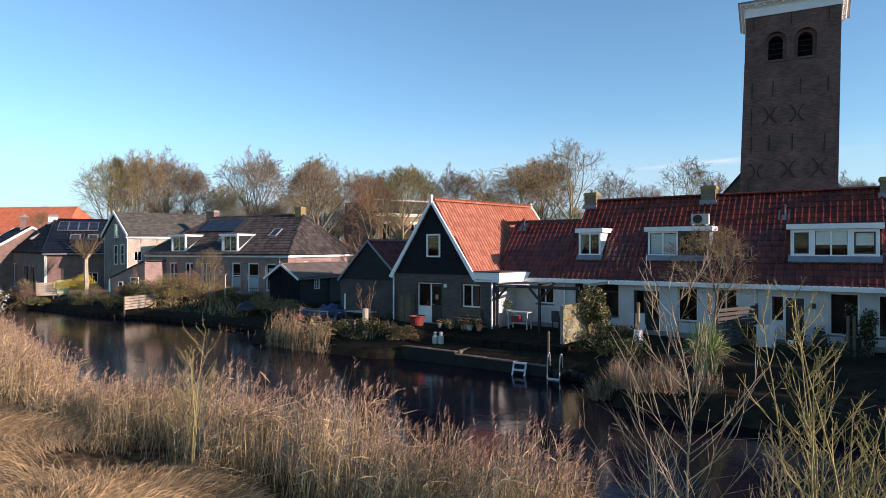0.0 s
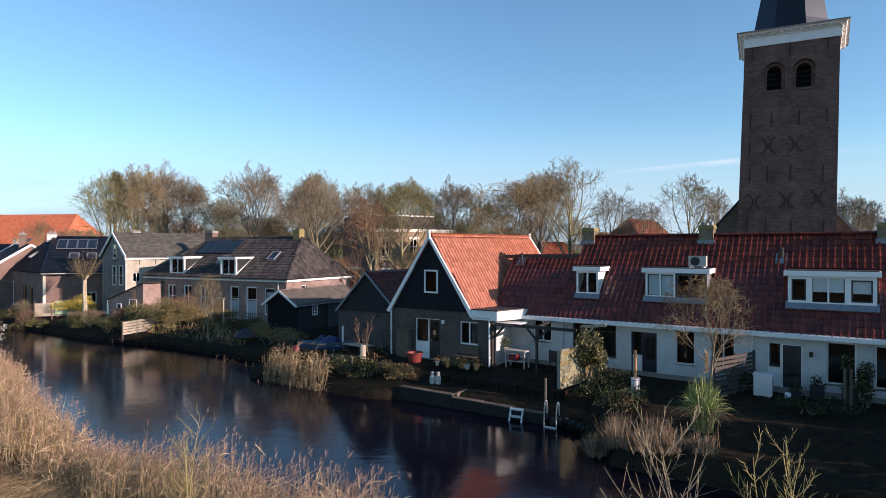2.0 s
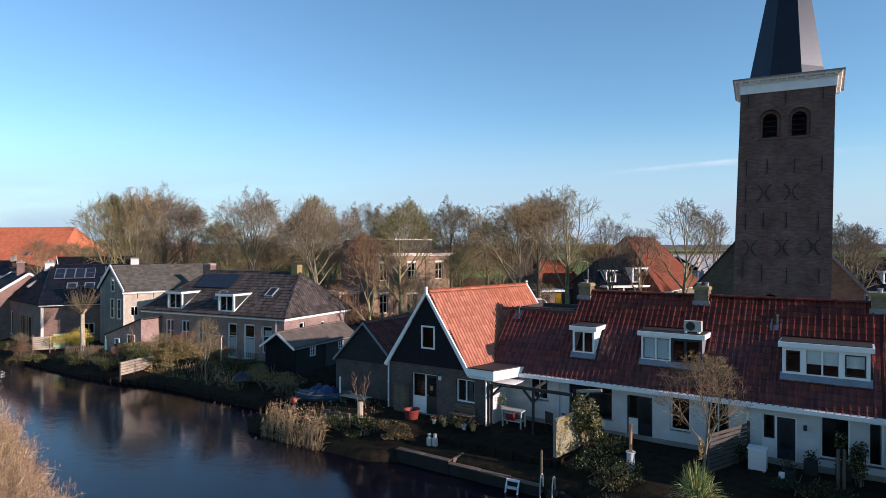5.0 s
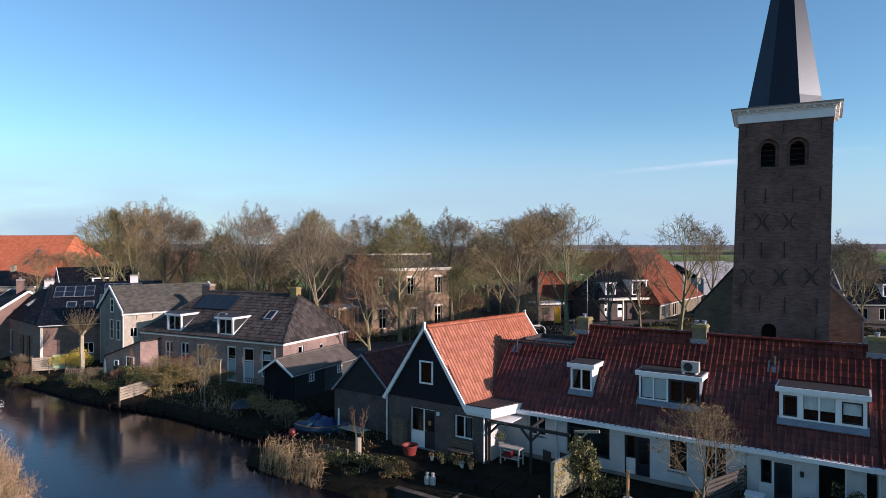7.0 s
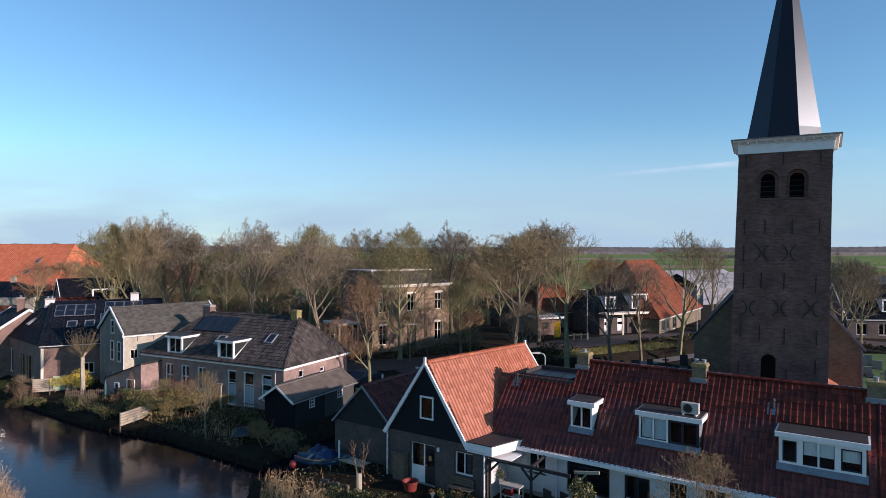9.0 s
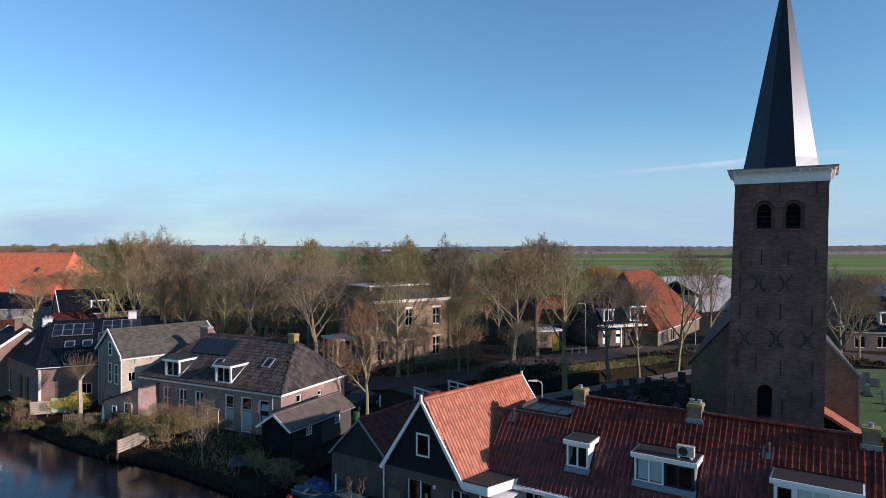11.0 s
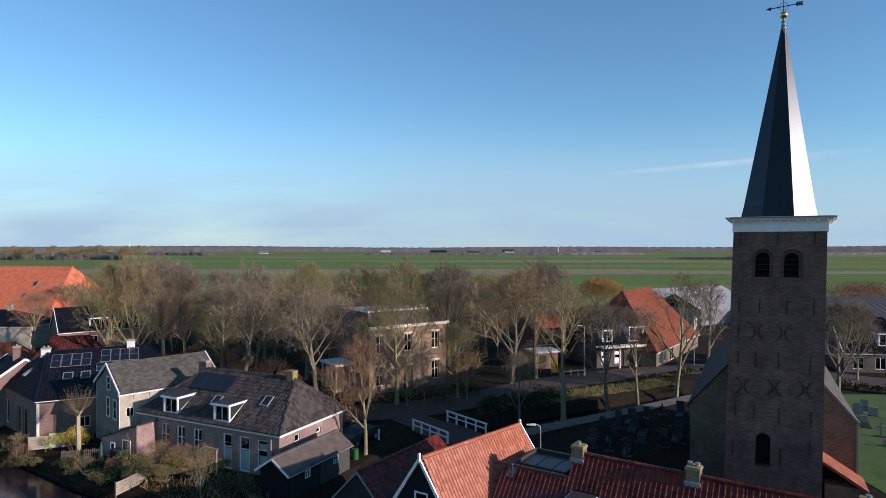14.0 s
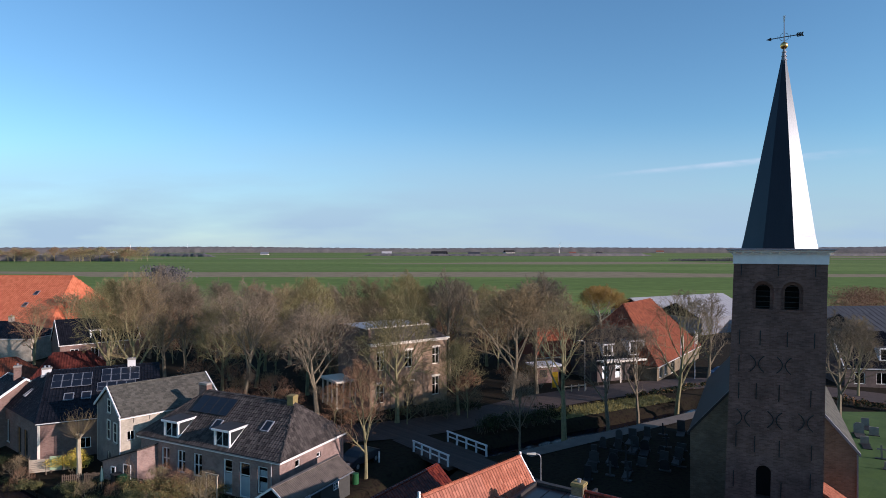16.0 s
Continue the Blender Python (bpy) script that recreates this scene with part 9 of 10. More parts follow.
so = hull.modifiers.new("thickness", 'SOLIDIFY')
so.thickness = 0.03
for sd in (0, 6):
    gv, gf = [], []
    for i in range(9):
        x, y, z = v[i * 7 + sd]
        gv += [(x, y - 0.03, z - 0.02), (x, y + 0.03, z - 0.02), (x, y + 0.03, z + 0.03), (x, y - 0.03, z + 0.03)]
    for i in range(8):
        for a in range(4):
            p, q = i * 4 + a, i * 4 + (a + 1) % 4
            gf.append((p, q, q + 4, p + 4))
    mesh_object("gunwale", gv, gf + [(3, 2, 1, 0), (32, 33, 34, 35)], M["wood_old"], t)
for k, xx in enumerate((0.7, 1.6, 2.3)):
    part("thwart", boxes((xx, xx + 0.2, -0.45, 0.45, 0.42, 0.45)), M["wood_pale"], t)


def heap(m, mat, rx, ry, h, label, seed):
    rg = np.random.default_rng(seed)
    t = thing("tarpaulin", m, label, "tarpaulin")
    n = 14
    v, f = [], []
    for i in range(n):
        for j in range(n):
            x, y = (i / (n - 1) * 2 - 1), (j / (n - 1) * 2 - 1)
            e = max(0.0, 1 - x * x) * max(0.0, 1 - y * y)
            v.append((x * rx, y * ry, h * e ** 0.5 * (0.75 + 0.4 * rg.random()) + 0.01))
    for i in range(n - 1):
        for j in range(n - 1):
            p = i * n + j
            f.append((p, p + n, p + n + 1, p + 1))
    ob = mesh_object("sheet", v, f, M[mat], t)
    for pl in ob.data.polygons:
        pl.use_smooth = True


heap(at(-4.2, -0.3, 0.15), "blue", 0.8, 0.6, 0.75, "crumpled blue tarpaulin over garden things", 1)
heap(at(-5.6, 0.4, 0.1), "blue", 0.6, 0.6, 0.6, "blue plastic sheet beside the boat", 2)
t = thing("buoy", at(-5.3, -1.9, 0.0), "red plastic mooring buoy", "buoy")
part("ball", lathe([(0.03, 0.1), (0.16, 0.16), (0.2, 0.3), (0.16, 0.44), (0.05, 0.52)], 14), M["red"], t)
t = thing("plank_pile", at(-3.2, -0.6, 0.15, -5), "pile of grey planks and boards", "planks")
for i in range(5):
    part("plank", boxes((0, 1.9, i * 0.16, i * 0.16 + 0.14, 0.45 + 0.02 * (i % 2), 0.49 + 0.02 * (i % 2))), M["wood_pale"], t)
for x in (0.2, 1.6):
    part("trestle", boxes((x, x + 0.08, 0, 0.78, 0, 0.45)), M["wood_old"], t)
t = thing("garden_sleeper_wall", at(-0.6, -2.9, 0.0), "dark timber sleepers holding the bank", "retaining wall")
for i in range(9):
    bm = boxes((i * 0.22 - 1.6, i * 0.22 - 1.4, 0, 0.14, -0.3, 0.42 + 0.05 * (i % 3)))
    part("sleeper", bm, M["wood_old"], t)

# ---- gardens of the far houses ----
t = thing("plank_fence", pose(-22.6, 44.1, -0.3, 0, 0, 74), "pale horizontal plank fence on the bank", "fence")
for i in range(5):
    part("plank", boxes((0, 3.8, 0, 0.04, 0.08 + i * 0.19, 0.24 + i * 0.19)), M["wood_pale"], t)
for x in (0, 1.25, 2.5, 3.7):
    part("post", boxes((x, x + 0.09, 0.04, 0.12, -0.4, 1.05)), M["wood_old"], t)
t = thing("panel_fence", pose(-34.7, 52.8, 0, 0, 0, 20), "weathered pale garden fence panels", "fence")
for k in range(3):
    for i in range(7):
        part("plank", boxes((k * 1.25, k * 1.25 + 1.2, 0, 0.03, 0.1 + i * 0.16, 0.24 + i * 0.16)), M["wood_pale"], t)
    part("post", boxes((k * 1.25 - 0.05, k * 1.25 + 0.04, 0.03, 0.12, -0.2, 1.35)), M["wood_old"], t)
t = thing("leaning_board", pose(-33.2, 53.2, 0, 0, 0, 15), "pale green board leaning at the fence", "board")
part("sheet", boxes((0, 0.9, 0, 0.05, 0.25, 1.4)), M["pale_green"], t)
part("stand", boxes((0.05, 0.12, 0.05, 0.3, 0, 1.0)), M["wood_old"], t)
t = thing("picket_fence", pose(-30.6, 50.7, 0, 0, 0, 14), "low old picket fence under the pollard", "fence")
for i in range(24):
    part("picket", boxes((i * 0.15, i * 0.15 + 0.08, 0, 0.025, -0.05, 0.75 + 0.05 * math.sin(i * 1.7))), M["wood_old"], t)
part("rail", boxes((0, 3.6, 0.025, 0.06, 0.3, 0.36)), M["wood_old"], t)
part("rail", boxes((0, 3.6, 0.025, 0.06, 0.58, 0.64)), M["wood_old"], t)
for i, (x, y, mt, lb) in enumerate(((-25.9, 50.3, "iron", "black wheeled refuse bin by the lean-to"), (-25.1, 49.9, "green", "green wheeled refuse bin by the lean-to"))):
    t = thing("wheelie_bin", pose(x, y, 0, 0, 0, -30), lb, "bin")
    bm = bmesh.new()
    lo = [bm.verts.new(p) for p in ((-0.24, -0.28, 0.06), (0.24, -0.28, 0.06), (0.24, 0.28, 0.06), (-0.24, 0.28, 0.06))]
    hi = [bm.verts.new(p) for p in ((-0.29, -0.36, 1.0), (0.29, -0.36, 1.0), (0.29, 0.36, 1.0), (-0.29, 0.36, 1.0))]
    bm.faces.new(lo[::-1])
    bm.faces.new(hi)
    for k in range(4):
        j = (k + 1) % 4
        bm.faces.new((lo[k], lo[j], hi[j], hi[k]))
    part("body", bm, M[mt], t)
    part("lid", boxes((-0.31, 0.31, -0.4, 0.38, 1.0, 1.06)), M[mt], t)
    for x in (-0.2, 0.2):
        bm = bmesh.new()
        tube(bm, (x - 0.03, 0.3, 0.1), (x + 0.03, 0.3, 0.1), 0.1, 0.1, 12)
        part("wheel", bm, M["iron"], t)
t = thing("parasol", pose(-26.9, 49.9, 0), "furled teal garden parasol", "parasol")
bm = bmesh.new()
tube(bm, (0, 0, 0), (0, 0, 1.75), 0.02)
part("pole", bm, M["wood_pale"], t)
part("canopy", lathe([(0.03, 0.5), (0.14, 0.6), (0.1, 1.3), (0.02, 1.7)], 10), M["teal"], t)
t = thing("garden_arch", pose(-17.6, 47.4, 0, 0, 0, -26), "bare timber garden frame before the house", "pergola")
for x, y in ((0, 0), (1.1, 0), (0, 1.6), (1.1, 1.6)):
    part("post", boxes((x, x + 0.08, y, y + 0.08, 0, 2.1)), M["wood_pale"], t)
part("rail", boxes((-0.1, 1.3, 0, 0.08, 2.1, 2.18)), M["wood_pale"], t)
part("rail", boxes((-0.1, 1.3, 1.6, 1.68, 2.1, 2.18)), M["wood_pale"], t)
t = thing("trellis", pose(-14.2, 44.9, 0, 0, 0, -26), "dark wooden trellis before the shed", "trellis")
for i in range(8):
    part("lath", boxes((i * 0.2, i * 0.2 + 0.03, 0, 0.03, 0, 1.3)), M["wood_old"], t)
for i in range(6):
    part("cross_lath", boxes((0, 1.45, 0.03, 0.05, 0.15 + i * 0.21, 0.18 + i * 0.21)), M["wood_old"], t)
heap(pose(-13.0, 41.2, 0.1, 0, 0, 20), "car_dark", 0.7, 0.5, 0.5, "dark cover over garden furniture", 5)

# ---- bridge, street and churchyard ----
bd = tagged(new("bridge_deck"), "small flat bridge over the ditch", "bridge", kind="structure")
bm = bmesh.new()
slab(bm, [(-2.3, 57.7, 0.33), (0.95, 53.7, 0.33), (4.45, 56.3, 0.33), (1.0, 60.7, 0.33)], 0.35)
part("deck", bm, M["clinker"], bd)


def railing(a, b, label):
    d = math.dist(a, b)
    az = math.degrees(math.atan2(b[1] - a[1], b[0] - a[0]))
    t = thing("bridge_railing", pose(a[0], a[1], 0.33, 0, 0, az), label, "railing", "white railings of the bridge")
    n = 5
    for i in range(n):
        x = d * i / (n - 1)
        part("post", boxes((x - 0.07, x + 0.07, -0.07, 0.07, 0, 1.05)), M["plastic_white"], t)
    part("top_rail", boxes((-0.15, d + 0.15, -0.06, 0.06, 0.94, 1.06)), M["plastic_white"], t)
    part("middle_rail", boxes((-0.1, d + 0.1, -0.04, 0.04, 0.48, 0.58)), M["plastic_white"], t)


railing((-2.25, 57.65), (0.9, 53.75), "white wooden bridge railing with posts")
railing((0.95, 60.6), (4.4, 56.35), "white wooden bridge railing with posts")


def street_lamp(x, y, h, turn, label):
    t = thing("street_lamp", pose(x, y, 0.2, 0, 0, turn), label, "street lamp")
    bm = bmesh.new()
    tube(bm, (0, 0, 0), (0, 0, 1.1), 0.075)
    part("base", bm, M["zinc"], t)
    bm = bmesh.new()
    tube(bm, (0, 0, 1.1), (0, 0, h - 0.25), 0.05, 0.04)
    pts = [(0, 0, h - 0.25), (-0.06, 0, h - 0.1), (-0.2, 0, h - 0.02), (-0.35, 0, h)]
    for a, b in zip(pts, pts[1:]):
        tube(bm, a, b, 0.035)
    part("pole", bm, M["zinc"], t)
    bm = boxes((-0.95, -0.33, -0.11, 0.11, h - 0.05, h + 0.06))
    for v in bm.verts:
        if v.co.x < -0.9:
            v.co.y *= 0.6
            v.co.z = h + (v.co.z - h) * 0.5
    part("lantern", bm, M["cream"], t)


street_lamp(7.1, 42.4, 5.1, 0, "slim grey street lamp with a flat lantern")
street_lamp(19.2, 81.5, 6.8, 0, "slim grey street lamp by the road")
garden_post(pose(-5.2, 55.0, 0.3), 0.09, 0.95, "white marker post by the lane", "plastic_white")
t = thing("drum", pose(-6.6, 50.2, 0.2), "dark green drum behind the shed", "drum")
part("body", lathe([(0.28, 0), (0.29, 0.3), (0.28, 0.6), (0.28, 0.88), (0.2, 0.9)], 18), M["green"], t)


def car(m, paint, label):
    t = thing("car", m, label, "car", "parked cars")
    bm = bmesh.new()
    prof = [(-2.05, 0.35), (-2.1, 0.7), (-1.95, 0.85), (-1.2, 0.95), (-0.6, 1.38), (0.7, 1.42), (1.45, 1.02), (2.0, 0.92), (2.1, 0.6), (2.05, 0.35)]
    prism(bm, prof, -0.84, 0.84)
    for v in bm.verts:
        if v.co.z > 1.1:
            v.co.y *= 0.8
    bmesh.ops.bevel(bm, geom=list(bm.edges), offset=0.04, segments=2, affect='EDGES')
    part("body", bm, M[paint], t)
    for s in (-1, 1):
        bm = bmesh.new()
        slab(bm, [(-1.0, s * 0.80, 0.98), (1.25, s * 0.80, 1.02), (0.62, s * 0.69, 1.34), (-0.55, s * 0.69, 1.32)], 0.02)
        part("side_window", bm, M["solar"], t)
        for x in (-1.3, 1.3):
            bm = bmesh.new()
            tube(bm, (x, s * 0.72, 0.3), (x, s * 0.88, 0.3), 0.31, 0.31, 18)
            w = part("wheel", bm, M["iron"], t)
            bm = bmesh.new()
            tube(bm, (x, s * 0.87, 0.3), (x, s * 0.89, 0.3), 0.19, 0.19, 12)
            part("rim", bm, M["zinc"], w)
        part("headlight", boxes((-2.1, -2.04, s * 0.5 - 0.16, s * 0.5 + 0.16, 0.62, 0.76)), M["plastic_white"], t)
        part("tail_light", boxes((2.05, 2.11, s * 0.6 - 0.14, s * 0.6 + 0.14, 0.68, 0.82)), M["red"], t)


car(pose(-6.9, 54.6, 0.28, 0, 0, 60), "car_dark", "dark blue car parked behind the shed")
car(pose(41.5, 90.5, 0.38, 0, 0, 30), "car_blue", "blue car parked before the farm")
car(pose(38.3, 62.5, 0.25, 0, 0, 70), "car_dark", "dark car beside the churchyard")
# shelter, sign, rails and flagpoles
t = thing("kiosk", pose(13.6, 86.0, 0.3, 0, 0, 20), "small dark timber kiosk with a white roof edge", "kiosk")
part("wall", boxes((0, 3.4, 0, 2.6, 0, 2.3)), M["brown_brick"], t)
part("roof", boxes((-0.3, 3.8, -0.5, 2.9, 2.3, 2.55)), M["plastic_white"], t)
part("window", boxes((0.4, 1.6, -0.02, 0.02, 0.9, 1.9)), M["solar"], t)
t = thing("banner_sign", pose(15.6, 83.0, 0.3), "tall yellow upright sign by the road", "sign")
part("panel", boxes((-0.45, 0.35, -0.04, 0.04, 0.2, 2.3)), M["yellow"], t)
part("post", boxes((-0.5, -0.45, -0.03, 0.03, 0, 2.4)), M["zinc"], t)
t = thing("road_barrier", pose(16.4, 80.9, 0.3, 0, 0, 22), "low wooden rail barrier beside the road", "barrier")
for i in range(4):
    part("post", boxes((i * 1.1 - 0.06, i * 1.1 + 0.06, -0.06, 0.06, 0, 0.95)), M["wood_pale"], t)
part("rail", boxes((0, 3.3, -0.04, 0.04, 0.68, 0.8)), M["wood_pale"], t)
for i, (x, y, hh) in enumerate(((36.8, 88.9, 7.2), (35.2, 90.0, 6.4))):
    t = thing("flagpole", pose(x, y, 0.3), "white flagpole before the farmhouse", "flagpole", "flagpoles")
    bm = bmesh.new()
    tube(bm, (0, 0, 0), (0, 0, hh), 0.06, 0.035)
    part("pole", bm, M["plastic_white"], t)
    bm = bmesh.new()
    vs = [bm.verts.new(p) for p in ((0.04, 0, hh - 0.1), (0.5, 0.12, hh - 0.4), (0.45, 0.05, hh - 2.2), (0.04, 0, hh - 2.0))]
    bm.faces.new(vs)
    bmesh.ops.solidify(bm, geom=list(bm.faces), thickness=0.02)
    part("flag", bm, M["cream"], t)
# gravestones: the churchyard's shade is put into their dark stone, but not on the lawn
grng = random.Random(21)


def headstone(x, y, w, h, style, label, turn, mat="stone"):
    t = thing("gravestone", pose(x, y, float(ground_height(x, y)), 0, grng.uniform(-4, 4), turn), label, "gravestone", "gravestones in the churchyard")
    bm = bmesh.new()
    if style == 0:
        prism(bm, [(-w / 2, 0.1), (w / 2, 0.1), (w / 2, h * 0.8), (w * 0.3, h * 0.95), (0, h), (-w * 0.3, h * 0.95), (-w / 2, h * 0.8)], -0.06, 0.06)
    elif style == 1:
        box(bm, -w / 2, w / 2, -0.07, 0.07, 0.1, h)
    else:
        box(bm, -0.07, 0.07, -0.05, 0.05, 0.1, h * 1.3)
        box(bm, -w * 0.45, w * 0.45, -0.045, 0.045, h * 0.85, h * 0.85 + 0.13)
    part("stone", bm, M[mat], t)
    part("base", boxes((-w * 0.62, w * 0.62, -0.18, 0.18, -0.1, 0.1)), M["stone"], t)
    if style != 2 and grng.random() < 0.5:
        part("ledger", boxes((-w * 0.5, w * 0.5, -1.9, -0.2, -0.1, 0.14)), M["stone"], t)


for i in range(11):
    for j in range(6):
        if grng.random() < 0.22:
            continue
        x, y = 11.5 + i * 1.9 + j * 0.8 + grng.uniform(-0.3, 0.3), 49.0 + i * 0.95 + j * 2.05 + grng.uniform(-0.3, 0.3)
        if polyline_distance(x, y, DITCH) < 4.2 or x - 18.4 > (y - 39.3) * 0.45 - 1.0:
            continue
        headstone(x, y, grng.uniform(0.5, 0.85), grng.uniform(0.7, 1.25), grng.choice((0, 1, 1, 2)), "weathered upright gravestone, darkened for the churchyard shade", -27 + grng.uniform(-4, 4))
for x, y, w, h, st in ((42.9, 63.2, 0.9, 1.2, 0), (44.0, 62.6, 0.8, 0.9, 1), (39.9, 55.8, 0.8, 1.0, 2), (41.3, 60.0, 0.7, 0.8, 1), (43.0, 58.0, 0.7, 0.9, 0), (40.8, 52.5, 0.7, 0.8, 1), (45.5, 66.0, 0.7, 0.9, 1), (46.3, 60.5, 0.7, 0.9, 0), (38.5, 53.0, 0.7, 0.7, 1), (42.2, 54.5, 0.8, 0.9, 2)):
    headstone(x, y, w, h, st, "pale grey gravestone on the sunlit lawn", -27, "concrete")
M["lawn"] = surf("lawn", (0.022, 0.064, 0.006), (0.062, 0.125, 0.017), 0.5, 1.0, 0.4, 9)
lv, lf = [], []
for i in range(13):
    for j in range(17):
        x, y = 31 + i * 1.6 + j * 0.1, 42 + j * 1.85
        lv.append((x, y, float(ground_height(x, y)) + 0.03))
for i in range(12):
    for j in range(16):
        p = i * 17 + j
        lf.append((p, p + 17, p + 18, p + 1))
tagged(mesh_object("lawn", lv, lf, M["lawn"]), "short green lawn of the churchyard", "lawn", kind="structure")
bv, bf = [], []
for i in range(25):
    k = i / 24
    x0, y0 = 13.5 + k * 16.5, 67.3 + k * 8.6
    for w in (0.9, 1.5, 2.2, 3.3, 4.5):
        x, y = x0 - 0.46 * w, y0 + 0.89 * w
        bv.append((x, y, max(float(ground_height(x, y)), -0.9) + 0.05 + 0.04 * math.sin(i * 1.9 + w * 3)))
for i in range(24):
    for w in range(4):
        p = i * 5 + w
        bf.append((p, p + 5, p + 6, p + 1))
vr = np.random.default_rng(91)
vn_ = 5000
vk, vw = vr.random(vn_), vr.uniform(0.8, 4.6, vn_)
vx_, vy_ = 13.5 + vk * 16.5 - 0.46 * vw, 67.3 + vk * 8.6 + 0.89 * vw
vb = np.stack([vx_, vy_, np.maximum(ground_height(vx_, vy_), -0.9) + 0.02], 1)
vt = vb + vr.normal(0, 0.1, (vn_, 3)) * np.array([1, 1, 0]) + np.stack([0 * vx_, 0 * vx_, vr.uniform(0.12, 0.4, vn_)], 1)
tagged(mesh_object("verge_grass", *strips(vr, vb, vt, np.full(vn_, 0.02), vr.normal(0, 0.03, (vn_, 3))), M["moss_bank"]), "rough tussocky grass on the ditch bank", "grass", kind="stuff")
tagged(mesh_object("verge", bv, bf, M["moss_bank"]), "mossy straw-green verge between road and ditch", "verge", kind="structure")
for i in range(9):
    shrub(44.5 + i * 1.5, 77.8 - i * 1.05, 0.95, 0.7, 1.15, 700, ((GR, 0.7), (DR, 0.3)), "clipped roadside hedge bush", size=0.12, group="hedge by the road")
for i in range(8):
    shrub(24.5 + i * 1.6, 77.6 + i * 0.9, 0.9, 0.6, 0.9, 500, ((GR, 0.8), (DR, 0.2)), "low dark roadside hedge bush", size=0.12, group="low hedge by the ditch")
for i in range(8):
    shrub(4.5 + i * 1.15, 63.2 + i * 0.6, 1.4, 1.1, 2.0, 900, ((GR, 1.0),), "dark clipped hedge by the lane", size=0.1, group="hedge by the lane")

# ---- the open country ----
def far_belt(pts, h, n, width, seed, mats, label, size=1.0):
    rg = np.random.default_rng(seed)
    P = np.array(pts, float)
    seg = rg.integers(0, len(P) - 1, n)
    k = rg.random((n, 1))
    c = P[seg] + (P[seg + 1] - P[seg]) * k
    lump = 0.42 + 0.58 * np.abs(np.sin(c[:, 0] * 0.021 + seed) * np.sin(c[:, 1] * 0.017 + c[:, 0] * 0.05 + np.sin(c[:, 0] * 0.009) * 2)) ** 1.5
    p = np.stack([c[:, 0] + rg.normal(0, width, n), c[:, 1] + rg.normal(0, width, n), h * lump * rg.random(n) ** 1.15], 1)
    ob = new("tree_belt", leaf_mesh(rg, p, size, mats))
    tagged(ob, label, "trees", kind="stuff")


def far_wood(pts, h, width, seed, label, step=4.0):
    """A far wood as one mass of rounded crowns along a line, nearly level at the top."""
    rg = np.random.default_rng(seed)
    line = []
    for (ax, ay), (bx, by) in zip(pts, pts[1:]):
        m = max(2, int(math.dist((ax, ay), (bx, by)) / step))
        line += [(ax + (bx - ax) * i / m, ay + (by - ay) * i / m) for i in range(m)]
    u = np.arange(len(line))
    crowns = np.abs(np.sin(u * 0.9 + 2 * np.sin(u * 0.07 + seed))) ** 0.7
    tall = 0.66 + 0.12 * np.sin(u * 0.013 + seed) * np.sin(u * 0.031) + 0.05 * crowns + rg.uniform(-0.03, 0.03, len(u))
    tall = h * np.clip(tall, 0.2, 1.0)
    ends = np.minimum(1, np.minimum(u, len(u) - 1 - u) / 8)
    prof = ((-1.0, 0.0), (-0.9, 0.55), (-0.45, 0.92), (0.0, 1.0), (0.6, 0.85), (1.0, 0.0))
    v, f = [], []
    for (x, y), t in zip(line, tall * ends):
        for a, b in prof:
            v.append((x + rg.normal(0, 1.0), y + a * width + rg.normal(0, 1.5), max(-0.5, t * b * rg.uniform(0.98, 1.02) - 0.3)))
    k = len(prof)
    for i in range(len(line) - 1):
        for j in range(k - 1):
            p = i * k + j
            f.append((p, p + 1, p + k + 1, p + k))
    ob = mesh_object("tree_belt", v, f, M["far_twig"])
    for p in ob.data.polygons:
        p.use_smooth = True
    tagged(ob, label, "trees", kind="stuff")


for i in range(74):
    plant_tree(MID[i % 3], prng.uniform(-690, -430), prng.uniform(835, 905), prng.uniform(1.5, 2.5), prng.uniform(0, 6), "bare tree of a copse at the edge of the fields", z=-0.2, group="trees of the copse in the fields", sx=1.25)
far_wood([(-760, 885), (-580, 890), (-440, 880)], 13, 12, 12, "bare copse at the edge of the fields")
far_wood([(-2600, 2300), (-1200, 2500), (0, 2600), (1200, 2500), (2800, 2200)], 32, 30, 2, "distant tree line on the horizon", 10.0)
far_wood([(-1500, 1300), (-900, 1500), (-500, 1350)], 11, 10, 3, "distant trees round farms")
far_wood([(-200, 1500), (300, 1450), (520, 1500)], 10, 10, 4, "distant trees round a hamlet")
far_wood([(800, 1400), (1300, 1500), (1700, 1300)], 10, 10, 6, "distant trees by farms")
far_belt([(350, 900), (480, 880)], 7, 5000, 10, 5, "far_twig", "bare trees round a distant farm", 0.9)
far_belt([(118, 175), (150, 215), (165, 240)], 5, 16000, 5, 7, "twig_red", "brown thicket in the fields", 0.22)
far_belt([(-155, 330), (-150, 345)], 12, 3000, 4, 8, "far_twig", "lone bare tree in the fields", 0.6)
far_belt([(20, 150), (38, 158), (60, 165)], 4, 8000, 3, 9, "twig_red", "brown reedy strip behind the farm", 0.22)
frng = random.Random(31)
M["far_wall"] = surf("pale_farm_wall", (0.4, 0.38, 0.35), (0.6, 0.58, 0.55), 0.1, 0.9, 0, 3)
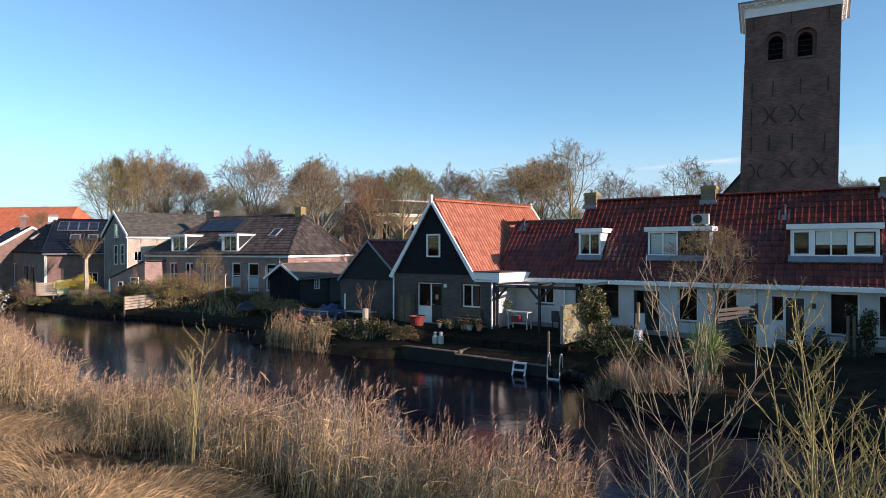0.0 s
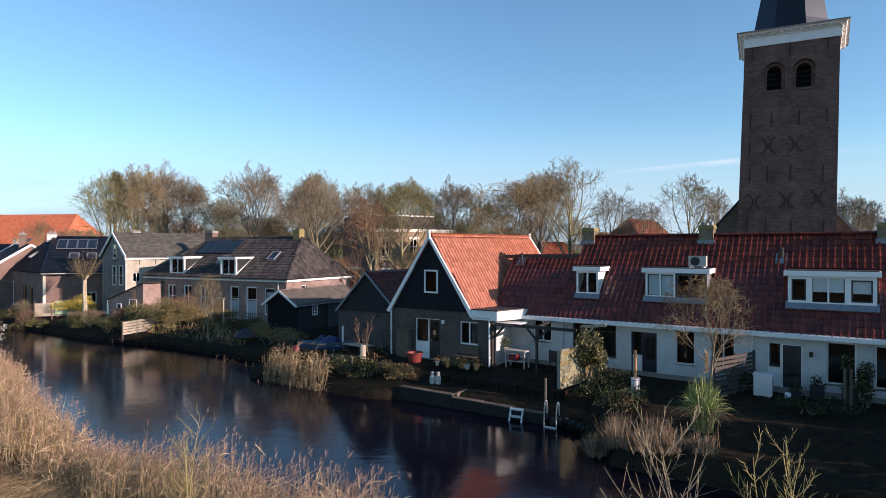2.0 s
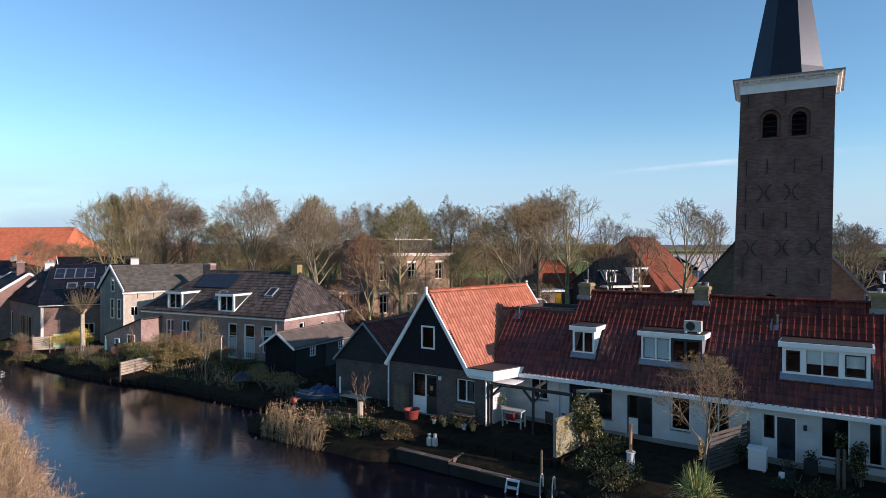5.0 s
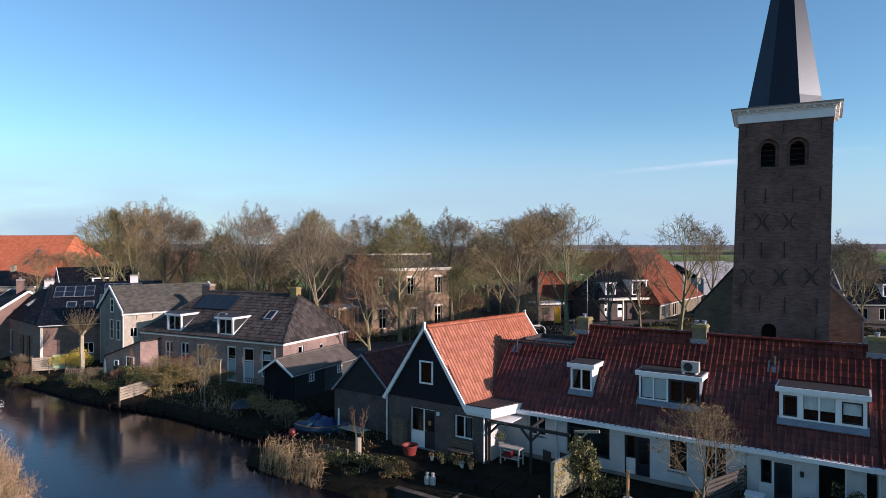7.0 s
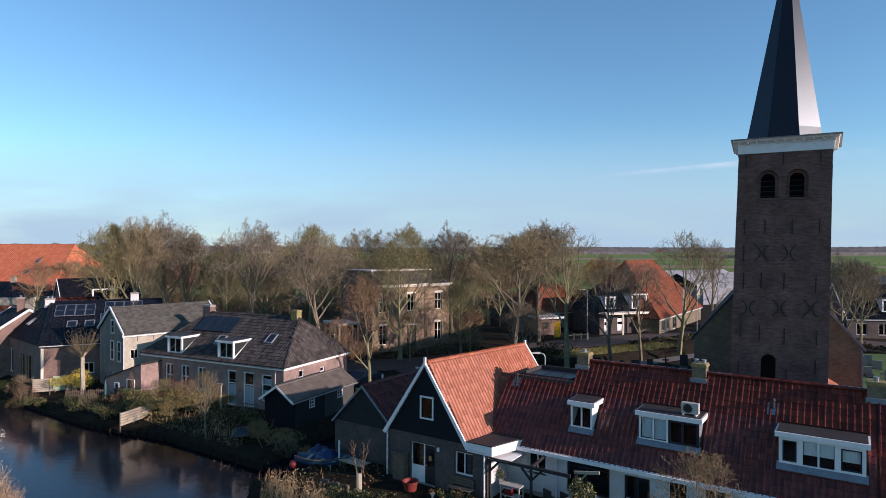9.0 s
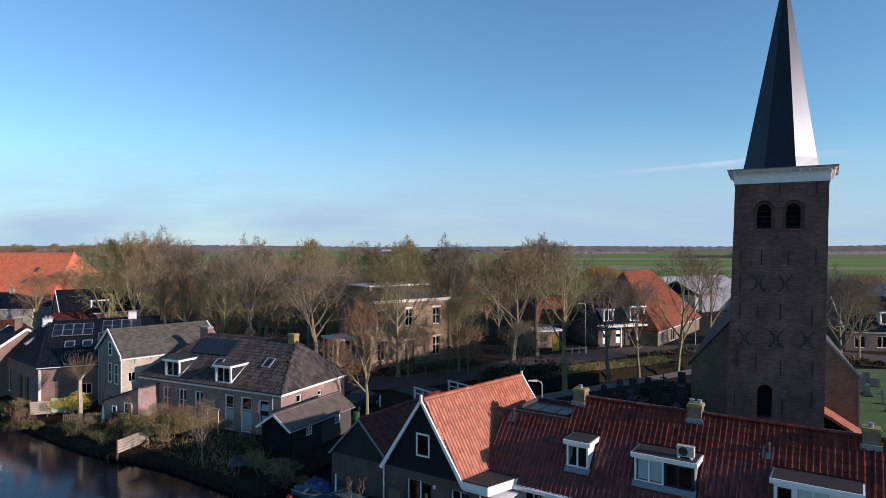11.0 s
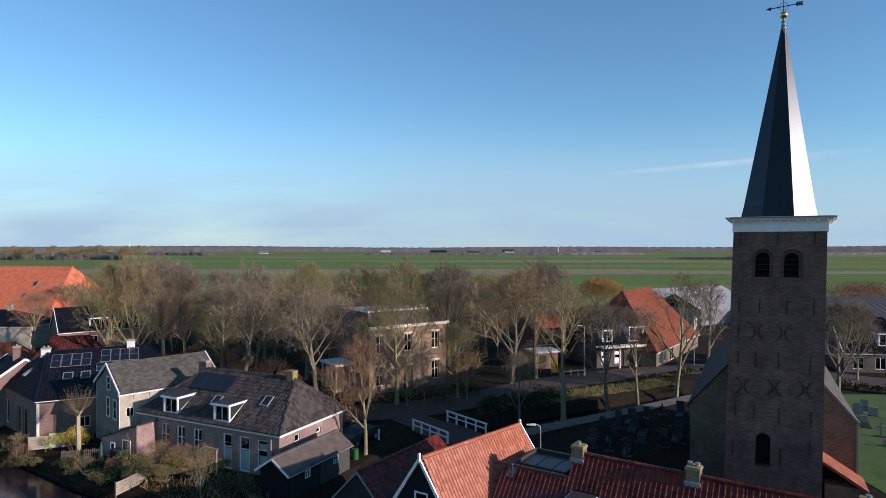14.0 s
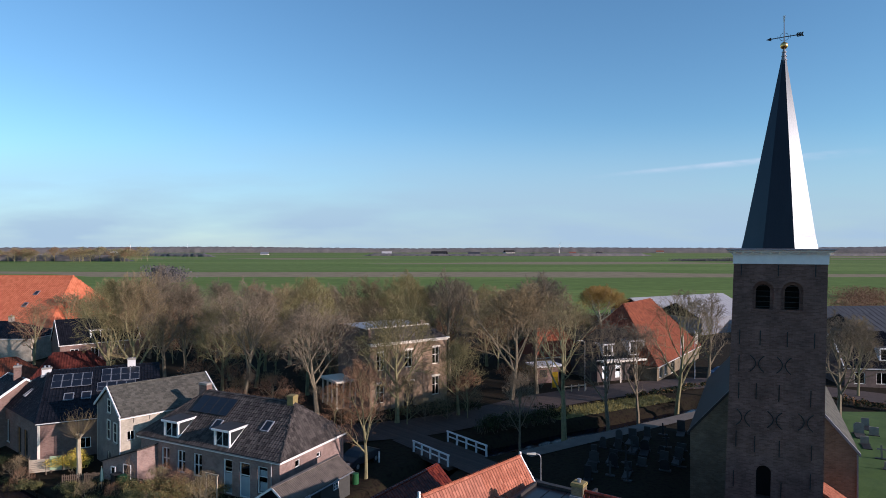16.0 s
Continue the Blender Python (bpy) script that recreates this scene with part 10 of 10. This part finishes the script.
for x, y, L, rm in ((-420, 640, 16, "under_or"), (-610, 1000, 20, "lead"), (-330, 1100, 22, "lead"), (-120, 1200, 30, "sheet_pale"), (-20, 980, 40, "under_grey"), (40, 985, 30, "sheet_grey"), (260, 1250, 20, "under_or"), (330, 1300, 18, "under_grey"), (430, 890, 26, "under_or"), (455, 905, 16, "under_red"), (700, 1300, 30, "sheet_pale"), (900, 1000, 26, "under_grey"), (980, 1020, 22, "sheet_grey"), (-1000, 1450, 30, "under_or"), (-820, 1500, 24, "sheet_pale"), (150, 1450, 40, "under_grey"), (560, 1600, 30, "under_or"), (1400, 1500, 34, "sheet_grey")):
    az = frng.uniform(-25, 25)
    x, y = x * 1.55, y * 1.55
    t = thing("farm_building", pose(x, y, 0, 0, 0, az), "distant farm building with a pitched roof", "farm building", "farms in the fields")
    w = L * 0.5
    part("wall", boxes((0, L, 0, w, -0.5, 3.2)), M["far_wall"], t)
    bm = bmesh.new()
    slab(bm, [(-0.4, -0.5, 3.0), (L + 0.4, -0.5, 3.0), (L + 0.4, w / 2, 3 + w * 0.42), (-0.4, w / 2, 3 + w * 0.42)], 0.2)
    slab(bm, [(-0.4, w + 0.5, 3.0), (L + 0.4, w + 0.5, 3.0), (L + 0.4, w / 2, 3 + w * 0.42), (-0.4, w / 2, 3 + w * 0.42)], 0.2)
    part("roof", bm, M[rm], t)
for x, y, hh in ((-1180, 2300, 30), (-1050, 2500, 28), (420, 2200, 30), (-820, 2600, 28)):
    t = thing("wind_turbine", pose(x, y, 0), "white wind turbine on the horizon", "wind turbine", "wind turbines")
    bm = bmesh.new()
    tube(bm, (0, 0, 0), (0, 0, hh), 1.1, 0.7, 8)
    part("mast", bm, M["plastic_white"], t)
    for k in range(3):
        a = 0.5 + k * 2.094
        bm = bmesh.new()
        tube(bm, (0, -2.5, hh), (math.sin(a) * hh * 0.4, -2.5, hh + math.cos(a) * hh * 0.4), 0.7, 0.25, 5)
        part("blade", bm, M["plastic_white"], t)


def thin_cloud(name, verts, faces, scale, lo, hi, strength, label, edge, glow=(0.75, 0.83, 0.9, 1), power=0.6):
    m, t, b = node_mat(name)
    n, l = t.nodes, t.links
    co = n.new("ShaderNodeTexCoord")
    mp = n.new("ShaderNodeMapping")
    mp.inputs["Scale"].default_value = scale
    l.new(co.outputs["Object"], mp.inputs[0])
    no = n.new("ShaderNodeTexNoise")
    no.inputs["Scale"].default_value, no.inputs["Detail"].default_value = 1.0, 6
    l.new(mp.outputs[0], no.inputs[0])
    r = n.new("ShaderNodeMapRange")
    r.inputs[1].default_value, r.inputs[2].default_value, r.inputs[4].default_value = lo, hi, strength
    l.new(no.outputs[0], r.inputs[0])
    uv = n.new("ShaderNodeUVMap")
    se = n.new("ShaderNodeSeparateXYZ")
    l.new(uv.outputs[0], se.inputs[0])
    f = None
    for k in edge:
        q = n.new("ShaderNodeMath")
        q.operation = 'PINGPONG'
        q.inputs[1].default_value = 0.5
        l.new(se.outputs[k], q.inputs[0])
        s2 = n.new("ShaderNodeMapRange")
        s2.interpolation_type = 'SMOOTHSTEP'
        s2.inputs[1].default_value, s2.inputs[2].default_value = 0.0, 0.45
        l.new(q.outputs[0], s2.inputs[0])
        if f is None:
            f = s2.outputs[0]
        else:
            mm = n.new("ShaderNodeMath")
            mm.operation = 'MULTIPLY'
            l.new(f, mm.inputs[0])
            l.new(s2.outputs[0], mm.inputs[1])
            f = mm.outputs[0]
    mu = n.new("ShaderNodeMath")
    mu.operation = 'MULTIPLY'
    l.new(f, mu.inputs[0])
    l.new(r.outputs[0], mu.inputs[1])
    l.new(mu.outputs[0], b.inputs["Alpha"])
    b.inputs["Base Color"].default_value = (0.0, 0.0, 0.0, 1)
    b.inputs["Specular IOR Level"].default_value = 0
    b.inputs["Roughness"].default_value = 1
    # Brightness is put in as glow; these sky sheets are no lamps.
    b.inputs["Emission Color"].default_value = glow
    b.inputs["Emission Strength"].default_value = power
    ob = mesh_object("backdrop", verts, faces, m)
    lay = ob.data.uv_layers.new(name="UVMap")
    for poly in ob.data.polygons:
        for li, c in zip(poly.loop_indices, ((0, 0), (1, 0), (1, 1), (0, 1))):
            lay.data[li].uv = c
    ob.visible_shadow = False
    tagged(ob, label, "cloud", kind="structure")


thin_cloud("contrail_haze", [(860, 4000, 455), (3000, 4000, 632), (3000, 4000, 712), (860, 4000, 495)], [(0, 1, 2, 3)], (0.004, 0.004, 0.02), 0.25, 0.65, 0.6, "thin white contrail across the blue sky", (0, 1), (0.80, 0.86, 0.92, 1), 0.8)
# Glowing sheet whose colour paints the pale haze of the low sky.
thin_cloud("cloud_veil", [(-4200, 4300, -950), (4200, 4300, -950), (4200, 4300, 980), (-4200, 4300, 980)], [(0, 1, 2, 3)], (0.0007, 0.001, 0.004), -0.2, 0.55, 0.97, "glowing sheet painting pale haze and thin cloud above the horizon", (1,), (0.395, 0.52, 0.59, 1), 1.0)
